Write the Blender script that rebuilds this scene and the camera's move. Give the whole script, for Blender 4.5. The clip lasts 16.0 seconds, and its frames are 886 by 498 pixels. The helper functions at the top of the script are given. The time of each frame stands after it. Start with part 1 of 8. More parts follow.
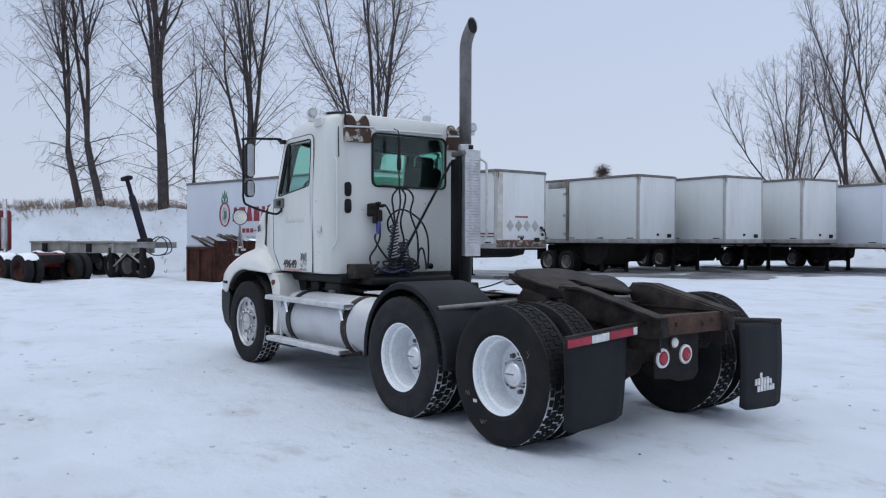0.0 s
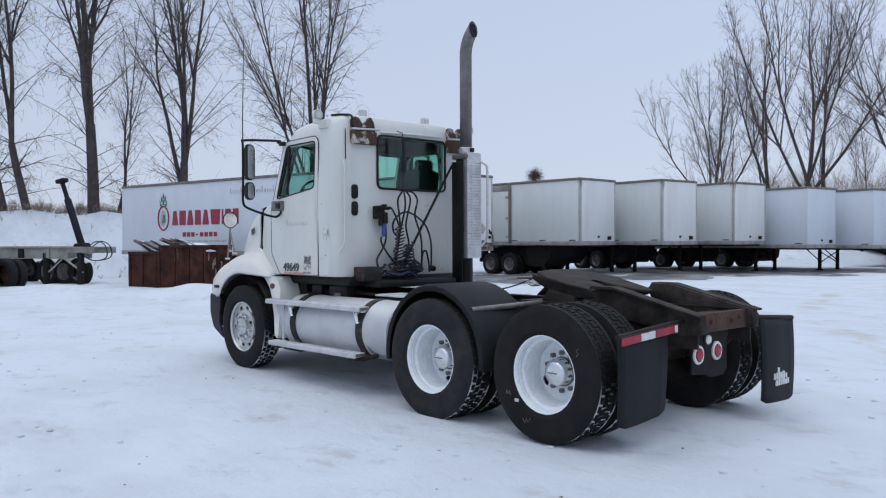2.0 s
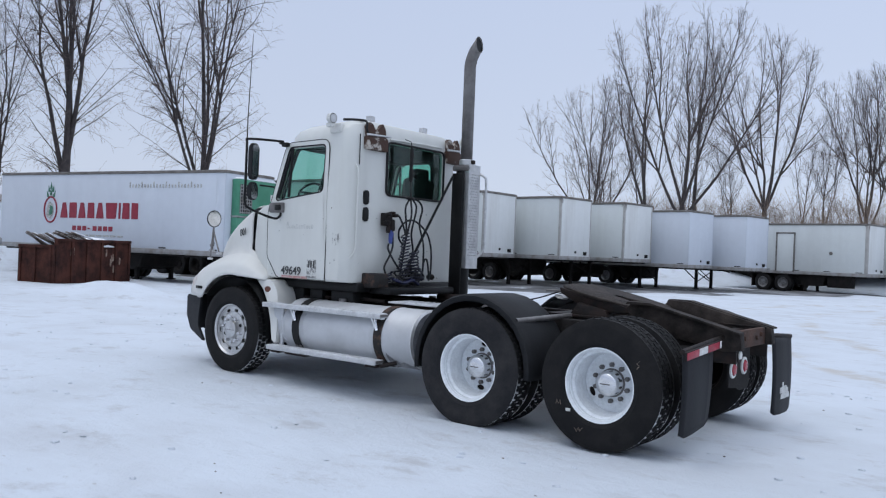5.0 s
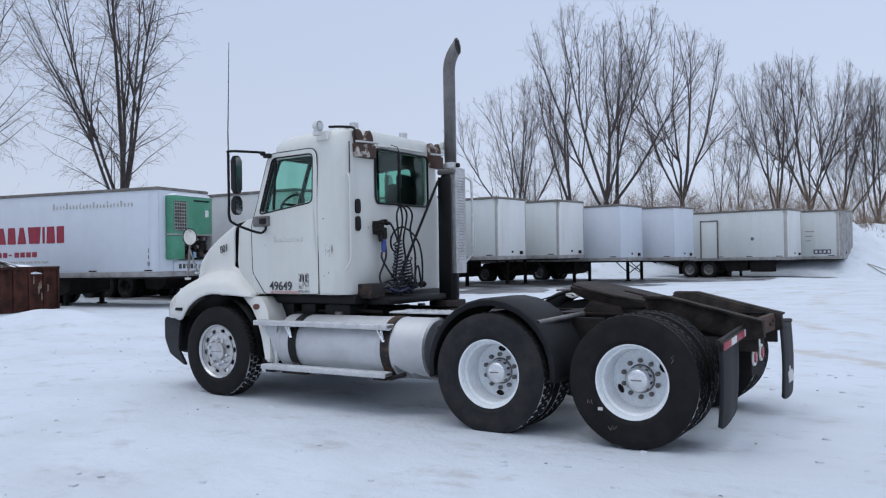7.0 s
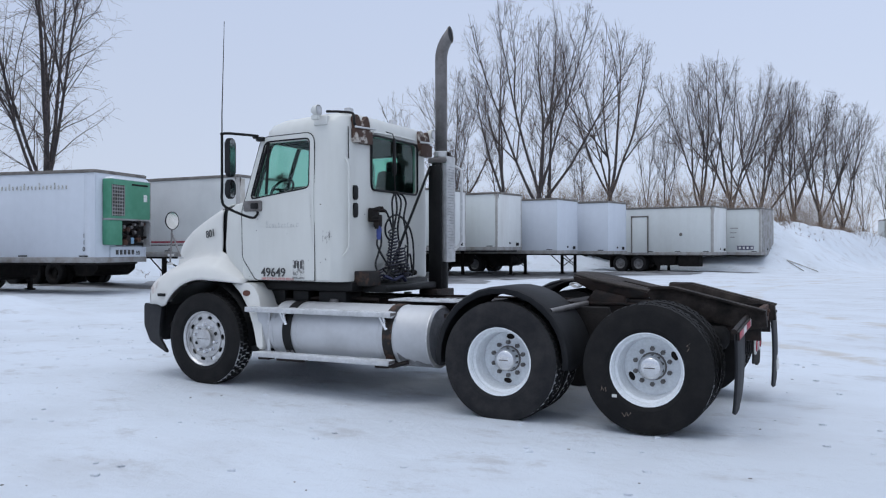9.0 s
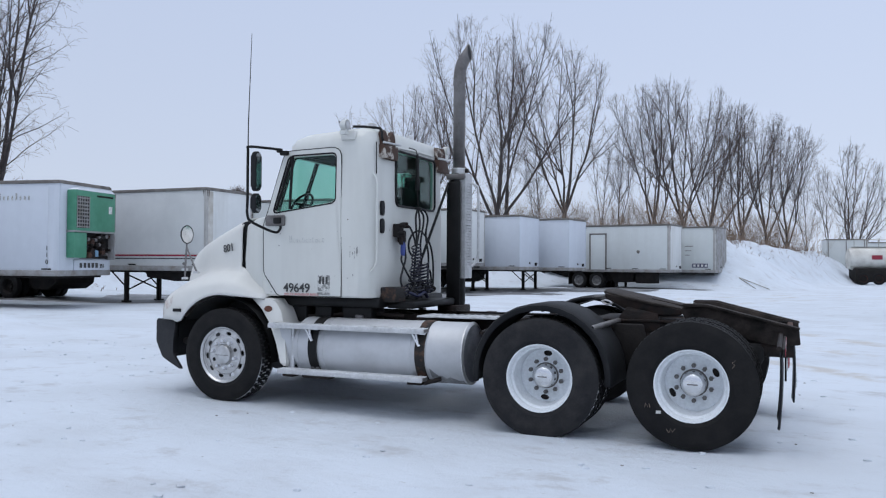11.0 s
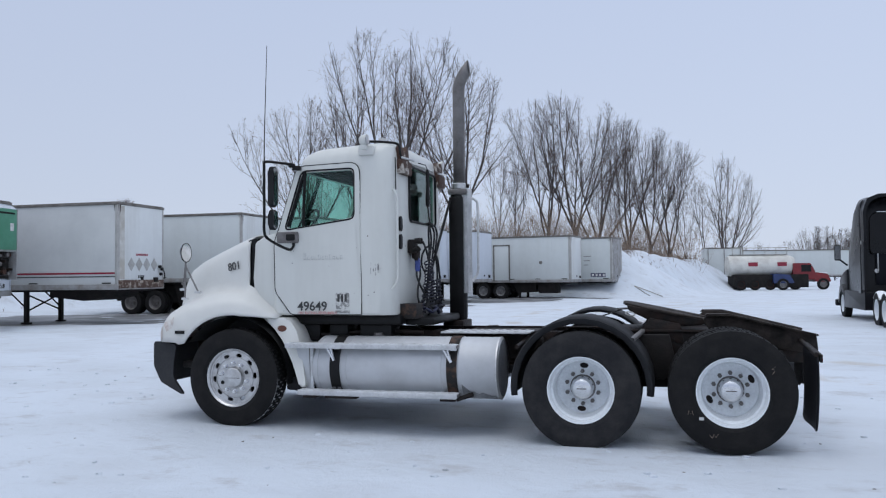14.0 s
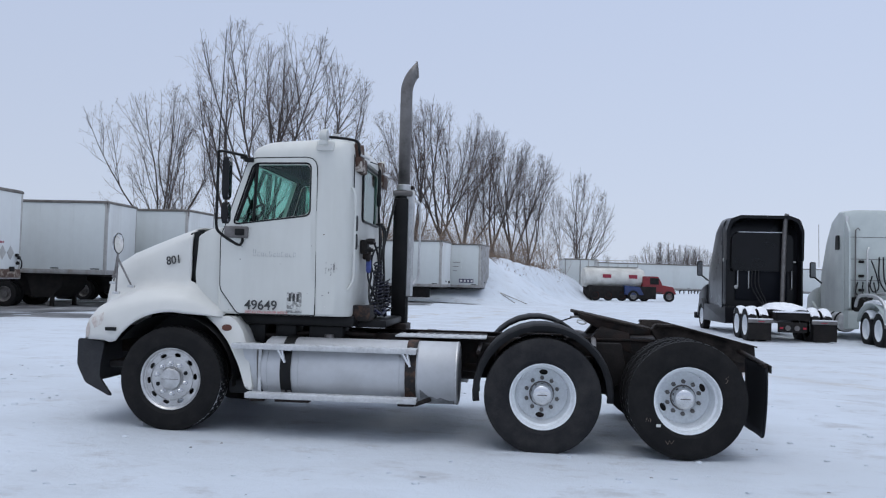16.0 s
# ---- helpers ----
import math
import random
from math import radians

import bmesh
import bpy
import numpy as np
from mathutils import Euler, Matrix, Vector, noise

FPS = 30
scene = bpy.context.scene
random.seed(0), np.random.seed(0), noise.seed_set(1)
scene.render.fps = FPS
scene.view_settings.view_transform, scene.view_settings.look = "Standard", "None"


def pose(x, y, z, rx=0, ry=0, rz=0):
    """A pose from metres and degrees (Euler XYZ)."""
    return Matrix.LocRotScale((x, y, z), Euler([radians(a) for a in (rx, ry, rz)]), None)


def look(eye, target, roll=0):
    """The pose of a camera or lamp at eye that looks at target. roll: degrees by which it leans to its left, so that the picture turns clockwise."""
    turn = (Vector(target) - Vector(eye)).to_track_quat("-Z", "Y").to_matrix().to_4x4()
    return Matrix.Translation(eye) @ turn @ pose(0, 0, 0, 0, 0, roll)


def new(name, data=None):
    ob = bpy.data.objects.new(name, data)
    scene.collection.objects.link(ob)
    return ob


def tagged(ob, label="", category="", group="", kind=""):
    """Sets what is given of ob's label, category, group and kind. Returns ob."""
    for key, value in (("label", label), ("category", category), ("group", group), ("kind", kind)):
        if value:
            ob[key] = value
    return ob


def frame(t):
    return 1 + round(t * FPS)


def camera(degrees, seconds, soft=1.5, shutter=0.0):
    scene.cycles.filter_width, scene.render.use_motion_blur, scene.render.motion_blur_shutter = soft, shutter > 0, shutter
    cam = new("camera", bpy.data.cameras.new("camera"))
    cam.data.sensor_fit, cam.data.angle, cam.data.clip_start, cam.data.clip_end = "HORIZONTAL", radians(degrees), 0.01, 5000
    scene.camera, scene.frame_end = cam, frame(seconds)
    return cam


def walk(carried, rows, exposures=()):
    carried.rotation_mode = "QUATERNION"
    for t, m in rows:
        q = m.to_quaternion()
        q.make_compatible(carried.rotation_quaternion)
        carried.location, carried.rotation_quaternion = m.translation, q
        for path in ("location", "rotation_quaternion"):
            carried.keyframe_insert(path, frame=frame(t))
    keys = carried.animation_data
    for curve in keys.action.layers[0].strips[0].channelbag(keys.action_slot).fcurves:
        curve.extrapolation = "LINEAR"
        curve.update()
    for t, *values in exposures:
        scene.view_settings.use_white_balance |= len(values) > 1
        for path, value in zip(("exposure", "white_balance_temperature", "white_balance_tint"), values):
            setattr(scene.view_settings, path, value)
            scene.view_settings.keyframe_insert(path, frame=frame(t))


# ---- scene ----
cam = camera(56.7, 16.0, soft=1.2)
PATH = [
    (0, (9.725, -5.459, 1.547), (8.143, -4.236, 1.522), 0.1),
    (0.5, (9.644, -5.667, 1.567), (8.108, -4.387, 1.542), -0.3),
    (1, (9.509, -5.809, 1.539), (8.002, -4.496, 1.517), 0.6),
    (1.5, (9.305, -5.989, 1.562), (7.826, -4.643, 1.561), 0.2),
    (2, (9.15, -6.206, 1.535), (7.688, -4.841, 1.518), -0.2),
    (2.5, (9.004, -6.413, 1.563), (7.58, -5.009, 1.538), -0.6),
    (3, (8.767, -6.546, 1.53), (7.372, -5.113, 1.513), 0.2),
    (3.5, (8.581, -6.671, 1.534), (7.218, -5.207, 1.518), 0.8),
    (4, (8.415, -6.929, 1.538), (7.104, -5.418, 1.528), 0.9),
    (6.5, (7.478, -7.628, 1.534), (6.383, -5.955, 1.574), 1.5),
    (7, (7.269, -7.694, 1.534), (6.204, -6.002, 1.554), -1.0),
    (7.5, (7.06, -7.886, 1.532), (6.037, -6.167, 1.55), 0.7),
    (8, (6.915, -8.014, 1.541), (5.941, -6.267, 1.567), 1.2),
    (8.5, (6.709, -8.033, 1.523), (5.773, -6.266, 1.538), 0.4),
    (9, (6.568, -8.088, 1.51), (5.665, -6.303, 1.507), -0.1),
    (9.2, (6.504, -8.126, 1.521), (5.613, -6.335, 1.501), 0.4),
    (11.5, (5.619, -8.599, 1.519), (4.88, -6.742, 1.566), 0.3),
    (12, (5.441, -8.749, 1.553), (4.755, -6.871, 1.593), 0.9),
    (12.5, (5.193, -8.785, 1.528), (4.523, -6.901, 1.57), 1.4),
    (13, (4.958, -8.82, 1.549), (4.317, -6.927, 1.607), -0.2),
    (13.5, (4.672, -8.897, 1.541), (4.085, -6.986, 1.598), -0.7),
    (14, (4.427, -8.925, 1.556), (3.911, -6.994, 1.62), -0.6),
    (14.5, (4.158, -8.87, 1.536), (3.722, -6.919, 1.603), 0.2),
    (15, (3.898, -8.888, 1.545), (3.549, -6.921, 1.616), 0.6),
    (15.5, (3.583, -8.983, 1.552), (3.327, -7.0, 1.619), 1.3),
    (16, (3.365, -9.001, 1.555), (3.196, -7.009, 1.628), 1.5),
]
walk(cam, [(t, look(eye, target, roll)) for t, eye, target, roll in PATH], exposures=[(0.0, -0.03), (3.5, 0.0), (12.5, 0.0), (14.0, -0.09), (16.0, -0.11)])

# ---- world and sun ----
world = bpy.data.worlds.new("overcast")
scene.world = world
world.use_nodes = True
wn, wl = world.node_tree.nodes, world.node_tree.links
wn.clear()
w_out, w_bg = wn.new("ShaderNodeOutputWorld"), wn.new("ShaderNodeBackground")
w_sky, w_mix, w_gain = wn.new("ShaderNodeTexSky"), wn.new("ShaderNodeMix"), wn.new("ShaderNodeVectorMath")
w_sky.sky_type, w_sky.sun_disc = "NISHITA", False
w_sky.sun_elevation, w_sky.sun_rotation = radians(70), radians(200)
w_gain.operation = "SCALE"
w_gain.inputs["Scale"].default_value = 0.10
w_mix.data_type = "RGBA"
w_mix.inputs["Factor"].default_value = 0.90
w_coord, w_sep, w_ramp = wn.new("ShaderNodeTexCoord"), wn.new("ShaderNodeSeparateXYZ"), wn.new("ShaderNodeValToRGB")
wl.new(w_coord.outputs["Generated"], w_sep.inputs[0])
wl.new(w_sep.outputs["Z"], w_ramp.inputs["Fac"])
w_ramp.color_ramp.elements[0].position, w_ramp.color_ramp.elements[0].color = 0.0, (0.64, 0.715, 0.873, 1)
w_ramp.color_ramp.elements[1].position, w_ramp.color_ramp.elements[1].color = 1.0, (1.33, 1.46, 1.70, 1)
w_mid = w_ramp.color_ramp.elements.new(0.40)
w_mid.color = (0.565, 0.66, 0.88, 1)
wl.new(w_sky.outputs["Color"], w_gain.inputs[0])
wl.new(w_gain.outputs["Vector"], w_mix.inputs["A"])
wl.new(w_ramp.outputs["Color"], w_mix.inputs["B"])
w_side, w_glow, w_tint = wn.new("ShaderNodeVectorMath"), wn.new("ShaderNodeMath"), wn.new("ShaderNodeVectorMath")
w_side.operation, w_glow.operation, w_tint.operation = "DOT_PRODUCT", "MULTIPLY_ADD", "SCALE"
w_side.inputs[1].default_value = (0.9, 0.45, 0.0)
w_glow.inputs[1].default_value, w_glow.inputs[2].default_value = 0.09, 1.0
wl.new(w_coord.outputs["Generated"], w_side.inputs[0])
wl.new(w_side.outputs["Value"], w_glow.inputs[0])
wl.new(w_mix.outputs["Result"], w_tint.inputs[0])
wl.new(w_glow.outputs[0], w_tint.inputs["Scale"])
wl.new(w_tint.outputs["Vector"], w_bg.inputs["Color"])
w_bg.inputs["Strength"].default_value = 1.0
wl.new(w_bg.outputs[0], w_out.inputs[0])
sun = new("sun", bpy.data.lights.new("sun", "SUN"))
sun.data.energy, sun.data.angle, sun.data.color = 0.55, radians(40), (1.0, 0.97, 0.92)
sun.matrix_world = look((0, 0, 50), (5, 13, 10))


# ---- materials ----
def material(name, c1, c2=None, scale=3.0, rough=0.6, metal=0.0, bump=0.15, bscale=40.0, low=0.4, high=0.65, spec=0.5, rnd=0.0, streak=None):
    """A surface of two colours mixed by noise at two scales, with fine relief."""
    m = bpy.data.materials.new(name)
    m.use_nodes = True
    nodes, links = m.node_tree.nodes, m.node_tree.links
    b = nodes["Principled BSDF"]
    b.inputs["Metallic"].default_value, b.inputs["Specular IOR Level"].default_value = metal, spec
    co = nodes.new("ShaderNodeTexCoord")
    n1, n2 = nodes.new("ShaderNodeTexNoise"), nodes.new("ShaderNodeTexNoise")
    for n, s, d in ((n1, scale, 6.0), (n2, bscale, 4.0)):
        n.inputs["Scale"].default_value, n.inputs["Detail"].default_value = s, d
        n.inputs["Roughness"].default_value = 0.62
        if streak and n is n1:
            run = nodes.new("ShaderNodeMapping")
            run.inputs["Scale"].default_value = streak
            links.new(co.outputs["Object"], run.inputs["Vector"])
            links.new(run.outputs["Vector"], n.inputs["Vector"])
        else:
            links.new(co.outputs["Object"], n.inputs["Vector"])
    ramp = nodes.new("ShaderNodeValToRGB")
    ramp.color_ramp.elements[0].position, ramp.color_ramp.elements[1].position = low, high
    c2 = c2 or tuple(0.82 * v for v in c1)
    ramp.color_ramp.elements[0].color, ramp.color_ramp.elements[1].color = (*c1, 1), (*c2, 1)
    links.new(n1.outputs["Fac"], ramp.inputs["Fac"])
    grain = nodes.new("ShaderNodeMix")
    grain.data_type, grain.blend_type = "RGBA", "MULTIPLY"
    gr = nodes.new("ShaderNodeMapRange")
    gr.inputs["From Min"].default_value, gr.inputs["From Max"].default_value = 0.3, 0.7
    gr.inputs["To Min"].default_value, gr.inputs["To Max"].default_value = (0.88, 1.06) if bump > 0.04 else (0.97, 1.015)
    links.new(n2.outputs["Fac"], gr.inputs["Value"])
    grain.inputs["Factor"].default_value = 1.0
    links.new(ramp.outputs["Color"], grain.inputs["A"])
    links.new(gr.outputs["Result"], grain.inputs["B"])
    last = grain.outputs["Result"]
    if rnd:
        info, mr, mx = nodes.new("ShaderNodeObjectInfo"), nodes.new("ShaderNodeMapRange"), nodes.new("ShaderNodeMix")
        mr.inputs["To Min"].default_value, mr.inputs["To Max"].default_value = 1 - rnd, 1 + rnd
        links.new(info.outputs["Random"], mr.inputs["Value"])
        mx.data_type, mx.blend_type = "RGBA", "MULTIPLY"
        mx.inputs["Factor"].default_value = 1.0
        links.new(last, mx.inputs["A"])
        links.new(mr.outputs["Result"], mx.inputs["B"])
        last = mx.outputs["Result"]
    links.new(last, b.inputs["Base Color"])
    rr = nodes.new("ShaderNodeMapRange")
    rr.inputs["To Min"].default_value, rr.inputs["To Max"].default_value = max(0.02, rough - 0.06), min(1, rough + 0.08)
    links.new(n1.outputs["Fac"], rr.inputs["Value"])
    links.new(rr.outputs["Result"], b.inputs["Roughness"])
    if bump:
        bp = nodes.new("ShaderNodeBump")
        bp.inputs["Strength"].default_value, bp.inputs["Distance"].default_value = bump, 0.02
        links.new(n2.outputs["Fac"], bp.inputs["Height"])
        links.new(bp.outputs["Normal"], b.inputs["Normal"])
    return m


def tinted_glass(name, tint, gloss=0.12):
    m = bpy.data.materials.new(name)
    m.use_nodes = True
    nodes, links = m.node_tree.nodes, m.node_tree.links
    nodes.remove(nodes["Principled BSDF"])
    tr, gl, mx, lw = nodes.new("ShaderNodeBsdfTransparent"), nodes.new("ShaderNodeBsdfGlossy"), nodes.new("ShaderNodeMixShader"), nodes.new("ShaderNodeLayerWeight")
    tr.inputs["Color"].default_value = (*tint, 1)
    gl.inputs["Roughness"].default_value = 0.03
    lw.inputs["Blend"].default_value = 0.5
    power, gain = nodes.new("ShaderNodeMath"), nodes.new("ShaderNodeMath")
    power.operation, gain.operation = "POWER", "MULTIPLY_ADD"
    power.inputs[1].default_value = 5.0
    gain.inputs[1].default_value, gain.inputs[2].default_value = 0.9, 0.04
    links.new(lw.outputs["Facing"], power.inputs[0])
    links.new(power.outputs[0], gain.inputs[0])
    links.new(gain.outputs[0], mx.inputs[0])
    links.new(tr.outputs[0], mx.inputs[1])
    links.new(gl.outputs[0], mx.inputs[2])
    links.new(mx.outputs[0], nodes["Material Output"].inputs["Surface"])
    return m


def snow_ground_material():
    """Packed yard snow: soft drifts, grey icy tracks, sparse dirt."""
    m = bpy.data.materials.new("packed snow")
    m.use_nodes = True
    nodes, links = m.node_tree.nodes, m.node_tree.links
    b = nodes["Principled BSDF"]
    co = nodes.new("ShaderNodeTexCoord")

    def tex(scale, detail, stretch=None, rough=0.6):
        n = nodes.new("ShaderNodeTexNoise")
        n.inputs["Scale"].default_value, n.inputs["Detail"].default_value, n.inputs["Roughness"].default_value = scale, detail, rough
        src = co.outputs["Object"]
        if stretch:
            mp = nodes.new("ShaderNodeMapping")
            mp.inputs["Scale"].default_value, mp.inputs["Rotation"].default_value = stretch, (0, 0, radians(8))
            links.new(src, mp.inputs["Vector"])
            src = mp.outputs["Vector"]
        links.new(src, n.inputs["Vector"])
        return n.outputs["Fac"]

    def step(fac, a, c):
        r = nodes.new("ShaderNodeMapRange")
        r.interpolation_type = "SMOOTHSTEP"
        r.inputs["From Min"].default_value, r.inputs["From Max"].default_value = a, c
        links.new(fac, r.inputs["Value"])
        return r.outputs["Result"]

    def blend(fac, a, c):
        x = nodes.new("ShaderNodeMix")
        x.data_type = "RGBA"
        links.new(fac, x.inputs["Factor"])
        for v, s in ((a, "A"), (c, "B")):
            if isinstance(v, tuple):
                x.inputs[s].default_value = (*v, 1)
            else:
                links.new(v, x.inputs[s])
        return x.outputs["Result"]

    tracks = step(tex(0.55, 5.0, (0.8, 1.2, 1), 0.6), 0.44, 0.70)
    icy = step(tex(0.20, 6.0, (1, 1.4, 1), 0.68), 0.47, 0.66)
    scuffs = step(tex(1.5, 9.0, (0.8, 1.15, 1), 0.74), 0.515, 0.69)
    crumbs = step(tex(8.0, 9.0, (0.7, 1.2, 1), 0.80), 0.605, 0.69)
    dirt = step(tex(3.8, 10.0, (0.7, 1.4, 1), 0.82), 0.665, 0.715)
    col = blend(tracks, (0.60, 0.645, 0.70), (0.53, 0.56, 0.60))
    col = blend(icy, col, (0.55, 0.59, 0.635))
    col = blend(scuffs, col, (0.46, 0.475, 0.50))
    col = blend(crumbs, col, (0.36, 0.36, 0.36))
    col = blend(dirt, col, (0.23, 0.22, 0.215))
    # a faint tan pair of tyre tracks curving across the yard
    away = nodes.new("ShaderNodeVectorMath")
    away.operation = "DISTANCE"
    away.inputs[1].default_value = (22.9, 22.0, 0.0)
    links.new(co.outputs["Object"], away.inputs[0])
    for radius in (19.5, 21.4, 23.6):
        off = nodes.new("ShaderNodeMath")
        off.operation = "SUBTRACT"
        links.new(away.outputs["Value"], off.inputs[0])
        off.inputs[1].default_value = radius
        size = nodes.new("ShaderNodeMath")
        size.operation = "ABSOLUTE"
        links.new(off.outputs[0], size.inputs[0])
        worn = nodes.new("ShaderNodeMath")
        worn.operation = "MULTIPLY"
        links.new(step(size.outputs[0], 0.42, 0.10), worn.inputs[0])
        links.new(step(tex(0.9, 8.0, None, 0.7), 0.44, 0.62), worn.inputs[1])
        col = blend(worn.outputs[0], col, (0.49, 0.475, 0.455))
    links.new(col, b.inputs["Base Color"])
    b.inputs["Roughness"].default_value, b.inputs["Specular IOR Level"].default_value = 0.6, 0.3
    add = nodes.new("ShaderNodeMath")
    add.operation = "MULTIPLY_ADD"
    links.new(tex(9.0, 8.0, None, 0.7), add.inputs[0])
    add.inputs[1].default_value = 0.5
    links.new(tex(2.6, 8.0, (0.8, 1.2, 1), 0.68), add.inputs[2])
    bp = nodes.new("ShaderNodeBump")
    bp.inputs["Strength"].default_value, bp.inputs["Distance"].default_value = 0.65, 0.06
    links.new(add.outputs[0], bp.inputs["Height"])
    links.new(bp.outputs["Normal"], b.inputs["Normal"])
    return m


def snowy_tread(m):
    """Snow stays packed in the grooves of the rear lower quarter only."""
    nodes, links = m.node_tree.nodes, m.node_tree.links
    b = nodes["Principled BSDF"]
    old = b.inputs["Base Color"].links[0].from_socket
    co, sep = nodes.new("ShaderNodeTexCoord"), nodes.new("ShaderNodeSeparateXYZ")
    mr, mx = nodes.new("ShaderNodeMapRange"), nodes.new("ShaderNodeMix")
    links.new(co.outputs["Object"], sep.inputs[0])
    links.new(sep.outputs["Z"], mr.inputs["Value"])
    mr.inputs["From Min"].default_value, mr.inputs["From Max"].default_value = -0.22, 0.02
    mx.data_type = "RGBA"
    links.new(mr.outputs["Result"], mx.inputs["Factor"])
    links.new(old, mx.inputs["A"])
    mx.inputs["B"].default_value = (0.012, 0.012, 0.012, 1)
    links.new(mx.outputs["Result"], b.inputs["Base Color"])
    return m


M_GROUND = snow_ground_material()
M_SNOW = material("fresh snow", (0.84, 0.85, 0.87), (0.76, 0.78, 0.82), 2.0, 0.7, bump=0.4, bscale=12)
M_ASPHALT = material("wet asphalt", (0.075, 0.077, 0.082), (0.30, 0.305, 0.32), 0.45, 0.5, bump=0.4, bscale=30)
M_CAB = material("aged white paint", (0.615, 0.62, 0.585), (0.545, 0.545, 0.51), 3.5, 0.3, bump=0.015, bscale=3, low=0.48, high=0.85, streak=(1.0, 1.0, 0.12))
M_FENDER = material("road-stained white paint", (0.64, 0.635, 0.60), (0.57, 0.56, 0.53), 1.6, 0.36, bump=0.02, bscale=5, low=0.5, high=0.85)
M_RUBBER = material("tyre rubber", (0.010, 0.010, 0.0105), (0.017, 0.0162, 0.016), 5, 0.7, bump=0.2, bscale=60, spec=0.15)
M_TREAD = material("snow-packed tread groove", (0.014, 0.014, 0.014), (0.72, 0.73, 0.75), 9, 0.85, bump=0.2, low=0.42, high=0.52)
M_TREAD = snowy_tread(M_TREAD)
M_PLASTIC = material("black plastic", (0.014, 0.0145, 0.016), (0.021, 0.0215, 0.023), 3, 0.6, bump=0.08, bscale=50, spec=0.15)
M_BUMPER = material("weathered grey bumper plastic", (0.030, 0.031, 0.034), (0.042, 0.042, 0.044), 3, 0.65, bump=0.1, bscale=50, spec=0.2)
M_BLACK = material("black trim", (0.006, 0.006, 0.0065), (0.011, 0.011, 0.011), 6, 0.45, bump=0.05, spec=0.22)
M_CHASSIS = material("greasy black chassis steel", (0.010, 0.0085, 0.008), (0.028, 0.017, 0.013), 6, 0.6, bump=0.5, bscale=30, spec=0.25)
M_RUST = material("rusted steel", (0.035, 0.016, 0.010), (0.085, 0.038, 0.022), 6, 0.8, bump=0.7, bscale=45, low=0.35, high=0.7)
M_STRAP = material("rust-flecked black strap", (0.010, 0.008, 0.007), (0.075, 0.038, 0.024), 9, 0.75, bump=0.4, low=0.48, high=0.62)
M_GREASE = material("dried brown grease on steel", (0.012, 0.010, 0.009), (0.060, 0.048, 0.041), 5, 0.75, bump=0.5, bscale=30, low=0.35, high=0.7, spec=0.2)
M_SCRAPE = material("scraped grimy aluminium", (0.12, 0.12, 0.125), (0.36, 0.365, 0.37), 8, 0.6, 0.2, 0.2, 30, 0.35, 0.65)
M_BRACKET = material("rust over white paint", (0.06, 0.028, 0.017), (0.5, 0.46, 0.41), 7, 0.75, bump=0.5, low=0.53, high=0.6)
M_RIM = material("white painted steel wheel", (0.74, 0.77, 0.79), (0.63, 0.655, 0.67), 9, 0.4, bump=0.05, low=0.5, high=0.8)
M_ALU = material("dull aluminium", (0.62, 0.62, 0.62), (0.50, 0.50, 0.50), 7, 0.42, 0.75, 0.1)
M_WHEELALU = material("oxidised aluminium wheel", (0.60, 0.60, 0.60), (0.44, 0.43, 0.42), 9, 0.32, 0.9, 0.15, 70)
M_TANK = material("salt-stained aluminium tank", (0.52, 0.53, 0.545), (0.39, 0.395, 0.40), 2.2, 0.5, 0.35, 0.03, 12, 0.4, 0.8)
# shade on the tank's rear face, beside the fender, put into its colour
M_TANKEND = material("shade-darkened tank end", (0.15, 0.155, 0.17), (0.24, 0.245, 0.26), 5, 0.6, 0.2, 0.1)
M_TANKDIRT = material("dark road dirt on aluminium", (0.10, 0.095, 0.095), (0.27, 0.265, 0.27), 9, 0.75, 0.0, 0.2, 40, 0.4, 0.62)
M_STEP = material("frosted step aluminium", (0.60, 0.615, 0.63), (0.40, 0.40, 0.40), 7, 0.6, 0.15, 0.12, 30, 0.45, 0.72)
M_CHROME = material("chrome", (0.75, 0.75, 0.76), (0.62, 0.62, 0.62), 8, 0.16, 1.0, 0.02)
M_STACK = material("weathered exhaust steel", (0.21, 0.20, 0.195), (0.14, 0.13, 0.125), 6, 0.5, 0.5, 0.1)
M_GLASS = tinted_glass("green tinted glass", (0.65, 0.85, 0.785))
M_CLEAR = tinted_glass("windscreen glass", (0.66, 0.86, 0.79))
# mirror tint dimmed to stand in for dark surroundings that are not built
M_MIRROR = material("dimmed mirror", (0.42, 0.43, 0.45), (0.34, 0.35, 0.37), 4, 0.16, 1.0, 0.0)
M_INTERIOR = material("dark grey interior", (0.035, 0.036, 0.038), (0.055, 0.055, 0.056), 6, 0.8, bump=0.2, spec=0.22)
M_SEAT = material("black seat cloth", (0.02, 0.02, 0.022), (0.03, 0.03, 0.032), 12, 0.9, bump=0.3, spec=0.22)
M_REDLENS = material("red lens", (0.34, 0.012, 0.03), (0.26, 0.01, 0.022), 20, 0.25, bump=0.05)
M_AMBER = material("dark amber lens", (0.14, 0.04, 0.02), (0.10, 0.03, 0.015), 20, 0.3, bump=0.05)
M_WHITELENS = material("white lens", (0.75, 0.75, 0.72), (0.6, 0.6, 0.57), 20, 0.3, bump=0.05)
M_REFRED = material("red reflective tape", (0.36, 0.015, 0.04), (0.26, 0.012, 0.03), 9, 0.4)
M_REFWHITE = material("white reflective tape", (0.72, 0.72, 0.70), (0.5, 0.5, 0.48), 9, 0.4)
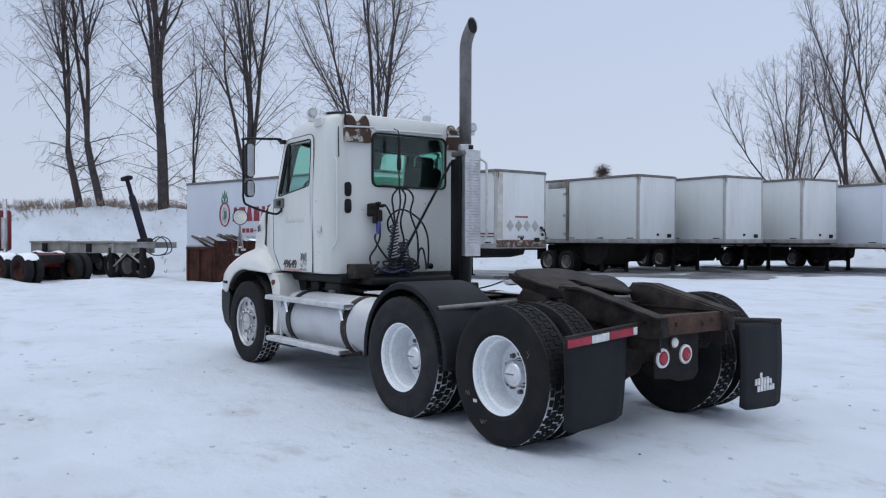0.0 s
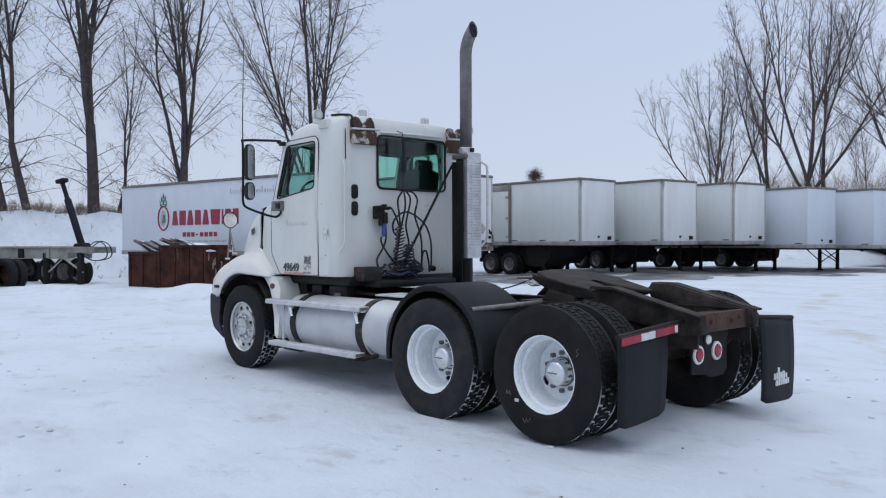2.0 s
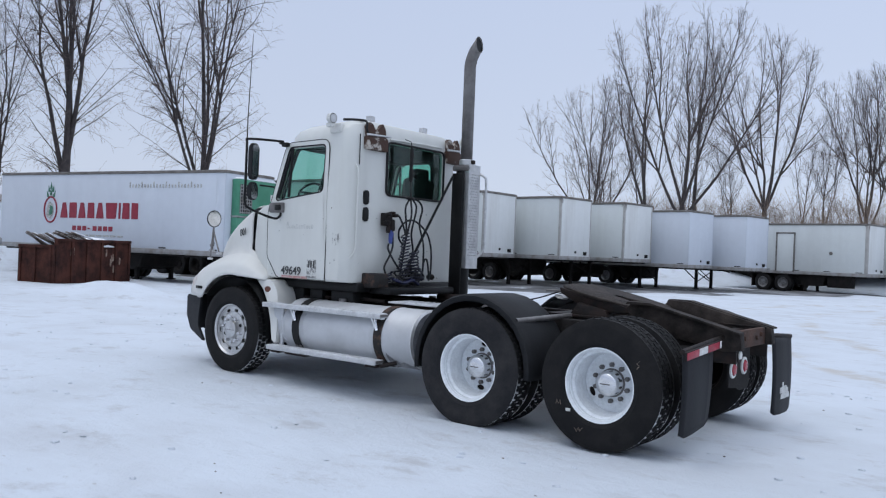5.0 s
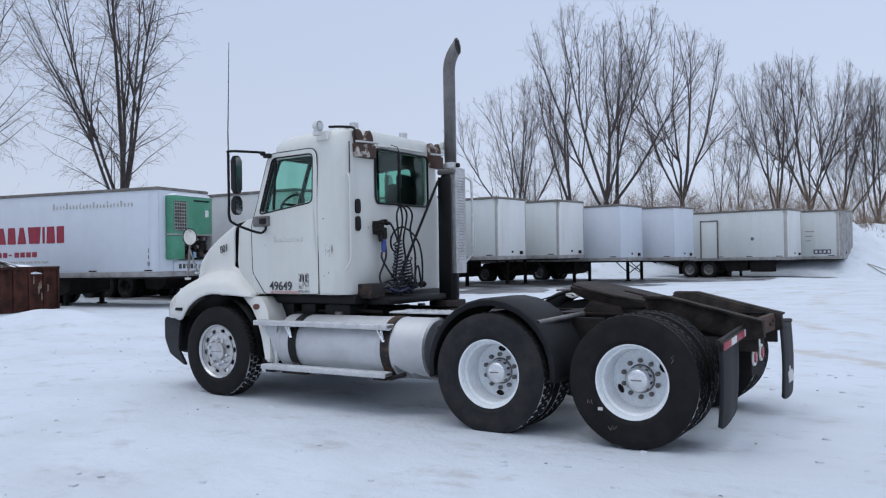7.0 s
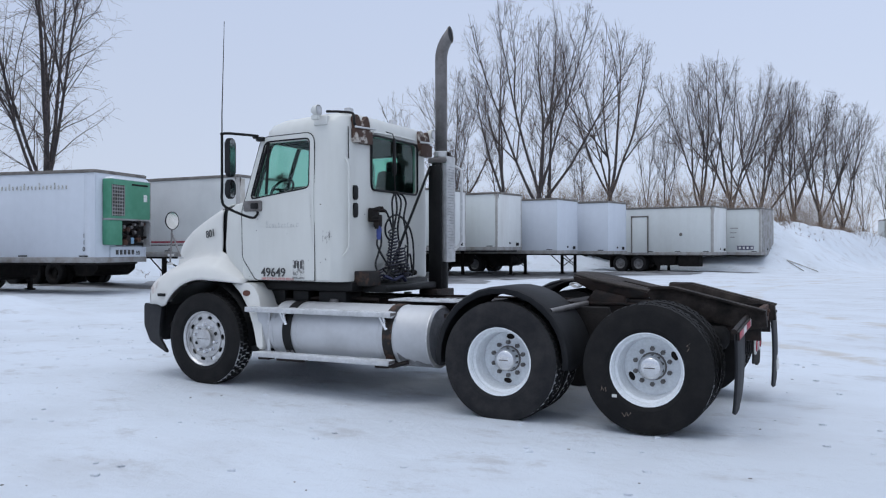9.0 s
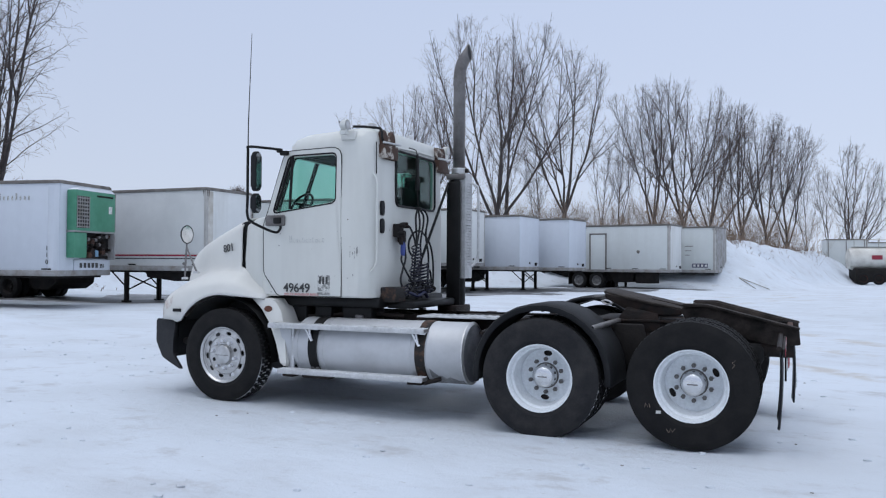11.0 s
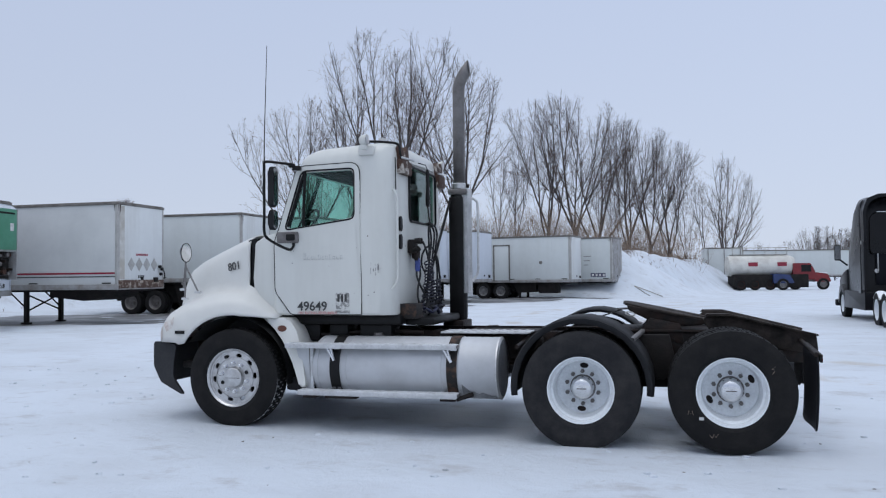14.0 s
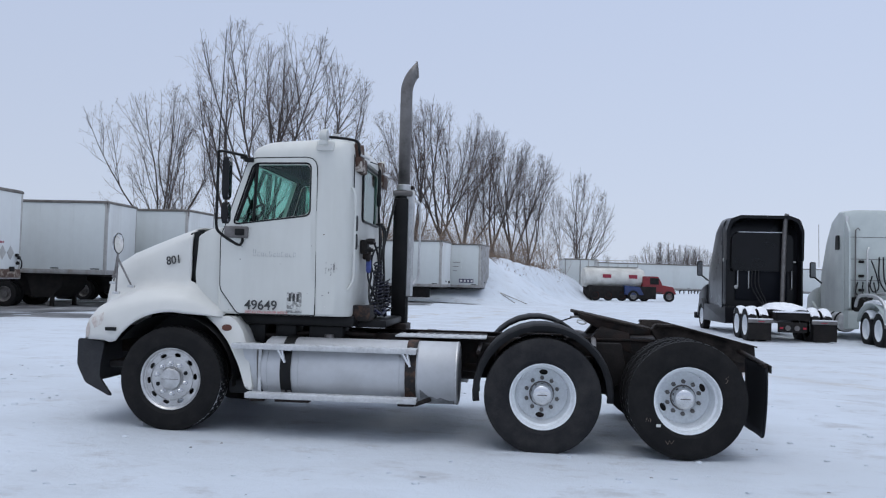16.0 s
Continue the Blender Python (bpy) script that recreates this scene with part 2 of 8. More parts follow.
M_DECAL = material("black decal", (0.03, 0.03, 0.03), (0.06, 0.06, 0.06), 20, 0.5, bump=0)
M_GREYDECAL = material("worn grey decal", (0.22, 0.22, 0.21), (0.60, 0.60, 0.57), 26, 0.6, bump=0, low=0.46, high=0.56)
M_GHOST = material("grey ghost of removed lettering", (0.40, 0.41, 0.40), (0.56, 0.565, 0.55), 40, 0.5, bump=0, low=0.40, high=0.62)
M_FADED = material("ghost of removed lettering", (0.50, 0.50, 0.47), (0.68, 0.675, 0.63), 30, 0.5, bump=0, low=0.42, high=0.55)
M_PINK = material("faded red decal", (0.55, 0.20, 0.19), (0.65, 0.45, 0.42), 30, 0.5, bump=0)
M_BLUE = material("blue coupling", (0.05, 0.08, 0.30), (0.03, 0.05, 0.2), 8, 0.45)
M_HOSE = material("black hose", (0.015, 0.015, 0.016), (0.03, 0.03, 0.03), 9, 0.5, bump=0.1, spec=0.22)
M_VAN = material("white trailer panel", (0.605, 0.635, 0.625), (0.545, 0.565, 0.55), 0.9, 0.42, bump=0.01, bscale=3, rnd=0.06, low=0.45, high=0.8, streak=(1.0, 1.0, 0.10))
M_VANBLUE = material("cool white trailer panel", (0.565, 0.603, 0.655), (0.52, 0.555, 0.61), 0.9, 0.42, bump=0.01, bscale=3, low=0.45, high=0.8, streak=(1.0, 1.0, 0.10))
M_NOSE = material("stained white trailer nose", (0.66, 0.675, 0.665), (0.54, 0.54, 0.515), 1.6, 0.5, bump=0.01, bscale=3, low=0.48, high=0.8, streak=(1.0, 1.0, 0.10))
M_POST = material("grey corner post", (0.36, 0.35, 0.33), (0.48, 0.47, 0.45), 2, 0.5, 0.3)
M_RAIL = material("dirty grey rail", (0.33, 0.33, 0.33), (0.22, 0.20, 0.18), 2.5, 0.55, 0.2)
M_TOPRAIL = material("dark weathered top rail", (0.20, 0.185, 0.17), (0.10, 0.09, 0.08), 3, 0.6, 0.2)
M_DARK = material("dark undercarriage", (0.011, 0.010, 0.0098), (0.022, 0.019, 0.0175), 3, 0.8, bump=0.4, spec=0.22)
M_RUSTYNOSE = material("rust-streaked white bumper rail", (0.075, 0.040, 0.026), (0.36, 0.31, 0.26), 5.5, 0.75, bump=0.3, low=0.50, high=0.64)
M_REEFER = material("faded green refrigeration cover", (0.05, 0.22, 0.13), (0.08, 0.28, 0.18), 1.5, 0.45, bump=0.05)
M_REDSIGN = material("red sign paint", (0.28, 0.018, 0.04), (0.22, 0.014, 0.032), 4, 0.5, bump=0)
M_GREENSIGN = material("green sign paint", (0.03, 0.13, 0.08), (0.05, 0.18, 0.12), 4, 0.5, bump=0)
M_BIN = material("rusted red-brown container steel", (0.020, 0.0085, 0.0075), (0.082, 0.030, 0.021), 2.2, 0.85, bump=0.6, bscale=20, low=0.34, high=0.62, spec=0.2)
M_PATCH = material("bare patch of faded paint", (0.30, 0.24, 0.19), (0.14, 0.06, 0.04), 6, 0.8)
M_BEAM = material("weathered galvanised beam", (0.36, 0.35, 0.315), (0.23, 0.22, 0.195), 2, 0.7, 0.1, 0.2)
M_ARM = material("dark blue-black hydraulic arm", (0.012, 0.011, 0.022), (0.026, 0.022, 0.034), 3, 0.65, spec=0.15)
M_REDTRUCK = material("red truck paint", (0.20, 0.014, 0.018), (0.15, 0.01, 0.014), 2, 0.35)
M_BLUETRUCK = material("blue truck paint", (0.02, 0.04, 0.13), (0.015, 0.03, 0.10), 2, 0.4)
M_TANKWHITE = material("dirty white tank", (0.66, 0.65, 0.60), (0.50, 0.48, 0.44), 1.2, 0.5)
M_BLACKTRUCK = material("black truck paint", (0.0035, 0.004, 0.0055), (0.006, 0.006, 0.008), 1.5, 0.28, bump=0.02, spec=0.25)
M_FAIRING = material("charcoal side fairing", (0.006, 0.006, 0.008), (0.004, 0.004, 0.006), 1.5, 0.35, bump=0.02, spec=0.22)
M_GREYTRUCK = material("pale grey-green truck paint", (0.50, 0.54, 0.52), (0.43, 0.47, 0.46), 1.4, 0.35, bump=0.03)
M_BARK = material("grey-brown bark", (0.046, 0.038, 0.038), (0.080, 0.066, 0.063), 3, 0.9, bump=0.9, bscale=14)
M_TWIG = material("brown twigs", (0.115, 0.088, 0.080), (0.165, 0.128, 0.118), 1.5, 0.9, bump=0)
M_GRIT = material("dark grit", (0.12, 0.115, 0.11), (0.26, 0.25, 0.24), 8, 0.9)
M_BRUSH = material("dry brush", (0.20, 0.145, 0.11), (0.28, 0.21, 0.16), 0.6, 0.95, bump=0)


# ---- mesh helpers ----
def part(name, bm, mat, parent=None, label="", angle=38):
    """Links a bmesh as one mesh object under a thing or part."""
    me = bpy.data.meshes.new(name)
    bmesh.ops.recalc_face_normals(bm, faces=bm.faces[:])
    bm.to_mesh(me)
    bm.free()
    for one in mat if isinstance(mat, (list, tuple)) else (mat,):
        me.materials.append(one)
    if angle:
        me.shade_smooth()
        me.set_sharp_from_angle(angle=radians(angle))
    return put(name, me, parent, label)


def put(name, me, parent=None, label="", m=None):
    ob = new(name, me)
    if parent:
        ob.parent = parent
    if m is not None:
        ob.matrix_basis = m
    return tagged(ob, label=label)


def raw(name, verts, faces, mat, parent=None, label="", smooth=True):
    me = bpy.data.meshes.new(name)
    me.from_pydata(verts, [], faces)
    me.materials.append(mat)
    if smooth:
        me.shade_smooth()
    return put(name, me, parent, label)


def thing(name, label, category, m=None, group="", kind=""):
    ob = new(name)
    ob.empty_display_size = 0.2
    if m is not None:
        ob.matrix_basis = m
    return tagged(ob, label, category, group, kind)


def add_box(bm, x0, x1, y0, y1, z0, z1, bev=0.0, turn=None, mi=0):
    c = Matrix.Translation(((x0 + x1) / 2, (y0 + y1) / 2, (z0 + z1) / 2))
    s = Matrix.Diagonal((abs(x1 - x0), abs(y1 - y0), abs(z1 - z0), 1))
    made = bmesh.ops.create_cube(bm, size=1.0, matrix=c @ (turn or Matrix()) @ s)["verts"]
    faces = {f for v in made for f in v.link_faces}
    for f in faces:
        f.material_index = mi
    if bev:
        edges = list({e for v in made for e in v.link_edges})
        bmesh.ops.bevel(bm, geom=edges, offset=bev, segments=2, profile=0.5, affect="EDGES", material=mi)
    return bm


def box(*a, **k):
    return add_box(bmesh.new(), *a, **k)


def ring_faces(bm, rings, closed=True, cap=True, loop=False):
    n = len(rings[0])
    rows = list(zip(rings, rings[1:])) + ([(rings[-1], rings[0])] if loop else [])
    for a, b in rows:
        for i in range(n if closed else n - 1):
            j = (i + 1) % n
            bm.faces.new((a[i], a[j], b[j], b[i]))
    if cap and not loop:
        bm.faces.new(rings[0][::-1])
        bm.faces.new(rings[-1])


def add_tube(bm, pts, r, seg=8, cap=True, loop=False):
    """A round tube through points; r may be a number or one radius a point."""
    pts = [Vector(p) for p in pts]
    rings, up = [], None
    for i, p in enumerate(pts):
        a, b = pts[i - 1] if i or loop else p, pts[(i + 1) % len(pts)] if i + 1 < len(pts) or loop else p
        t = (b - a).normalized()
        if up is None:
            up = Vector((0, 0, 1)) if abs(t.z) < 0.9 else Vector((1, 0, 0))
        u = (up - t * up.dot(t)).normalized()
        up, v = u, t.cross(u)
        rad = r[i] if isinstance(r, (list, tuple)) else r
        rings.append([bm.verts.new(p + rad * (math.cos(k) * u + math.sin(k) * v)) for k in (2 * math.pi * s / seg for s in range(seg))])
    ring_faces(bm, rings, True, cap, loop)
    return bm


def tube(*a, **k):
    return add_tube(bmesh.new(), *a, **k)


def smooth_path(pts, n=8):
    """Points of a smooth line through the given ones."""
    pts = [Vector(p) for p in pts]
    ext = [2 * pts[0] - pts[1]] + pts + [2 * pts[-1] - pts[-2]]
    out = []
    for i in range(1, len(ext) - 2):
        p0, p1, p2, p3 = ext[i - 1 : i + 3]
        for k in range(n):
            t = k / n
            out.append(0.5 * ((2 * p1) + (p2 - p0) * t + (2 * p0 - 5 * p1 + 4 * p2 - p3) * t * t + (3 * p1 - p0 - 3 * p2 + p3) * t**3))
    return out + [pts[-1]]


def add_lathe(bm, prof, seg=48, axis="y", centre=(0, 0, 0), mi=None, cap=False):
    """Turns a profile of (radius, along) round an axis. mi: a material index for each stretch of the profile."""
    c, rings = Vector(centre), []
    for r, h in prof:
        row = []
        for s in range(seg):
            k = 2 * math.pi * s / seg
            ca, sa = r * math.cos(k), r * math.sin(k)
            row.append(bm.verts.new(c + Vector({"y": (ca, h, sa), "x": (h, ca, sa), "z": (ca, sa, h)}[axis])))
        rings.append(row)
    for i, (a, b) in enumerate(zip(rings, rings[1:])):
        for s in range(seg):
            f = bm.faces.new((a[s], a[(s + 1) % seg], b[(s + 1) % seg], b[s]))
            f.material_index = mi[i] if mi else 0
    for row, (r, h) in ((rings[0], prof[0]), (rings[-1], prof[-1])):
        if cap and r > 1e-4:
            bm.faces.new(row)
    return bm


def lathe(*a, **k):
    return add_lathe(bmesh.new(), *a, **k)


def add_prism(bm, poly, axis, a, b, bev=0.0):
    """A flat outline pushed along an axis from a to b. Outline points: the two other axes in order."""
    def at(p, h):
        return Vector({"y": (p[0], h, p[1]), "x": (h, p[0], p[1]), "z": (p[0], p[1], h)}[axis])
    r1, r2 = [bm.verts.new(at(p, a)) for p in poly], [bm.verts.new(at(p, b)) for p in poly]
    ring_faces(bm, [r1, r2])
    if bev:
        edges = list({e for v in r1 + r2 for e in v.link_edges})
        bmesh.ops.bevel(bm, geom=edges, offset=bev, segments=2, profile=0.5, affect="EDGES")
    return bm


def prism(*a, **k):
    return add_prism(bmesh.new(), *a, **k)


def rounded(poly, r, n=5):
    """The outline with its corners rounded by r."""
    out, m = [], len(poly)
    for i in range(m):
        p, a, b = Vector(poly[i]), Vector(poly[i - 1]), Vector(poly[(i + 1) % m])
        d = min(r[i] if isinstance(r, (list, tuple)) else r, 0.45 * (a - p).length, 0.45 * (b - p).length)
        s, e = p + (a - p).normalized() * d, p + (b - p).normalized() * d
        for k in range(n + 1):
            t = k / n
            out.append(tuple((1 - t) ** 2 * s + 2 * t * (1 - t) * p + t * t * e))
    return out


def panel(poly, holes, axis, a, b):
    """A plate with openings, from a to b along the axis."""
    bm = bmesh.new()
    def at(p, h):
        return Vector({"y": (p[0], h, p[1]), "x": (h, p[0], p[1]), "z": (p[0], p[1], h)}[axis])
    edges = []
    for line in [poly] + holes:
        vs = [bm.verts.new(at(p, a)) for p in line]
        edges += [bm.edges.new((vs[i], vs[(i + 1) % len(vs)])) for i in range(len(vs))]
    faces = [g for g in bmesh.ops.triangle_fill(bm, edges=edges, use_beauty=True)["geom"] if isinstance(g, bmesh.types.BMFace)]
    made = bmesh.ops.extrude_face_region(bm, geom=faces)["geom"]
    bmesh.ops.translate(bm, verts=[g for g in made if isinstance(g, bmesh.types.BMVert)], vec=at((0, 0), b) - at((0, 0), a))
    return bm


def words(text, size, depth=0.002):
    """A mesh of lettering in its own x, y plane."""
    cu = bpy.data.curves.new("words", "FONT")
    cu.body, cu.size, cu.extrude, cu.offset = text, size, depth, size * 0.012
    tmp = bpy.data.objects.new("words", cu)
    scene.collection.objects.link(tmp)
    me = bpy.data.meshes.new_from_object(tmp.evaluated_get(bpy.context.evaluated_depsgraph_get()))
    bpy.data.objects.remove(tmp)
    bpy.data.curves.remove(cu)
    return me


def lettering(name, text, size, mat, m, parent, label=""):
    me = words(text, size)
    me.materials.clear()
    me.materials.append(mat)
    return put(name, me, parent, label, m)


def face_minus_y(x, y, z):
    """A pose whose x, y plane stands upright and faces -y."""
    return pose(x, y, z, 90, 0, 0)


# ---- ground ----
BANK = [(-70, -34), (-42, -4), (-36.5, 5), (-33.5, 13), (-33, 25), (-30, 42), (-22, 50), (-8, 53), (0.5, 51), (3.0, 57), (5.5, 64), (7.8, 72), (9.5, 79), (11.5, 86), (13, 92)]
BANK_TOP = [3.2, 3.2, 3.1, 3.1, 3.2, 3.2, 3.2, 3.2, 3.2, 3.1, 2.9, 2.6, 2.4, 2.2, 0.5]


def bank_height(x, y):
    best, h, side = 1e9, 0.0, -1.0
    for (ax, ay), (bx, by), ha, hb in zip(BANK, BANK[1:], BANK_TOP, BANK_TOP[1:]):
        dx, dy = bx - ax, by - ay
        t = min(1, max(0, ((x - ax) * dx + (y - ay) * dy) / (dx * dx + dy * dy)))
        d = math.hypot(x - ax - t * dx, y - ay - t * dy)
        if d < best:
            best, h, side = d, ha + (hb - ha) * t, dx * (y - ay) - dy * (x - ax)
    if side >= 0:
        return h
    k = max(0.0, 1 - best / (6.5 if y < 54 else 4.2))
    return h * k * k * (3 - 2 * k)


def mound(x, y, cx, cy, rx, ry, h):
    d = ((x - cx) / rx) ** 2 + ((y - cy) / ry) ** 2
    return h * math.exp(-1.6 * d)


def ground_height(x, y):
    z = bank_height(x, y) - 0.025 - 0.010 * min(5.0, max(-5.0, x - 1.8))
    far = min(1.0, max(0.0, (math.hypot(x - 2, y) - 7) / 10))
    z += far * 0.10 * noise.noise(Vector((x * 0.13, y * 0.13, 0.3)))
    z += 0.022 * noise.noise(Vector((x * 0.9, y * 1.1, 2.3))) + 0.012 * noise.noise(Vector((x * 2.1, y * 2.6, 7.3))) + 0.05 * far * noise.noise(Vector((x * 0.5, y * 0.5, 5)))
    z += min(1.0, max(0.0, z - 0.3)) * (0.32 * noise.noise(Vector((x * 0.35, y * 0.35, 9))) + 0.22 * noise.noise(Vector((x * 0.9, y * 0.9, 4))))
    z += mound(x, y, -11.5, 4.2, 2.6, 1.3, 0.42) + mound(x, y, -16.5, 2.0, 4.5, 1.2, 0.25) + mound(x, y, -20, -1, 6, 1.5, 0.25)
    z += mound(x, y, 0.5, 50.5, 1.6, 1.4, 1.2) + mound(x, y, -2.5, 50.0, 2.2, 1.4, 1.0)
    return z


def axis_steps(lo, hi, a, b, fine, mid):
    inner = list(np.arange(a, b + 1e-6, fine))
    left, right = list(np.arange(lo, a, mid)), list(np.arange(b + mid, hi, mid))
    out, step, v = [], mid, hi
    while v < 2600:
        out.append(v)
        step *= 1.45
        v += step
    back, step, v = [], mid, lo
    while v > -2600:
        step *= 1.45
        v -= step
        back.append(v)
    return back[::-1] + left + inner + right + out


gx, gy = axis_steps(-64, 60, -8, 13, 0.25, 1.0), axis_steps(-40, 110, -9, 6, 0.25, 1.0)
g_verts = [(x, y, ground_height(x, y)) for y in gy for x in gx]
g_faces = [(j * len(gx) + i, j * len(gx) + i + 1, (j + 1) * len(gx) + i + 1, (j + 1) * len(gx) + i) for j in range(len(gy) - 1) for i in range(len(gx) - 1)]
ground = raw("ground", g_verts, g_faces, M_GROUND)
tagged(ground, "snow-covered yard rising to a snowy bank", "ground", kind="structure")


def bare_strip(cx, cy, length, width, turn, seed):
    """Wet bare asphalt swept clear, with a ragged edge."""
    rng = random.Random(seed)
    n, c, s = 90, math.cos(radians(turn)), math.sin(radians(turn))
    rim, mid = [], []
    for k in range(n):
        a = 2 * math.pi * k / n
        q = 1 + 0.10 * noise.noise(Vector((3 * math.cos(a), 3 * math.sin(a), seed))) + rng.uniform(-0.02, 0.02)
        e = 0.55
        u = length / 2 * q * math.copysign(abs(math.cos(a)) ** e, math.cos(a))
        v = width / 2 * q * math.copysign(abs(math.sin(a)) ** e, math.sin(a))
        rim.append((cx + u * c - v * s, cy + u * s + v * c))
    verts, faces = [], []
    for f in (1.0, 0.9, 0.75, 0.6, 0.45, 0.3, 0.15):
        for x, y in rim:
            px, py = cx + (x - cx) * f, cy + (y - cy) * f
            verts.append((px, py, ground_height(px, py) + (0.012 if f < 1 else 0.002)))
    for r in range(6):
        for k in range(n):
            faces.append((r * n + k, r * n + (k + 1) % n, (r + 1) * n + (k + 1) % n, (r + 1) * n + k))
    faces.append(tuple(6 * n + k for k in range(n)))
    return tagged(raw("pavement", verts, faces, M_ASPHALT), "bare wet asphalt under the parked trailers", "pavement", kind="structure")


# ---- the white day-cab tractor ----
YC = 0.10            # its centre line
AXLES = (3.675, 5.0)
truck = thing("semi_tractor", "white day-cab semi tractor parked on packed snow", "semi truck")


def lug_nut_mesh():
    bm = lathe([(0.0, -0.040), (0.014, -0.040), (0.020, -0.035), (0.020, 0.0), (0.026, 0.0), (0.026, 0.008)], 6)
    me = bpy.data.meshes.new("lug_nut")
    bm.to_mesh(me)
    bm.free()
    me.materials.append(M_STACK)
    return me


LUG = lug_nut_mesh()
LUG_BRIGHT = LUG.copy()
LUG_BRIGHT.materials.clear()
LUG_BRIGHT.materials.append(M_CHROME)


def add_tread(bm, radius, half, rows, count):
    """Raised blocks in staggered rows round a tyre."""
    pitch = 2 * half / rows
    for r in range(rows):
        y0 = -half + r * pitch + 0.007
        y1 = y0 + pitch - 0.014
        for k in range(count):
            a0 = 2 * math.pi * (k + 0.5 * (r % 2)) / count
            a1 = a0 + 2 * math.pi / count * 0.72
            skew = 0.012 * (1 if r % 2 else -1)
            lo, hi = [], []
            for (a, y) in ((a0, y0), (a1, y0), (a1 + skew, y1), (a0 + skew, y1)):
                edge = 0.012 if abs(y) > half * 0.8 else 0.0
                for store, rad in ((lo, radius - 0.03), (hi, radius - edge)):
                    store.append(bm.verts.new((rad * math.cos(a), y, rad * math.sin(a))))
            bm.faces.new(hi)
            for i in range(4):
                j = (i + 1) % 4
                bm.faces.new((lo[i], lo[j], hi[j], hi[i]))


def tyre_mesh(radius=0.55, width=0.28, bead=0.292, tread=True):
    h = width / 2
    prof = [(bead, -h * 0.80), (bead + 0.018, -h * 0.93), (bead + 0.05, -h * 0.99), (bead + 0.053, -h * 1.005), (bead + 0.06, -h * 1.0), (bead + 0.11, -h * 1.02), (radius - 0.075, -h * 1.0),
            (radius - 0.06, -h * 1.0), (radius - 0.055, -h * 0.985), (radius - 0.035, -h * 0.955), (radius - 0.008, -h * 0.86)]
    if not tread:
        prof += [(radius, -h * 0.4)]
    prof = prof + [(r, -y) for r, y in prof[::-1]]
    mid = len(prof) // 2 - 1
    bm = lathe(prof, 64, mi=[1 if i == mid and tread else 0 for i in range(len(prof) - 1)])
    me = bpy.data.meshes.new("tyre")
    bmesh.ops.recalc_face_normals(bm, faces=bm.faces[:])
    bm.to_mesh(me)
    bm.free()
    me.materials.append(M_RUBBER)
    me.materials.append(M_TREAD)
    me.shade_smooth()
    me.set_sharp_from_angle(angle=radians(32))
    return me


def disc_with_holes(r_in, r_out, hole_r, hole_a, hole_b, count, y0, y1, slope, phase=0.0):
    """A dished disc round the y axis with oval openings."""
    circle = [(r_out * math.cos(k), r_out * math.sin(k)) for k in (2 * math.pi * s / 60 for s in range(60))]
    holes = [[(r_in * math.cos(k), r_in * math.sin(k)) for k in (2 * math.pi * s / 36 for s in range(36))]]
    for c in range(count):
        a = 2 * math.pi * c / count + phase
        ring = []
        for s in range(14):
            k = 2 * math.pi * s / 14
            u, v = hole_r + hole_b * math.sin(k), hole_a * math.cos(k)
            ring.append((u * math.cos(a) - v * math.sin(a), u * math.sin(a) + v * math.cos(a)))
        holes.append(ring)
    bm = panel(circle, holes, "y", y0, y1)
    for v in bm.verts:
        v.co.y += slope * (math.hypot(v.co.x, v.co.z) - r_in)
    return bm


def finish(bm, name, mats, angle=35):
    me = bpy.data.meshes.new(name)
    bmesh.ops.recalc_face_normals(bm, faces=bm.faces[:])
    bm.to_mesh(me)
    bm.free()
    for one in mats:
        me.materials.append(one)
    me.shade_smooth()
    me.set_sharp_from_angle(angle=radians(angle))
    return me


TYRE = tyre_mesh()
tread_bm = bmesh.new()
add_tread(tread_bm, 0.55, 0.130, 4, 46)
TREAD = finish(tread_bm, "tread", [M_RUBBER], 20)


M_DUSTYRUBBER = material("salt-greyed tyre rubber", (0.022, 0.022, 0.024), (0.038, 0.037, 0.037), 4, 0.85, bump=0.2, bscale=60, spec=0.12)
TYRE_DUSTY = TYRE.copy()
for slot in range(len(TYRE_DUSTY.materials)):
    if TYRE_DUSTY.materials[slot] == M_RUBBER:
        TYRE_DUSTY.materials[slot] = M_DUSTYRUBBER


def tyre_on(wheel, spin):
    put("tyre", TYRE if spin else TYRE_DUSTY, wheel)
    tagged(put("tread", TREAD, wheel, "worn tread blocks", pose(0, 0, 0, 0, spin, 0)), kind="stuff")


TYRE_FAR = tyre_mesh(0.51, 0.26, 0.292, False)


def drive_rim_mesh(phase):
    """White steel wheel: flange, deep barrel, dished disc with two openings. The outside faces -y."""
    bm = lathe([(0.288, -0.105), (0.300, -0.128), (0.312, -0.130), (0.314, -0.120), (0.304, -0.105), (0.285, -0.085), (0.283, -0.06), (0.264, -0.045), (0.245, 0.09), (0.247, 0.13), (0.285, 0.14), (0.290, 0.0), (0.288, -0.105)], 64)
    add = disc_with_holes(0.100, 0.246, 0.205, 0.042, 0.026, 2, 0.115, 0.127, 0.04, phase)
    tmp = bpy.data.meshes.new("tmp")
    add.to_mesh(tmp)
    add.free()
    bm.from_mesh(tmp)
    bpy.data.meshes.remove(tmp)
    return finish(bm, "rim", [M_RIM])


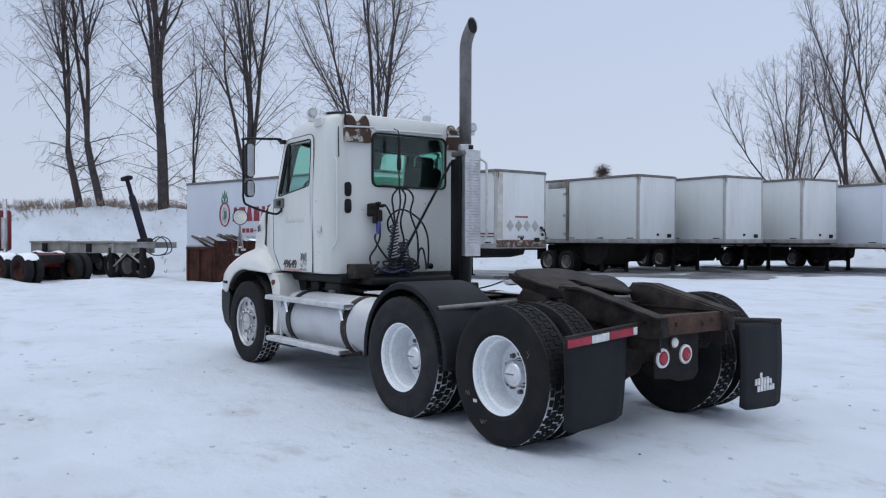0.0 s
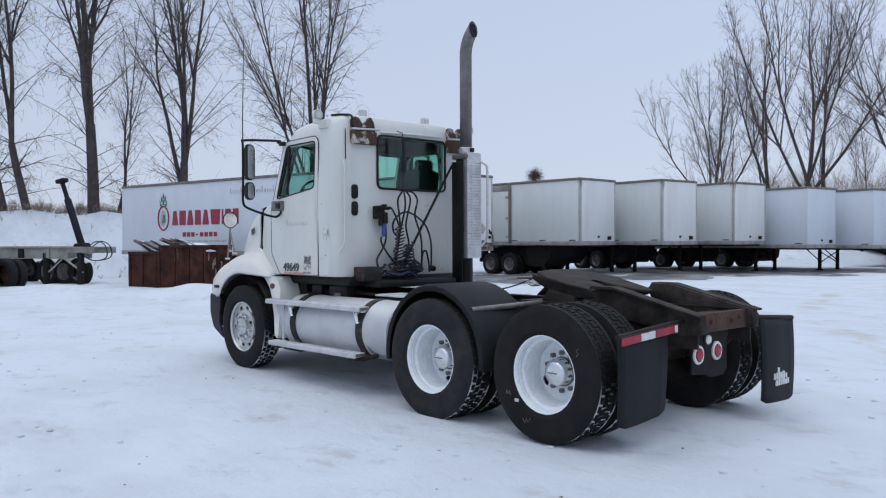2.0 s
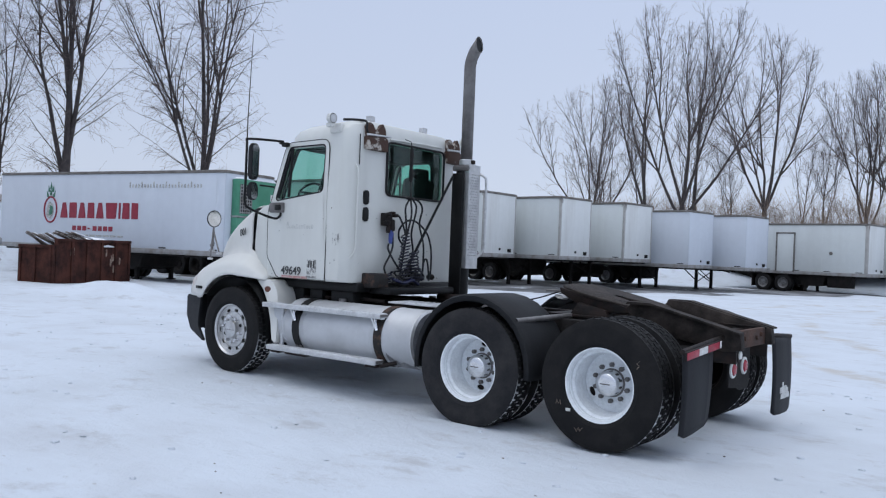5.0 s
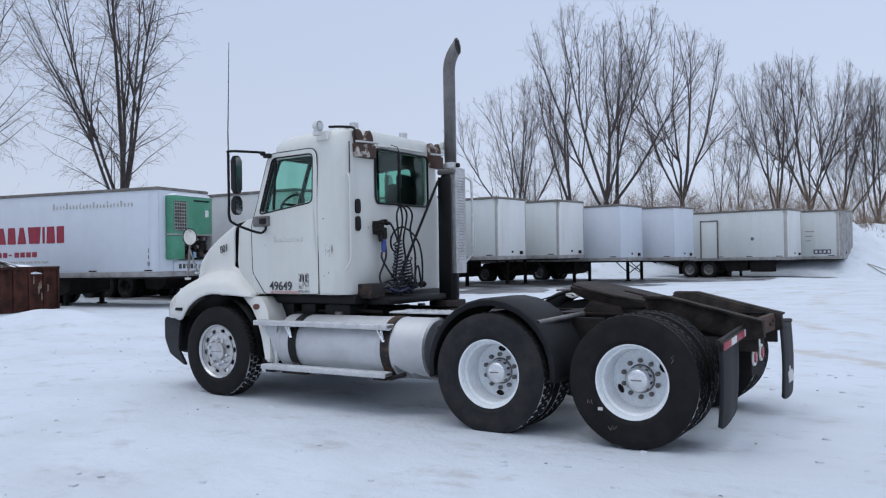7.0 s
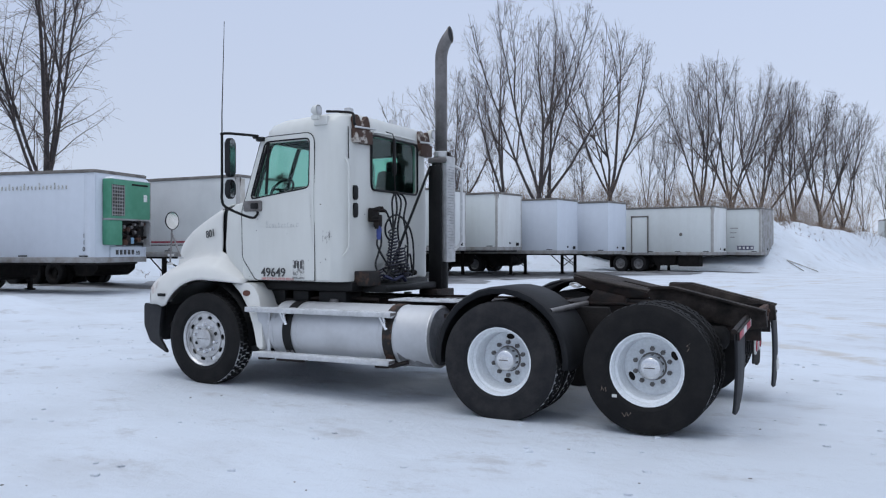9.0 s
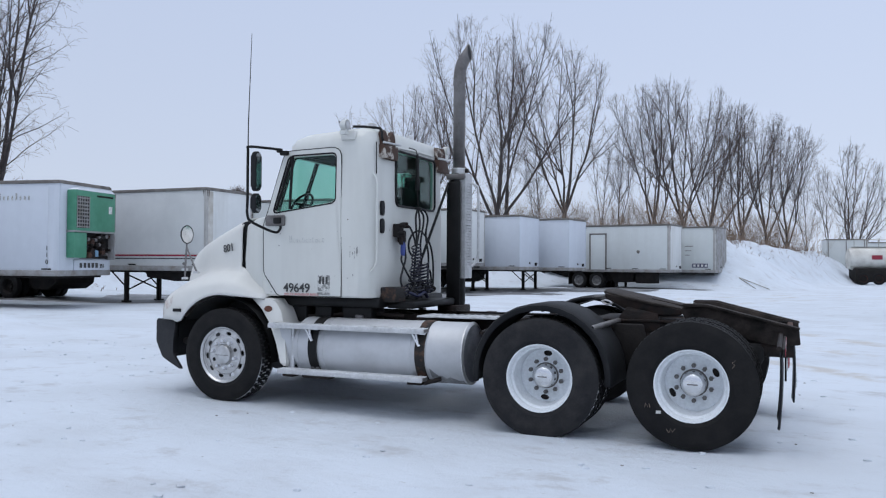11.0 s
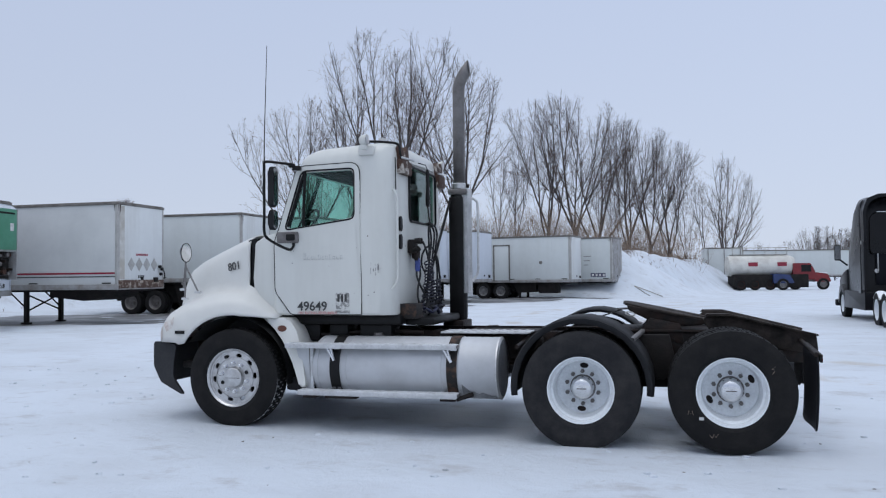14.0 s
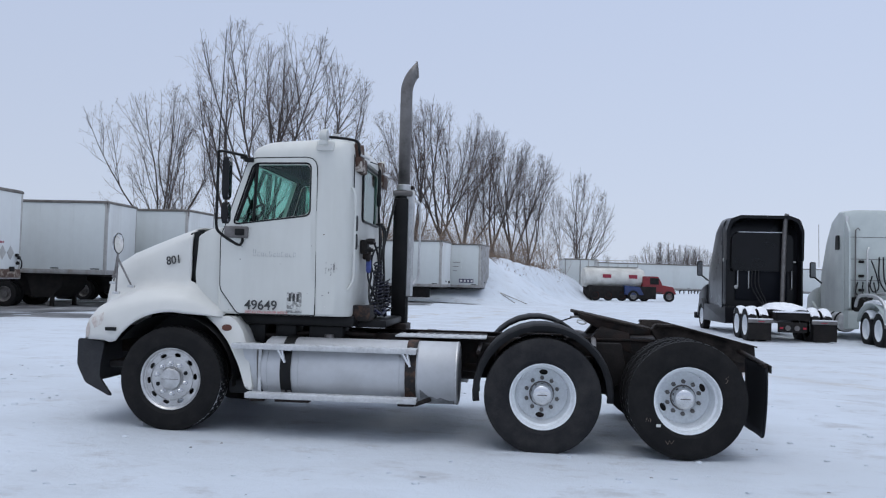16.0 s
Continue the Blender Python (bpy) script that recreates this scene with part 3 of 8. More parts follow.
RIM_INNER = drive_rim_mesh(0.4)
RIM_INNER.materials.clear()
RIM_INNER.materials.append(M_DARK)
RIM_A, RIM_B = drive_rim_mesh(radians(86)), drive_rim_mesh(radians(28))
HUB_DRIVE = finish(lathe([(0.0, -0.020), (0.045, -0.017), (0.078, -0.007), (0.098, 0.008), (0.106, 0.025), (0.108, 0.10), (0.112, 0.112), (0.125, 0.118), (0.125, 0.13)], 40), "hub_cap", [M_CHROME, M_STACK])
# rear rings of the chrome cap coloured darker, in place of dark reflections
for p_no, poly in enumerate(HUB_DRIVE.polygons):
    poly.material_index = 1 if p_no >= 5 * 40 else 0
HUB_MARK = finish(box(-0.045, 0.045, -0.0225, -0.014, -0.006, 0.004, 0.0015), "hub_mark", [M_STACK])
BACK_DISC = finish(lathe([(0.0, 0.145), (0.235, 0.145), (0.235, 0.16), (0.0, 0.16)], 32), "brake_drum", [M_CHASSIS])


def drive_wheel(name, x, y, z, outward, rim, label, spin=0.0):
    m = pose(x, y, z, 0, 0, 0 if outward < 0 else 180)
    w = put(name, rim, truck, label, m)
    tyre_on(w, spin)
    hub = put("hub_cap", HUB_DRIVE, w, "chrome hub cap")
    put("hub_mark", HUB_MARK, hub, "worn raised line across the cap")
    put("brake_drum", BACK_DISC, w)
    for k in range(10):
        a = 2 * math.pi * (k + 0.5) / 10
        put("lug_nut", LUG, w, "", pose(0.152 * math.cos(a), 0.118, 0.152 * math.sin(a)))
    return w


for n_ax, (ax, rim) in enumerate(zip(AXLES, (RIM_A, RIM_B))):
    for side in (-1, 1):
        drive_wheel("wheel", ax, YC + side * 1.235, 0.483 + 0.012 * n_ax, side, rim, "white steel dual wheel with a worn tyre", 17 * n_ax)
        inner = put("wheel", RIM_INNER, truck, "inner dual wheel with a dark rim", pose(ax, YC + side * 0.87, 0.483 + 0.012 * n_ax, 0, 0, 0 if side > 0 else 180))
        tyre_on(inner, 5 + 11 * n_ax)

# steer wheels
STEER_RIM_BM = lathe([(0.285, -0.11), (0.300, -0.125), (0.312, -0.127), (0.314, -0.118), (0.303, -0.10), (0.285, -0.09), (0.270, -0.088), (0.264, -0.07), (0.262, 0.06), (0.285, 0.11), (0.292, 0.0), (0.285, -0.11)], 64)
tmp_bm = disc_with_holes(0.075, 0.268, 0.236, 0.034, 0.020, 10, -0.094, -0.075, 0.055, 0.1)
tmp_me = bpy.data.meshes.new("tmp")
tmp_bm.to_mesh(tmp_me)
STEER_RIM_BM.from_mesh(tmp_me)
TYRE_STEER = tyre_mesh(0.518)
STEER_RIM = finish(STEER_RIM_BM, "rim", [M_WHEELALU])
STEER_HUB = finish(lathe([(0.0, -0.142), (0.092, -0.139), (0.102, -0.132), (0.106, -0.11), (0.108, -0.097), (0.116, -0.10), (0.12, -0.094), (0.12, -0.085)], 36), "hub_cap", [M_WHEELALU])
# black disc imitates the shade inside an empty stud hole; nothing is cut
STUD_HOLE_DISC = finish(lathe([(0.0, -0.099), (0.017, -0.099), (0.021, -0.094), (0.021, -0.08)], 14), "stud_hole_disc", [M_BLACK])
for side in (-1, 1):
    w = put("steer_wheel", STEER_RIM, truck, "oxidised aluminium steer wheel", pose(0.02, YC + side * 1.06, 0.497, 0, 0, 0 if side < 0 else 180))
    put("tyre", TYRE_STEER, w)
    tagged(put("tread", TREAD, w, "worn tread blocks", Matrix.Diagonal((0.942, 0.98, 0.942, 1))), kind="stuff")
    put("hub_cap", STEER_HUB, w)
    put("brake_drum", BACK_DISC, w)
    for k in range(10):
        a = radians(22 + 36 * k)
        if k % 5:
            put("lug_nut", LUG_BRIGHT, w, "chrome lug nut", pose(0.150 * math.cos(a), -0.094, 0.150 * math.sin(a)) @ Matrix.Scale(1.05, 4))
        else:
            put("stud_hole_disc", STUD_HOLE_DISC, w, "black disc imitating a dark empty stud hole", pose(0.150 * math.cos(a), 0, 0.150 * math.sin(a)))
    part("seam_line", box(-0.085, 0.085, -0.1435, -0.139, -0.004, 0.002), M_STACK, w, "dark seam across the hub", angle=0)
    part("step_ring", lathe([(0.208, -0.088), (0.212, -0.096), (0.217, -0.094), (0.219, -0.086)], 56), M_WHEELALU, w)


# cab shell: outlines stacked in height, hollowed, with window openings cut through
def cab_outline(z, front, back, half, rf, rb, n=7):
    """A rounded plan outline of the cab at one height."""
    pts = []
    for cx, cy, r, a0 in ((back - rb, YC - half + rb, rb, -90), (back - rb, YC + half - rb, rb, 0), (front + rf, YC + half - rf, rf, 90), (front + rf, YC - half + rf, rf, 180)):
        for k in range(n + 1):
            a = radians(a0 + 90 * k / n)
            pts.append((cx + r * math.cos(a), cy + r * math.sin(a), z))
    return pts


CAB_LEVELS = [(1.150, 0.39, 1.735, 0.985, 0.06, 0.15), (1.17, 0.38, 1.745, 0.999, 0.07, 0.17), (1.55, 0.375, 1.745, 1.00, 0.08, 0.17), (1.92, 0.38, 1.745, 1.00, 0.09, 0.17),
              (2.02, 0.425, 1.745, 0.999, 0.10, 0.17), (2.30, 0.525, 1.742, 0.988, 0.12, 0.17), (2.60, 0.625, 1.738, 0.970, 0.14, 0.17), (2.74, 0.675, 1.735, 0.962, 0.15, 0.18),
              (2.84, 0.660, 1.730, 0.948, 0.17, 0.19), (2.905, 0.685, 1.718, 0.920, 0.20, 0.20), (2.95, 0.755, 1.690, 0.865, 0.22, 0.22), (2.975, 0.90, 1.62, 0.74, 0.2, 0.2)]


def roof_tilt(co):
    """The roof climbs a little to the rear."""
    if co[2] > 2.7:
        return (co[0], co[1], co[2] + 0.06 * (co[0] - 1.45) * min(1, (co[2] - 2.7) / 0.15))
    return co


def cab_half(z):
    """Half the cab's width at a height, between the levels above."""
    for a, b in zip(CAB_LEVELS, CAB_LEVELS[1:]):
        if a[0] <= z <= b[0]:
            return a[3] + (b[3] - a[3]) * (z - a[0]) / (b[0] - a[0])
    return 1.00


cab_bm = bmesh.new()
ring_faces(cab_bm, [[cab_bm.verts.new(roof_tilt(c)) for c in cab_outline(*lv)] for lv in CAB_LEVELS])
bmesh.ops.recalc_face_normals(cab_bm, faces=cab_bm.faces[:])
cab_me = bpy.data.meshes.new("cab")
cab_bm.to_mesh(cab_me)
cab_bm.free()
cab_me.materials.append(M_CAB)
cab_me.materials.append(M_INTERIOR)
cab_tmp = new("cab_form", cab_me)
DOOR_WIN = rounded([(0.555, 2.065), (0.735, 2.665), (1.305, 2.675), (1.315, 2.17)], 0.06)
REAR_WIN = rounded([(-0.31, 2.165), (0.73, 2.165), (0.73, 2.755), (-0.31, 2.755)], 0.07)
SCREEN = rounded([(YC - 0.86, 1.99), (YC + 0.86, 1.99), (YC + 0.80, 2.68), (YC - 0.80, 2.68)], 0.06)
cutters = []
for bm in (prism(DOOR_WIN, "y", -1.6, 1.8), prism(REAR_WIN, "x", 1.5, 2.0), prism(SCREEN, "x", 0.2, 0.85)):
    bmesh.ops.recalc_face_normals(bm, faces=bm.faces[:])
    me = bpy.data.meshes.new("cutter")
    bm.to_mesh(me)
    bm.free()
    cutters.append(new("cutter", me))
sol = cab_tmp.modifiers.new("thick", "SOLIDIFY")
sol.thickness, sol.offset, sol.material_offset = 0.045, -1, 1
for c in cutters:
    bo = cab_tmp.modifiers.new("cut", "BOOLEAN")
    bo.operation, bo.solver, bo.object = "DIFFERENCE", "EXACT", c
bpy.context.view_layer.update()
cab_done = bpy.data.meshes.new_from_object(cab_tmp.evaluated_get(bpy.context.evaluated_depsgraph_get()))
for o in cutters + [cab_tmp]:
    bpy.data.objects.remove(o)
cab_done.shade_smooth()
cab_done.set_sharp_from_angle(angle=radians(30))
cab = put("cab", cab_done, truck, "white cab shell with rust and faded lettering")


def lean_panel(bm, y_out):
    """Leans a side panel so that it follows the cab's sides."""
    for v in bm.verts:
        v.co.y += (1.00 - cab_half(v.co.z)) * (1 if y_out < YC else -1)
    return bm


def side_ring(poly, y, r, name, mat, parent, label="", seg=6):
    """A rubber line along an outline on the cab's side."""
    pts = [(p[0], y + (1.00 - cab_half(p[1])) * (1 if y < YC else -1), p[1]) for p in poly]
    return part(name, tube(pts, r, seg, loop=True), mat, parent, label)


DOOR_LINE = rounded([(0.425, 1.40), (0.415, 1.93), (0.470, 2.07), (0.670, 2.735), (1.380, 2.755), (1.405, 1.158), (0.610, 1.155)], [0.05, 0.06, 0.06, 0.09, 0.13, 0.01, 0.04], 5)
for side in (-1, 1):
    y_out = YC + side * 1.00
    d_bm = panel(DOOR_LINE, [rounded([(0.525, 2.045), (0.715, 2.69), (1.325, 2.70), (1.335, 2.15)], 0.07)], "y", y_out - 0.02 * side, y_out + 0.012 * side)
    bmesh.ops.subdivide_edges(d_bm, edges=[e for e in d_bm.edges if abs(e.verts[0].co.z - e.verts[1].co.z) > 0.25], cuts=4)
    door = part("door", lean_panel(d_bm, y_out), M_CAB, truck, "white cab door with a green-tinted window", angle=30)
    side_ring(DOOR_LINE, y_out + 0.010 * side, 0.0055, "seal", M_BLACK, door, "black rubber door seal")
    side_ring(rounded([(0.535, 2.052), (0.722, 2.682), (1.318, 2.692), (1.327, 2.158)], 0.065), y_out + 0.008 * side, 0.0095, "window_seal", M_BLACK, door, "black window rubber")
    g_bm = panel(DOOR_WIN, [], "y", y_out - 0.012 * side, y_out - 0.006 * side)
    pane = part("pane", lean_panel(g_bm, y_out), M_GLASS, door, "green-tinted side window", angle=0)
    pane.visible_shadow = False
    ymid = y_out - 0.004 * side
    def on_side(x, z, off=0.0):
        return (x, ymid + (1.00 - cab_half(z)) * (1 if side < 0 else -1) + off * side, z)
    part("window_divider", tube([on_side(0.745, 2.10), on_side(0.757, 2.68)], 0.017, 6), M_BLACK, door)
    part("vent_frame", tube([on_side(0.57, 2.09), on_side(0.745, 2.66)], 0.016, 6), M_BLACK, door)
    h_bm = box(0.455, 0.705, y_out, y_out + 0.04 * side, 1.915, 2.035, 0.018)
    handle = part("handle", h_bm, M_STACK, door, "grey grab bracket at the window corner")
    part("latch", box(0.57, 0.67, y_out + 0.03 * side, y_out + 0.055 * side, 1.94, 2.01, 0.012), M_BLACK, handle)
    # mirror frame and mirrors
    ym = y_out + 0.455 * side
    arm = part("mirror_frame", tube(smooth_path([(0.665, y_out + 0.03 * side, 2.745), (0.60, y_out + 0.2 * side, 2.745), (0.545, ym + 0.0, 2.728), (0.53, ym, 2.67), (0.53, ym, 2.2), (0.53, ym, 2.02), (0.555, ym - 0.05 * side, 1.94), (0.63, y_out + 0.12 * side, 1.845), (0.645, y_out + 0.03 * side, 1.875), (0.64, y_out + 0.01 * side, 1.93)], 6), 0.0145, 8), M_BLACK, truck, "black tubular mirror frame")
    part("hinge", add_box(add_box(bmesh.new(), 0.64, 0.735, y_out - 0.01 * side, y_out + 0.045 * side, 2.685, 2.735, 0.012), 0.60, 0.66, y_out + 0.01 * side, y_out + 0.05 * side, 2.715, 2.755, 0.012), M_BLACK, arm)
    for nm, z_lo, z_hi, lab in (("mirror", 2.265, 2.68, "tall black wing mirror with rounded ends"), ("spot_mirror", 2.035, 2.24, "small convex wing mirror")):
        def capsule(inset):
            y_a, y_b = sorted((ym - (0.098 - inset) * side, ym + (0.012 - inset) * side))
            return rounded([(y_a, z_lo + inset), (y_b, z_lo + inset), (y_b, z_hi - inset), (y_a, z_hi - inset)], 0.054 - inset, 6)
        mir = part(nm, prism(capsule(0.0), "x", 0.575, 0.635, 0.02), M_PLASTIC, truck, lab)
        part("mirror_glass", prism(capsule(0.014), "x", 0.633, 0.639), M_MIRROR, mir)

part("window_seal", tube([(1.752, p[0], p[1]) for p in rounded([(-0.32, 2.155), (0.74, 2.155), (0.74, 2.765), (-0.32, 2.765)], 0.075)], 0.014, 6, loop=True), M_BLACK, cab)
pane = part("pane", panel(REAR_WIN, [], "x", 1.722, 1.728), M_GLASS, cab, "green-tinted rear window", angle=0)
pane.visible_shadow = False
scr = bmesh.new()
scr_v = [scr.verts.new((0.41 + 0.345 * (p[1] - 1.99) / 0.69 * 0.78 + 0.02, p[0], p[1])) for p in SCREEN]
scr.faces.new(scr_v)
pane = part("windscreen", scr, M_CLEAR, cab, "windscreen", angle=0)
pane.visible_shadow = False
part("gutter", tube([(1.74, -0.27, 2.80), (1.75, 0.20, 2.815), (1.74, 0.69, 2.82)], 0.012, 6), M_CAB, cab, "thin strip above the rear window")

# inside the cab
for sy in (YC - 0.52, YC + 0.52):
    seat = part("seat", add_box(add_box(bmesh.new(), 0.98, 1.42, sy - 0.24, sy + 0.24, 1.72, 1.86, 0.05), 1.34, 1.50, sy - 0.25, sy + 0.25, 1.80, 2.44, 0.06, pose(0, 0, 0, 0, 9, 0)), M_SEAT, truck, "black cab seat")
    part("headrest", box(1.44, 1.53, sy - 0.13, sy + 0.13, 2.36, 2.56, 0.04), M_SEAT, seat)
part("dashboard", box(0.46, 0.78, YC - 0.92, YC + 0.92, 1.55, 2.0, 0.06), M_INTERIOR, truck)
part("cab_floor", box(0.46, 1.69, YC - 0.94, YC + 0.94, 1.185, 1.21), M_INTERIOR, truck)
wheel_ring = [(0.60 + 0.09 * math.sin(k), YC - 0.52 + 0.17 * math.cos(k), 2.185 + 0.115 * math.sin(k)) for k in (2 * math.pi * s / 28 for s in range(28))]
sw = part("steering_wheel", tube(wheel_ring, 0.015, 6, loop=True), M_BLACK, truck, "black steering wheel")
part("steering_column", tube([(0.60, YC - 0.52, 2.185), (0.50, YC - 0.52, 1.94)], 0.03, 8), M_BLACK, sw)

part("wheel_spoke", add_tube(tube([(0.60, YC - 0.68, 2.185), (0.60, YC - 0.36, 2.185)], 0.014, 6), [(0.60, YC - 0.52, 2.185), (0.53, YC - 0.52, 2.08)], 0.014, 6), M_BLACK, sw)
for side in (-1, 1):
    part("inner_pillar", tube([(0.485, YC + side * 0.91, 1.98), (0.72, YC + side * 0.87, 2.72)], 0.036, 8), M_INTERIOR, truck, "dark inner windscreen pillar")
part("windscreen_post", tube([(0.35, YC - 0.2, 2.02), (0.585, YC - 0.2, 2.66), (0.66, YC - 0.2, 2.78)], 0.026, 8), M_BLACK, cab, "black post between the windscreen halves")
part("sun_visor", box(0.74, 0.96, YC - 0.82, YC + 0.82, 2.655, 2.675, 0.008, pose(0, 0, 0, 0, 14, 0)), M_INTERIOR, truck)

# cowl between hood and doors, with the dark hood gap
cowl_poly = [(0.155, 1.18), (0.155, 1.55), (0.165, 1.93), (0.28, 2.0), (0.42, 2.03), (0.44, 1.18)]
part("cowl", prism(cowl_poly, "y", YC - 0.975, YC + 0.975, 0.03), M_CAB, truck, "white cowl ahead of the doors")
part("hood_seal", prism([(0.07, 1.25), (0.07, 1.96), (0.17, 1.985), (0.17, 1.25)], "y", YC - 0.945, YC + 0.945, 0.02), M_BLACK, truck, "black rubber gap behind the hood")

# hood and front fenders: cross-sections along x
HOOD = [(-1.00, ((0, 1.36), (0.36, 1.35), (0.47, 1.28), (0.53, 1.18), (0.60, 1.07), (0.84, 0.99), (0.93, 0.93), (0.94, 0.86))),
        (-0.955, ((0, 1.56), (0.40, 1.53), (0.52, 1.45), (0.58, 1.32), (0.66, 1.16), (0.92, 1.08), (1.02, 0.98), (1.03, 0.86))),
        (-0.86, ((0, 1.69), (0.45, 1.66), (0.59, 1.57), (0.655, 1.43), (0.71, 1.25), (0.97, 1.17), (1.11, 1.05), (1.13, 0.86))),
        (-0.68, ((0, 1.785), (0.51, 1.755), (0.67, 1.665), (0.735, 1.53), (0.77, 1.34), (1.00, 1.26), (1.16, 1.13), (1.19, 0.86))),
        (-0.42, ((0, 1.88), (0.59, 1.85), (0.78, 1.765), (0.845, 1.64), (0.865, 1.42), (1.04, 1.34), (1.18, 1.22), (1.215, 1.00))),
        (-0.12, ((0, 1.985), (0.67, 1.955), (0.885, 1.875), (0.94, 1.75), (0.95, 1.46), (1.06, 1.39), (1.18, 1.29), (1.22, 1.17))),
        (0.11, ((0, 2.05), (0.74, 2.025), (0.94, 1.955), (0.985, 1.85), (0.99, 1.475), (1.06, 1.38), (1.16, 1.29), (1.205, 1.16)))]


def hood_section(x):
    xs = [h[0] for h in HOOD]
    out = []
    for k in range(8):
        out.append([np.interp(x, xs, [h[1][k][c] for h in HOOD]) for c in (0, 1)])
    arch = 0.495 + math.sqrt(max(0.0, 0.665**2 - x * x)) if abs(x) < 0.665 else 0.86
    low = max(0.84, arch)
    out[7][1] = low
    out[6][1] = max(out[6][1], low + 0.05)
    out[5][1] = max(out[5][1], low + 0.10)
    return out


hood_bm, hood_rows = bmesh.new(), []
hood_x = [-1.00, -0.985, -0.955, -0.91, -0.86, -0.77, -0.68, -0.62, -0.56, -0.5, -0.42, -0.34, -0.26, -0.18, -0.1, -0.02, 0.03, 0.07, 0.11]
for x in hood_x:
    half = [(p.x, p.y) for p in smooth_path([(q[0], q[1], 0) for q in hood_section(x)], 4)]
    line = [(-p[0], p[1]) for p in half[::-1]] + [(p[0], p[1]) for p in half[1:]]
    hood_rows.append([hood_bm.verts.new((x, YC + p[0], p[1])) for p in line])
ring_faces(hood_bm, hood_rows, closed=False, cap=False)
hood_bm.faces.new(hood_rows[0])
for span in (range(0, 13), range(44, 57)):
    start = [hood_rows[-1][i] for i in span]
    row = start
    for s in (0.17, 0.33, 0.5, 0.67, 0.83, 1.0):
        e = s**1.2
        after = [hood_bm.verts.new((0.11 + 0.375 * s, YC + (v.co.y - YC) * (1 - 0.115 * e), v.co.z + (1.12 + 0.18 * (v.co.z - 1.16) - v.co.z) * e)) for v in start]
        ring_faces(hood_bm, [row, after], closed=False, cap=False)
        row = after
hood_ob = part("hood", hood_bm, M_FENDER, truck, "white sloped hood with worn fenders", angle=60)
ht = hood_ob.modifiers.new("thick", "SOLIDIFY")
ht.thickness = 0.018
part("grille", box(-1.02, -0.99, YC - 0.36, YC + 0.36, 0.84, 1.24, 0.02), M_BLACK, truck, "dark front grille")
for side in (-1, 1):
    part("headlight", prism(rounded([(YC + side * 0.42, 0.98), (YC + side * 0.80, 0.93), (YC + side * 0.76, 1.03), (YC + side * 0.46, 1.12)], 0.03), "x", -1.005, -0.975), M_WHITELENS, truck, "headlight")
    part("side_reflector", box(-0.66, -0.55, YC + side * 1.195, YC + side * 1.215, 0.955, 0.99, 0.004), M_BLACK, truck, "small dark side marker")
    # tail and rear half of the fender
    rf = rounded([(0.30, 1.13), (0.60, 1.125), (0.70, 0.98), (0.775, 0.78), (0.86, 0.42), (0.79, 0.42), (0.685, 0.66), (0.56, 0.87), (0.42, 1.03)], 0.04)
    fen_bm = prism(rf, "y", YC + side * 1.06, YC + side * 0.62, 0.02)
    for v in fen_bm.verts:
        v.co.y += side * 0.24 * max(0.0, 1.0 - v.co.z)
    fen = part("fender_extension", fen_bm, M_FENDER, truck, "white fender panel behind the steer wheel")
    part("marker_lamp", prism([(0.535 + 0.052 * math.cos(k), 1.012 + 0.033 * math.sin(k)) for k in (2 * math.pi * q / 18 for q in range(18))], "y", YC + side * 1.055, YC + side * 1.075), M_AMBER, fen, "amber side marker lamp")
    part("mud_guard", box(0.56, 0.80, YC + side * 1.04, YC + side * 0.72, 0.36, 0.50, 0.03), M_PLASTIC, truck)
    well = [(0.64 * math.cos(radians(a)), 0.495 + 0.64 * math.sin(radians(a))) for a in range(-5, 146, 10)]
    liner = bmesh.new()
    rows = [[liner.verts.new((p[0], YC + side * o, p[1])) for p in well] for o in (0.55, 1.16)]
    ring_faces(liner, rows, closed=False, cap=False)
    liner.faces.new(rows[0])
    part("wheel_well", liner, M_BLACK, truck, "black wheel well liner")

# bumper
bp_poly = rounded([(-0.99, 0.86), (-1.06, 0.60), (-0.98, 0.42), (-0.90, 0.40), (-0.86, 0.86)], 0.04)
bumper = part("bumper", prism(bp_poly, "y", YC - 0.86, YC + 0.86, 0.02), M_BUMPER, truck, "dark grey plastic bumper")
for side in (-1, 1):
    bx = rounded([(-1.0, 0.865), (-0.72, 0.83), (-0.755, 0.62), (-0.76, 0.47), (-0.635, 0.30), (-0.66, 0.295), (-0.91, 0.42), (-1.0, 0.60)], 0.03)
    end = part("bumper_end", prism(bx, "y", YC + side * 1.09, YC + side * 1.055, 0.012), M_BUMPER, bumper)
    part("bumper_corner", prism(rounded([(-1.0, 0.86), (-0.89, 0.855), (-0.88, 0.44), (-0.91, 0.42), (-1.0, 0.60)], 0.03), "y", YC + side * 1.06, YC + side * 0.84, 0.01), M_BUMPER, end)
    part("tow_bracket", box(-0.72, -0.50, YC + side * 0.98, YC + side * 0.58, 0.57, 0.64, 0.02), M_CHASSIS, truck)

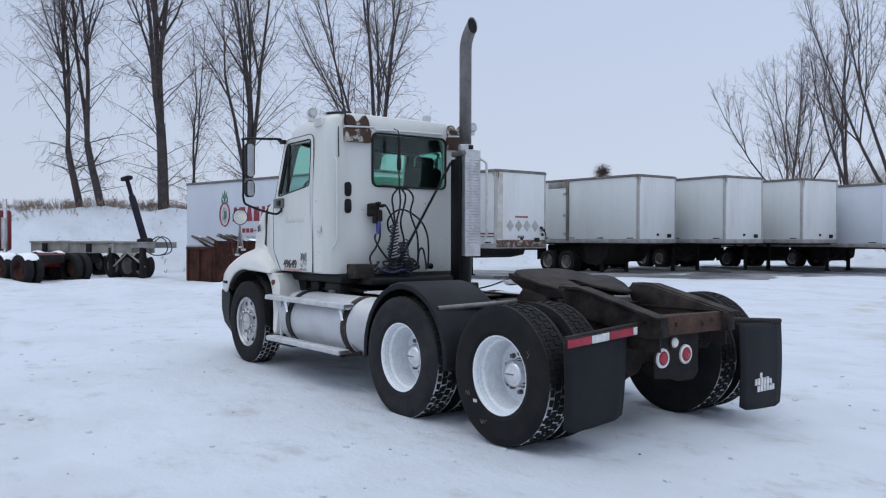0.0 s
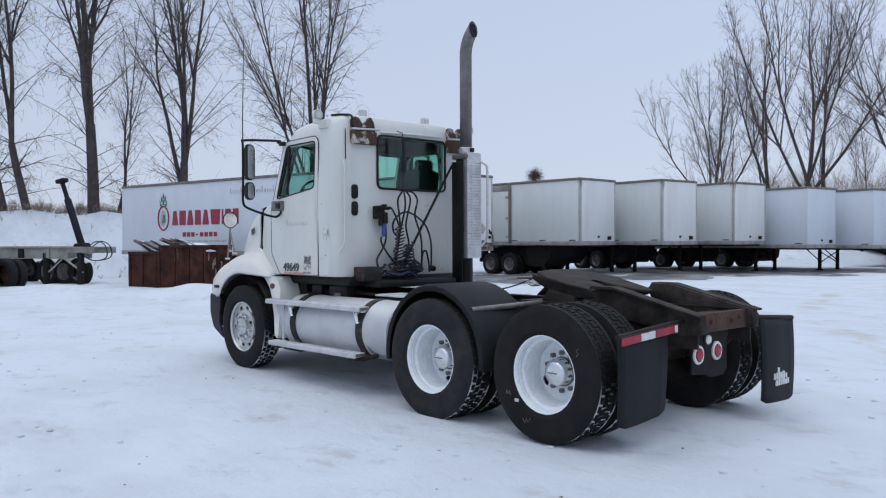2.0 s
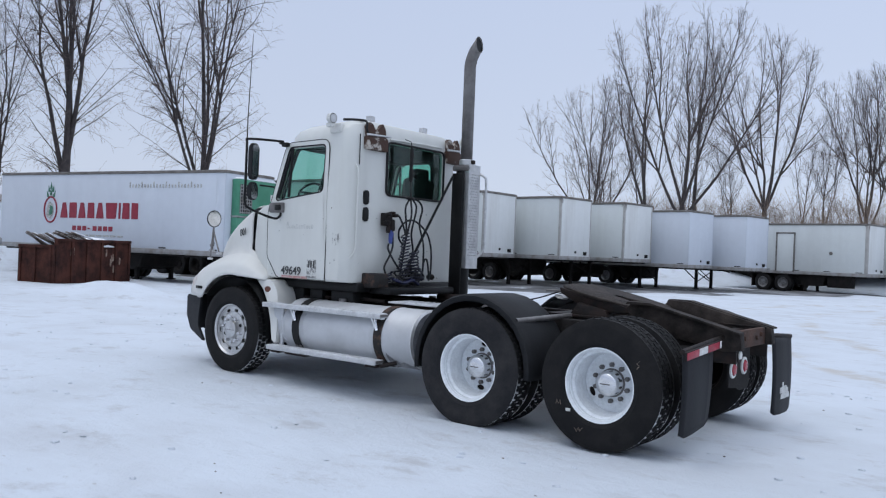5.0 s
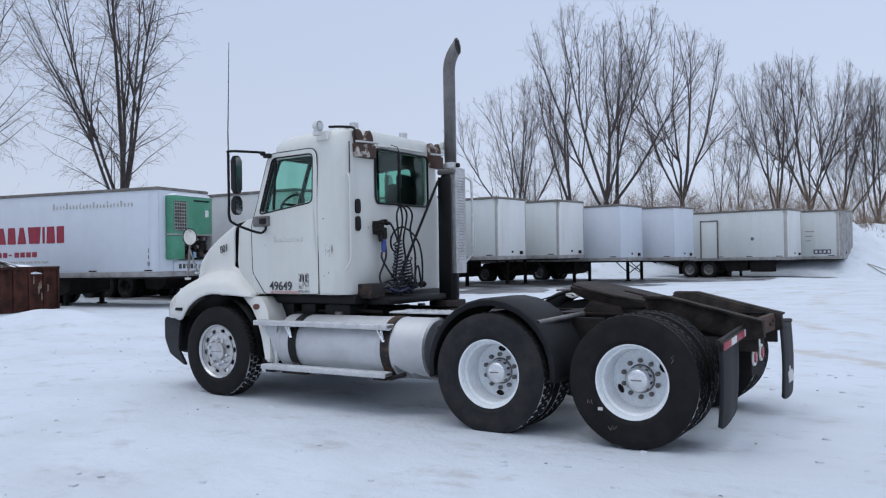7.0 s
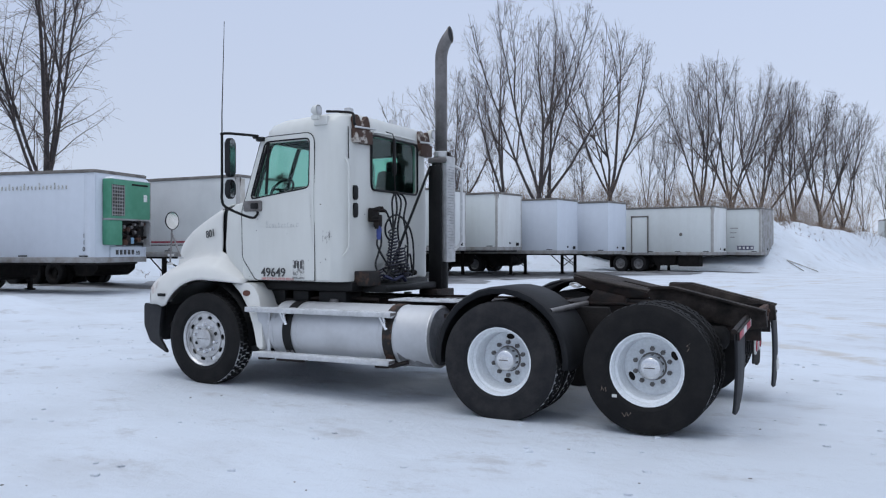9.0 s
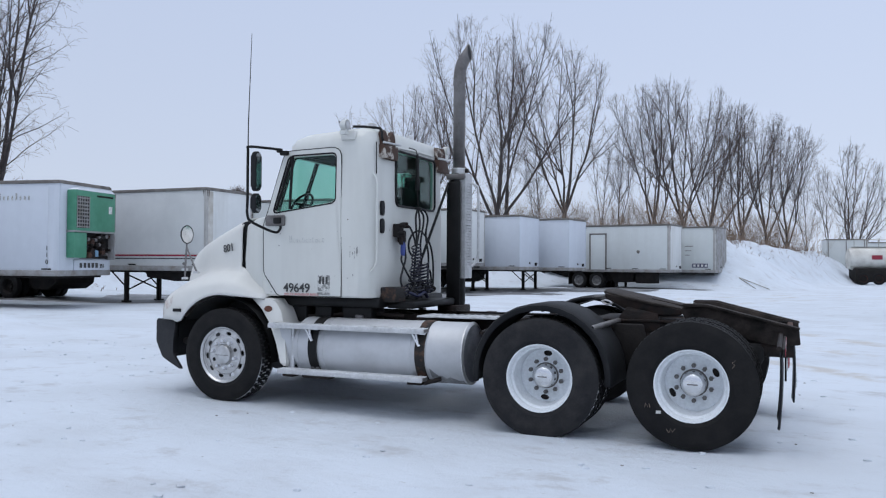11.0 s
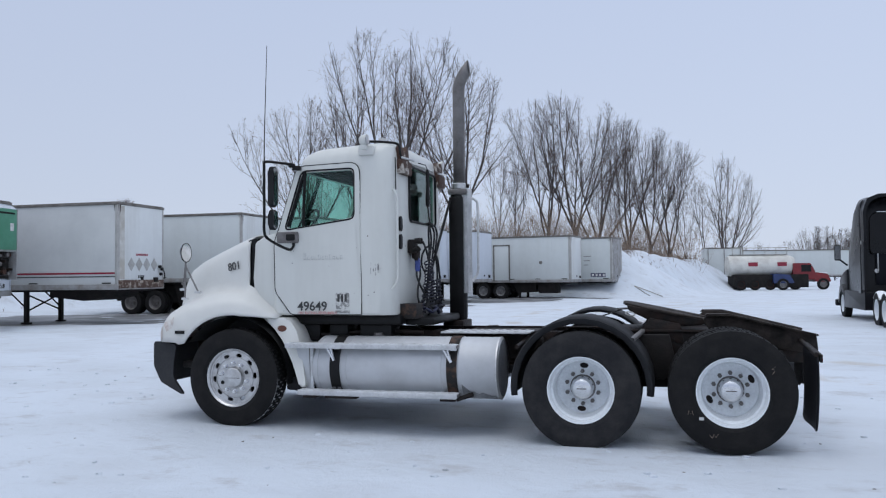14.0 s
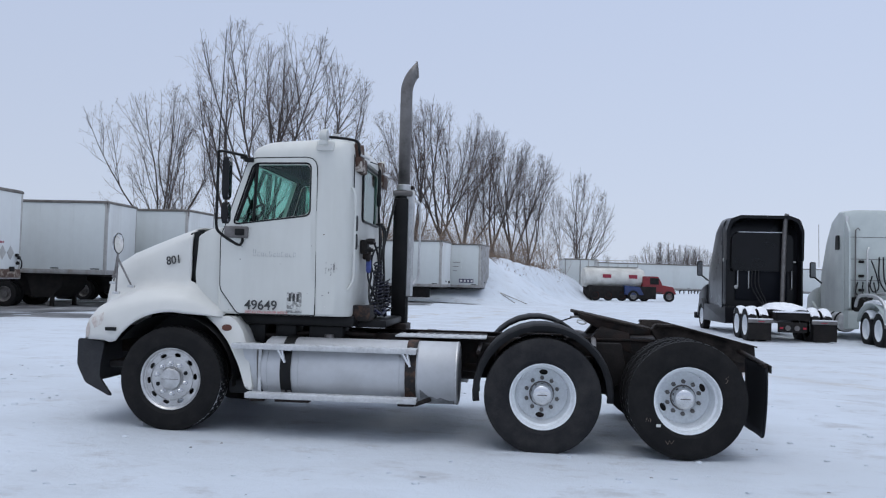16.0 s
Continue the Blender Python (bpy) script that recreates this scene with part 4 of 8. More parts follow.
# hood mirrors on tripods
for side in (-1, 1):
    cy = YC + side * 0.965
    disc = part("hood_mirror", add_lathe(bmesh.new(), [(0.0, -0.04), (0.06, -0.035), (0.098, -0.015), (0.105, 0.0), (0.098, 0.006), (0.0, 0.008)], 32, "x"), M_CHROME, truck, "round convex hood mirror on a tripod")
    disc.matrix_basis = pose(-0.68, cy, 1.835)
    part("rim", tube([(0.004, 0.103 * math.cos(k), 0.103 * math.sin(k)) for k in (2 * math.pi * s / 32 for s in range(32))], 0.006, 6, loop=True), M_BLACK, disc)
    part("mirror_glass", lathe([(0.0, 0.012), (0.05, 0.011), (0.096, 0.008), (0.096, 0.006), (0.0, 0.006)], 32, "x"), M_CHROME, disc)
    for fx, fy, fz in ((0.02, 0.05 * side, -0.50), (0.17, 0.03 * side, -0.43), (-0.05, -0.03 * side, -0.40)):
        part("strut", tube([(0, 0, -0.10 if fx < 0.1 else -0.15), (fx, fy, fz)], 0.0105, 6), M_STACK, disc)
        part("foot", box(fx - 0.035, fx + 0.035, fy - 0.02, fy + 0.02, fz - 0.02, fz + 0.006, 0.006), M_ALU, disc, "bolted strut foot")
    part("knuckle", lathe([(0.0, -0.016), (0.018, -0.016), (0.018, 0.016), (0.0, 0.016)], 10, "y", (-0.03, 0.0, -0.34)), M_STACK, disc)

# antenna on the mirror frame
part("antenna", tube([(0.53, -1.355, 2.50), (0.535, -1.36, 2.95), (0.565, -1.355, 3.92)], [0.008, 0.006, 0.003], 6), M_BLACK, truck, "thin black whip antenna")

# roof fittings
for lx, ly, lz, s in ((1.46, -0.85, 2.965, -1), (1.70, 1.20, 2.955, 1)):
    lamp = part("work_lamp", lathe([(0.0, -0.05), (0.035, -0.045), (0.055, -0.02), (0.06, 0.03), (0.055, 0.035)], 24, "x"), M_CAB, truck, "round roof work lamp facing rearward")
    lamp.matrix_basis = pose(lx, ly - 0.10 * (s < 0), lz, 0, 0, 0)
    part("lens", lathe([(0.0, 0.034), (0.048, 0.036), (0.048, 0.03)], 24, "x"), M_ALU, lamp)
    part("base", box(-0.05, 0.03, -0.03 - 0.16 * (s > 0), 0.03, -0.10, -0.05, 0.01), M_CAB, lamp)
part("roof_bracket", box(1.36, 1.54, -0.875, -0.77, 2.82, 2.925, 0.02), M_FENDER, truck, "patched roof bracket")
part("roof_pipe", tube(smooth_path([(1.44, -0.74, 2.985), (1.58, -0.69, 2.98), (1.74, -0.68, 2.95), (1.77, -0.70, 2.86), (1.77, -0.66, 2.80)], 5), 0.014, 6), M_BLACK, truck, "black roof conduit")
for by in (-0.29, 0.69):
    part("roof_block", box(1.40, 1.47, by - 0.045, by + 0.045, 2.92, 3.09, 0.01), M_ALU, truck, "small grey roof bracket")
for y0, y1 in ((-0.70, -0.36), (0.76, 1.05)):
    horn = [(y0 + 0.02, 2.78), (y1, 2.78), (y1 - 0.02, 2.90), (y1 - 0.07, 2.96), (y1 - 0.11, 2.91), (y0 + 0.16, 2.86), (y0 + 0.11, 2.93), (y0 + 0.05, 2.95), (y0 + 0.01, 2.89)]
    br = part("fairing_bracket", add_prism(add_box(bmesh.new(), 1.69, 1.80, y0, y1, 2.64, 2.79, 0.015), rounded(horn, 0.02, 2), "x", 1.715, 1.765), M_BRACKET, truck, "rusted fairing bracket on the rear roof corner")
    part("rod", tube([(1.80, y0 - 0.02, 2.80), (1.81, y1 + 0.02, 2.815)], 0.012, 6), M_ALU, br)

# rear wall fittings
for vz in (2.105, 1.915):
    vent = prism(rounded([(-0.69, vz - 0.08), (-0.61, vz - 0.08), (-0.61, vz + 0.08), (-0.69, vz + 0.08)], 0.035), "x", 1.735, 1.765, 0.006)
    part("vent", vent, M_BLACK, truck, "black oval cab vent")
part("grab_handle", tube(smooth_path([(1.725, -0.80, 2.46), (1.765, -0.80, 2.38), (1.768, -0.80, 2.2), (1.768, -0.80, 1.75), (1.765, -0.805, 1.52), (1.715, -0.84, 1.42)], 5), 0.011, 8), M_CAB, truck, "white grab handle on the rear corner")
part("corner_strip", tube([(1.742, -0.765, 2.46), (1.738, -0.765, 2.80)], 0.006, 6), M_BLACK, truck)
part("battery_bracket", box(1.72, 1.92, -0.66, -0.40, 1.10, 1.26, 0.012), M_STRAP, truck, "rusty box under the cab's rear edge")

# exhaust
mx, my = 2.03, 0.80
def slash_cut_pipe(r, bend, z0, end, steps=7):
    """An upright pipe bent to the rear and cut off upright."""
    bm, rings = bmesh.new(), []
    rings.append([(mx + 0.01 + r * math.cos(k), my + 0.02 + r * math.sin(k), 2.60) for k in (2 * math.pi * s / 24 for s in range(24))])
    for q in range(steps):
        t = radians(end) * q / steps
        cx, cz = mx + 0.01 + bend * (1 - math.cos(t)), z0 + bend * math.sin(t)
        rings.append([(cx + r * math.cos(k) * math.cos(t), my + 0.02 + r * math.sin(k), cz - r * math.cos(k) * math.sin(t)) for k in (2 * math.pi * s / 24 for s in range(24))])
    t = radians(end)
    cx, cz = mx + 0.03 + bend * (1 - math.cos(t)), z0 + 0.02 + bend * math.sin(t)
    rings.append([(cx + 0.012 * math.cos(k), my + 0.02 + r * math.sin(k), cz - r * math.cos(k) / math.sin(t)) for k in (2 * math.pi * s / 24 for s in range(24))])
    rows = [[bm.verts.new(p) for p in ring] for ring in rings]
    ring_faces(bm, rows, True, False)
    return bm, rings[-1]


stack_bm, mouth = slash_cut_pipe(0.073, 0.38, 3.80, 45)
ex = part("exhaust_pipe", stack_bm, M_STACK, truck, "tall grey exhaust stack with a slash-cut tip")
xm = ex.modifiers.new("thick", "SOLIDIFY")
xm.thickness = 0.004
# flat black cap imitates the dark hollow inside the sooty pipe
soot_bm = bmesh.new()
mid_y, mid_z = my + 0.02, sum(p[2] for p in mouth) / len(mouth)
soot_bm.faces.new([soot_bm.verts.new((p[0] - 0.012, mid_y + (p[1] - mid_y) * 0.96, mid_z + (p[2] - mid_z) * 0.96)) for p in mouth])
part("mouth_cap", soot_bm, M_BLACK, ex, "black cap in the sooty mouth, imitating the dark hollow", angle=0)
part("clamp", lathe([(0.075, 2.60), (0.088, 2.61), (0.088, 2.67), (0.075, 2.68)], 24, "z", (mx + 0.01, my + 0.02, 0)), M_ALU, ex)
part("clamp_lug", box(mx + 0.06, mx + 0.13, my, my + 0.05, 2.62, 2.67, 0.008), M_CHASSIS, ex)
muf = part("muffler", lathe([(0.05, 0.98), (0.095, 1.02), (0.10, 1.06), (0.10, 2.53), (0.092, 2.58), (0.075, 2.61)], 32, "z", (mx, my, 0)), M_BLACK, truck, "sooty black upright muffler")
part("muffler_cap", box(mx - 0.11, mx + 0.13, my - 0.11, my + 0.13, 2.53, 2.60, 0.02), M_STACK, muf)
part("side_plate", box(mx - 0.09, mx + 0.085, my - 0.125, my - 0.11, 0.97, 2.50, 0.005), M_BLACK, muf, "sooty black side plate")
# heat shield with rows of slots
sh_out = [(0.735, 1.34), (0.945, 1.34), (0.945, 2.61), (0.735, 2.61)]
slots = []
for r in range(30):
    for c in range(5):
        sy, sz = 0.765 + 0.034 * c + (0.021 if r % 2 else 0), 1.50 + 0.034 * r
        if sy < 0.925:
            slots.append([(sy - 0.011, sz), (sy, sz - 0.010), (sy + 0.011, sz), (sy, sz + 0.010)])
shield = part("heat_shield", panel(sh_out, slots, "x", 2.155, 2.162), M_ALU, muf, "perforated aluminium heat shield", angle=0)
part("shield_side", box(2.08, 2.16, 0.722, 0.734, 1.34, 2.61), M_ALU, muf)
part("shield_side", box(2.05, 2.16, 0.946, 0.958, 1.34, 2.61), M_ALU, muf)
part("guard_pipe", tube(smooth_path([(2.12, 0.95, 2.52), (2.20, 0.985, 2.48), (2.225, 1.0, 2.38), (2.225, 1.0, 1.75), (2.215, 1.0, 1.58), (2.16, 0.95, 1.48)], 5), 0.016, 8), M_ALU, truck, "bent grey guard pipe")
part("stack_strut", tube([(1.80, 0.02, 1.28), (1.96, 0.66, 2.46)], 0.016, 8), M_BLACK, truck, "black diagonal stack brace")
part("muffler_stand", box(mx - 0.13, mx + 0.12, 0.50, 0.95, 0.82, 1.02, 0.015), M_CHASSIS, truck)

# frame, deck and running gear
for side in (-1, 1):
    y = YC + side * 0.43
    rail = part("frame_rail", add_box(add_box(bmesh.new(), -0.85, 5.80, y - 0.012, y + 0.012, 0.68, 0.955, 0.004), -0.85, 5.80, y - 0.06 * (side > 0), y + 0.06 * (side < 0), 0.945, 0.962, 0.004), M_CHASSIS, truck, "greasy black frame rail")
    for k in range(16):
        bx = 2.9 + 0.18 * k
        add = lathe([(0.0, -0.014), (0.012, -0.012), (0.014, 0.0)], 6, "y", (bx, y + 0.013 * side, 0.74 + 0.15 * (k % 2)))
        part("bolt", add, M_CHASSIS, rail, angle=0)
    # sloping rear ramps
    ramp = [(4.80, 1.09), (4.86, 1.145), (5.05, 1.14), (5.84, 0.95), (5.855, 0.80), (5.70, 0.78), (4.9, 0.92)]
    part("ramp", prism(ramp, "y", y - 0.05, y + 0.05, 0.01), M_GREASE, truck, "sloping steel pickup ramp", angle=25)
    part("ramp_flange", prism([(4.82, 1.125), (5.05, 1.13), (5.85, 0.94), (5.85, 0.955), (5.05, 1.15), (4.84, 1.15)], "y", y - 0.02 * side, y + 0.11 * side), M_GREASE, truck, angle=25)
part("underbody", box(0.32, 1.78, YC - 0.86, YC + 0.86, 1.04, 1.15, 0.03), M_BLACK, truck)
for ux, uz, uw in ((0.55, 0.86, 0.30), (0.95, 0.90, 0.22), (1.30, 0.84, 0.36)):
    part("underbody_box", box(ux, ux + uw, YC - 0.80, YC - 0.48, uz, 1.06, 0.03), M_BLACK, truck, "black box hung under the cab")
part("underbody_pipe", tube(smooth_path([(0.45, YC - 0.72, 0.96), (0.90, YC - 0.76, 0.93), (1.45, YC - 0.70, 0.97), (1.95, YC - 0.60, 0.95)], 5), 0.022, 8), M_CHASSIS, truck, "greasy pipe along the frame")
part("engine_block", box(-0.6, 1.2, YC - 0.36, YC + 0.36, 0.45, 1.1, 0.06), M_CHASSIS, truck)
deck = part("deck_plate", box(2.20, 3.12, YC - 0.82, YC - 0.45, 0.958, 0.975, 0.004), M_STEP, truck, "frosted diamond-plate deck step")
for k in range(11):
    part("tread_bar", box(2.24 + 0.08 * k, 2.262 + 0.08 * k, YC - 0.80, YC - 0.47, 0.973, 0.981), M_STEP, deck, angle=0)
part("deck_plate", box(2.30, 3.1, YC - 0.40, YC + 0.40, 0.925, 0.942, 0.004), M_CHASSIS, truck, "greasy plate between the rails")
for x in (1.9, 2.9, 4.33, 5.55):
    part("cross_member", box(x - 0.05, x + 0.05, YC - 0.43, YC + 0.43, 0.70, 0.93, 0.01), M_CHASSIS, truck)
for x in AXLES:
    part("axle", tube([(x, YC - 0.92, 0.505), (x, YC + 0.92, 0.505)], 0.075, 12), M_CHASSIS, truck)
    part("differential", lathe([(0.0, -0.22), (0.14, -0.18), (0.2, -0.05), (0.2, 0.05), (0.14, 0.18), (0.0, 0.22)], 20, "x", (x, YC, 0.52)), M_CHASSIS, truck)
    for side in (-1, 1):
        part("air_bag", lathe([(0.0, 0.60), (0.10, 0.61), (0.13, 0.66), (0.13, 0.76), (0.10, 0.80), (0.0, 0.81)], 16, "z", (x + 0.42, YC + side * 0.55, 0)), M_RUBBER, truck)
        if x == AXLES[0]:
            part("spring_hanger", box(x + 0.55, x + 0.72, YC + side * 0.47, YC + side * 0.60, 0.50, 0.93, 0.03), M_DARK, truck)
# unseen gearbox mass, added to keep light off the ground underneath
part("gearbox_blocker", add_box(add_box(bmesh.new(), 1.15, 1.75, YC - 0.30, YC + 0.30, 0.48, 0.95, 0.08), 1.7, 2.1, YC - 0.2, YC + 0.2, 0.55, 0.85, 0.06), M_CHASSIS, truck)
part("drive_shaft", tube([(1.6, YC, 0.70), (3.5, YC, 0.55)], 0.055, 10), M_CHASSIS, truck)
part("front_axle", box(-0.09, 0.09, YC - 0.9, YC + 0.9, 0.40, 0.53, 0.02), M_CHASSIS, truck)
part("air_tank", lathe([(0.0, 2.2), (0.09, 2.21), (0.12, 2.26), (0.12, 3.0), (0.09, 3.05), (0.0, 3.06)], 20, "x", (0, YC + 0.25, 0.55)), M_CHASSIS, truck)
part("cross_box", box(3.02, 3.22, YC - 0.62, YC - 0.40, 0.55, 0.90, 0.02), M_DARK, truck, "rusty bracket ahead of the drive wheels")
part("suspension_arm", prism([(4.20, 0.95), (4.48, 0.95), (4.55, 0.60), (4.40, 0.50), (4.25, 0.62)], "y", YC - 0.56, YC - 0.66, 0.015), M_DARK, truck)
part("suspension_arm", prism([(4.20, 0.95), (4.48, 0.95), (4.55, 0.60), (4.40, 0.50), (4.25, 0.62)], "y", YC + 0.56, YC + 0.66, 0.015), M_DARK, truck)
part("walking_beam", prism(rounded([(3.75, 0.42), (4.95, 0.42), (4.95, 0.52), (4.5, 0.60), (4.2, 0.60), (3.75, 0.52)], 0.05), "y", YC - 0.52, YC - 0.42, 0.01), M_DARK, truck)

# fifth wheel, tilted back
fw_half = [(0.0, 0.10), (0.02, 0.30), (0.10, 0.39), (0.30, 0.455), (0.52, 0.455), (0.80, 0.40), (0.90, 0.34), (0.92, 0.24), (0.72, 0.11), (0.56, 0.055), (0.44, 0.05)]
fw_poly = [(x, y) for x, y in fw_half] + [(x, -y) for x, y in fw_half[::-1]]
fw = part("fifth_wheel", prism(fw_poly, "z", -0.028, 0.0, 0.012), M_GREASE, truck, "greasy black fifth wheel tilted rearward", angle=30)
fw.matrix_basis = pose(4.02, YC, 1.262, 0, 11.5, 0)
for side in (-1, 1):
    part("skirt", prism([(0.05, -0.02), (0.86, -0.02), (0.80, -0.075), (0.55, -0.13), (0.30, -0.13), (0.08, -0.07)], "y", side * 0.36, side * 0.42, 0.008), M_CHASSIS, fw)
    part("saddle", prism([(0.30, -0.10), (0.60, -0.10), (0.68, -0.30), (0.22, -0.26)], "y", side * 0.30, side * 0.45, 0.01), M_CHASSIS, fw)
part("release_handle", tube([(0.10, -0.30, -0.05), (0.02, -0.46, -0.06), (-0.03, -0.52, -0.07)], 0.011, 6), M_STACK, fw)
part("spring", tube([(0.10 + 0.05 * math.cos(k * 0.9), -0.36 - 0.003 * k, -0.10 + 0.02 * math.sin(k * 0.9)) for k in range(40)], 0.006, 5), M_ALU, fw)
part("mounting_plate", box(3.95, 4.95, YC - 0.47, YC + 0.47, 0.962, 0.985, 0.004), M_CHASSIS, truck)
part("cable", tube(smooth_path([(3.40, -0.25, 1.03), (3.75, -0.24, 1.10), (4.05, -0.22, 1.20)], 5), 0.007, 6), M_HOSE, truck)

# drive fenders
for side in (-1, 1):
    prof, c, r0 = [], (AXLES[0], 0.505), 0.66
    ang = [188, 180, 170, 158, 146, 134, 122, 110, 98, 86, 74, 62, 50, 38, 26, 14, 2, -6]
    outer = [(c[0] + (r0 + 0.0) * math.cos(radians(a)), c[1] + (r0 - 0.005) * math.sin(radians(a))) for a in ang]
    fb = bmesh.new()
    y_o, y_i = YC + side * 1.345, YC + side * 0.66
    rows = []
    for y, sc in ((y_o, 0.90), (y_o, 0.975), (y_o - 0.03 * side, 1.0), (y_i + 0.03 * side, 1.0), (y_i, 0.975), (y_i, 0.93)):
        rows.append([fb.verts.new((c[0] + (p[0] - c[0]) * sc, y, c[1] + (p[1] - c[1]) * sc)) for p in outer])
    ring_faces(fb, rows, closed=False, cap=False)
    fo = part("drive_fender", fb, M_PLASTIC, truck, "black plastic half fender over the drive wheels", angle=60)
    fm = fo.modifiers.new("thick", "SOLIDIFY")
    fm.thickness = 0.008
    part("fender_bracket", tube([(4.14, YC + side * 1.30, 0.945), (4.20, YC + side * 0.70, 0.965), (4.22, YC + side * 0.45, 0.97)], 0.026, 14), M_STACK, truck, "bright tube fender bracket")
    # black disc stands in for the dark inside of the tube's open end
    part("bracket_end", lathe([(0.0, 0.003 * side), (0.0235, 0.003 * side), (0.0235, -0.003 * side)], 14, "y", (4.14, YC + side * 1.303, 0.945)), M_BLACK, truck)
    part("front_bracket", tube([(3.06, YC + side * 1.20, 0.86), (3.06, YC + side * 0.45, 0.90)], 0.02, 10), M_CHASSIS, truck)

# fuel tank, straps and steps
for side in (-1, 1):
    ty, tz, tr = YC + side * 0.89, 0.622, 0.308
    tank = part("fuel_tank", lathe([(0.0, 0.905), (0.22, 0.91), (0.285, 0.925), (tr, 0.955), (tr, 2.835), (0.285, 2.865), (0.22, 2.868), (0.0, 2.868)], 56, "x", (0, ty, tz)), M_TANK, truck, "frosted cylindrical aluminium fuel tank")
    part("end_rim", lathe([(tr - 0.01, 2.835), (tr + 0.005, 2.84), (tr + 0.005, 2.855), (tr - 0.02, 2.87)], 56, "x", (0, ty, tz)), M_ALU, tank)
    for rx in (0.99, 1.30, 2.30, 2.47):
        part("tank_seam", lathe([(tr - 0.002, rx - 0.006), (tr + 0.004, rx), (tr - 0.002, rx + 0.006)], 56, "x", (0, ty, tz)), M_TANK, tank, angle=60)
    part("tank_end", lathe([(0.0, 2.8695), (0.22, 2.8695), (0.283, 2.866)], 56, "x", (0, ty, tz)), M_TANKEND, tank, "shade-darkened tank end")
    rough_edge = random.Random(31)
    for xa, xb in ((1.25, 2.33), (2.48, 2.83)):
        dirt, rings = bmesh.new(), []
        for q in range(25):
            x = xa + (xb - xa) * q / 24
            lo, hi = -80, -58 + rough_edge.uniform(-7, 5) + 5 * math.sin(9 * x)
            rings.append([dirt.verts.new((x, ty + side * (tr + 0.001) * math.cos(radians(lo + (hi - lo) * w / 4)), tz + (tr + 0.001) * math.sin(radians(lo + (hi - lo) * w / 4)))) for w in range(5)])
        ring_faces(dirt, rings, closed=False, cap=False)
        part("road_dirt", dirt, M_TANKDIRT, tank, "dark road dirt along the tank's belly", angle=60)
    scrape, rings = bmesh.new(), []
    for q in range(9):
        x = 2.50 + 0.32 * q / 8
        lo, hi = -74 + rough_edge.uniform(-2, 2), -30 - 26 * (q / 8) ** 0.7 + rough_edge.uniform(-5, 4)
        rings.append([scrape.verts.new((x, ty + side * (tr + 0.0015) * math.cos(radians(lo + (hi - lo) * w / 4)), tz + (tr + 0.0015) * math.sin(radians(lo + (hi - lo) * w / 4)))) for w in range(5)])
    ring_faces(scrape, rings, closed=False, cap=False)
    part("scrape", scrape, M_SCRAPE, tank, "dark scraped patch", angle=60)
    part("filler_cap", lathe([(0.0, 0.05), (0.045, 0.05), (0.05, 0.04), (0.05, -0.02)], 20, "z", (1.52, ty - side * 0.08, tz + tr - 0.02)), M_STACK, tank)
    for sx in (1.125, 2.355):
        strap = bmesh.new()
        rows = [[strap.verts.new((x, ty + r * math.cos(k), tz + r * math.sin(k))) for k in (2 * math.pi * s / 56 for s in range(56))] for x, r in ((sx, tr + 0.002), (sx, tr + 0.010), (sx + 0.105, tr + 0.010), (sx + 0.105, tr + 0.002))]
        ring_faces(strap, rows, closed=True, cap=False)
        part("strap", strap, M_BLACK if sx < 2 else M_STRAP, tank, "dark rubber-lined tank strap")
        # bent bracket carrying the upper step, and the strap's bolt block at the foot
        bra = add_tube(bmesh.new(), [(sx - 0.03, YC + side * 1.20, 0.835), (sx + 0.05, YC + side * 1.205, 0.70)], 0.016, 6)
        add_tube(bra, [(sx + 0.05, YC + side * 1.205, 0.70), (sx + 0.015, YC + side * 1.205, 0.835)], 0.012, 6)
        add_box(bra, sx - 0.04, sx + 0.10, YC + side * 1.18, YC + side * 1.08, 0.812, 0.832, 0.004)
        part("step_bracket", bra, M_CHROME, truck, "bright bent step bracket")
        part("strap_bolt", add_box(add_box(bmesh.new(), sx + 0.0, sx + 0.04, YC + side * 1.14, YC + side * 1.10, 0.40, 0.46, 0.006), sx + 0.06, sx + 0.10, YC + side * 1.14, YC + side * 1.10, 0.40, 0.46, 0.006), M_STACK if sx < 2 else M_STRAP, tank)
    for z0, x0, x1, yo in ((0.832, 0.64, 2.465, 1.235), (0.365, 0.81, 2.485, 1.30)):
        st = part("step", box(x0, x1, YC + side * (yo - 0.13), YC + side * yo, z0, z0 + 0.042, 0.008), M_STEP, truck, "frosted aluminium running step")
        part("edge", box(x0 + 0.004, x1 - 0.004, YC + side * (yo + 0.002), YC + side * (yo - 0.012), z0 - 0.010, z0 + 0.034, 0.003), M_ALU, st)
        part("end_cap", box(x1 - 0.002, x1 + 0.004, YC + side * (yo - 0.122), YC + side * (yo - 0.008), z0 + 0.006, z0 + 0.036, 0.002), M_STACK, st, "scuffed step end")
        for k in range(14):
            xx = x0 + 0.06 + (x1 - x0 - 0.12) * k / 13
            part("rib", box(xx - 0.02, xx + 0.02, YC + side * (yo - 0.11), YC + side * (yo - 0.03), z0 + 0.04, z0 + 0.046), M_STEP, st, angle=0)
    part("step_panel", prism([(0.72, 0.83), (0.87, 0.83), (0.885, 0.40), (0.835, 0.40)], "y", YC + side * 1.12, YC + side * 1.135, 0.004), M_TANK, truck, "white plate between the steps")
    part("step_post", box(0.895, 0.93, YC + side * 1.14, YC + side * 1.165, 0.40, 0.835, 0.006), M_STEP, truck, "white step upright")
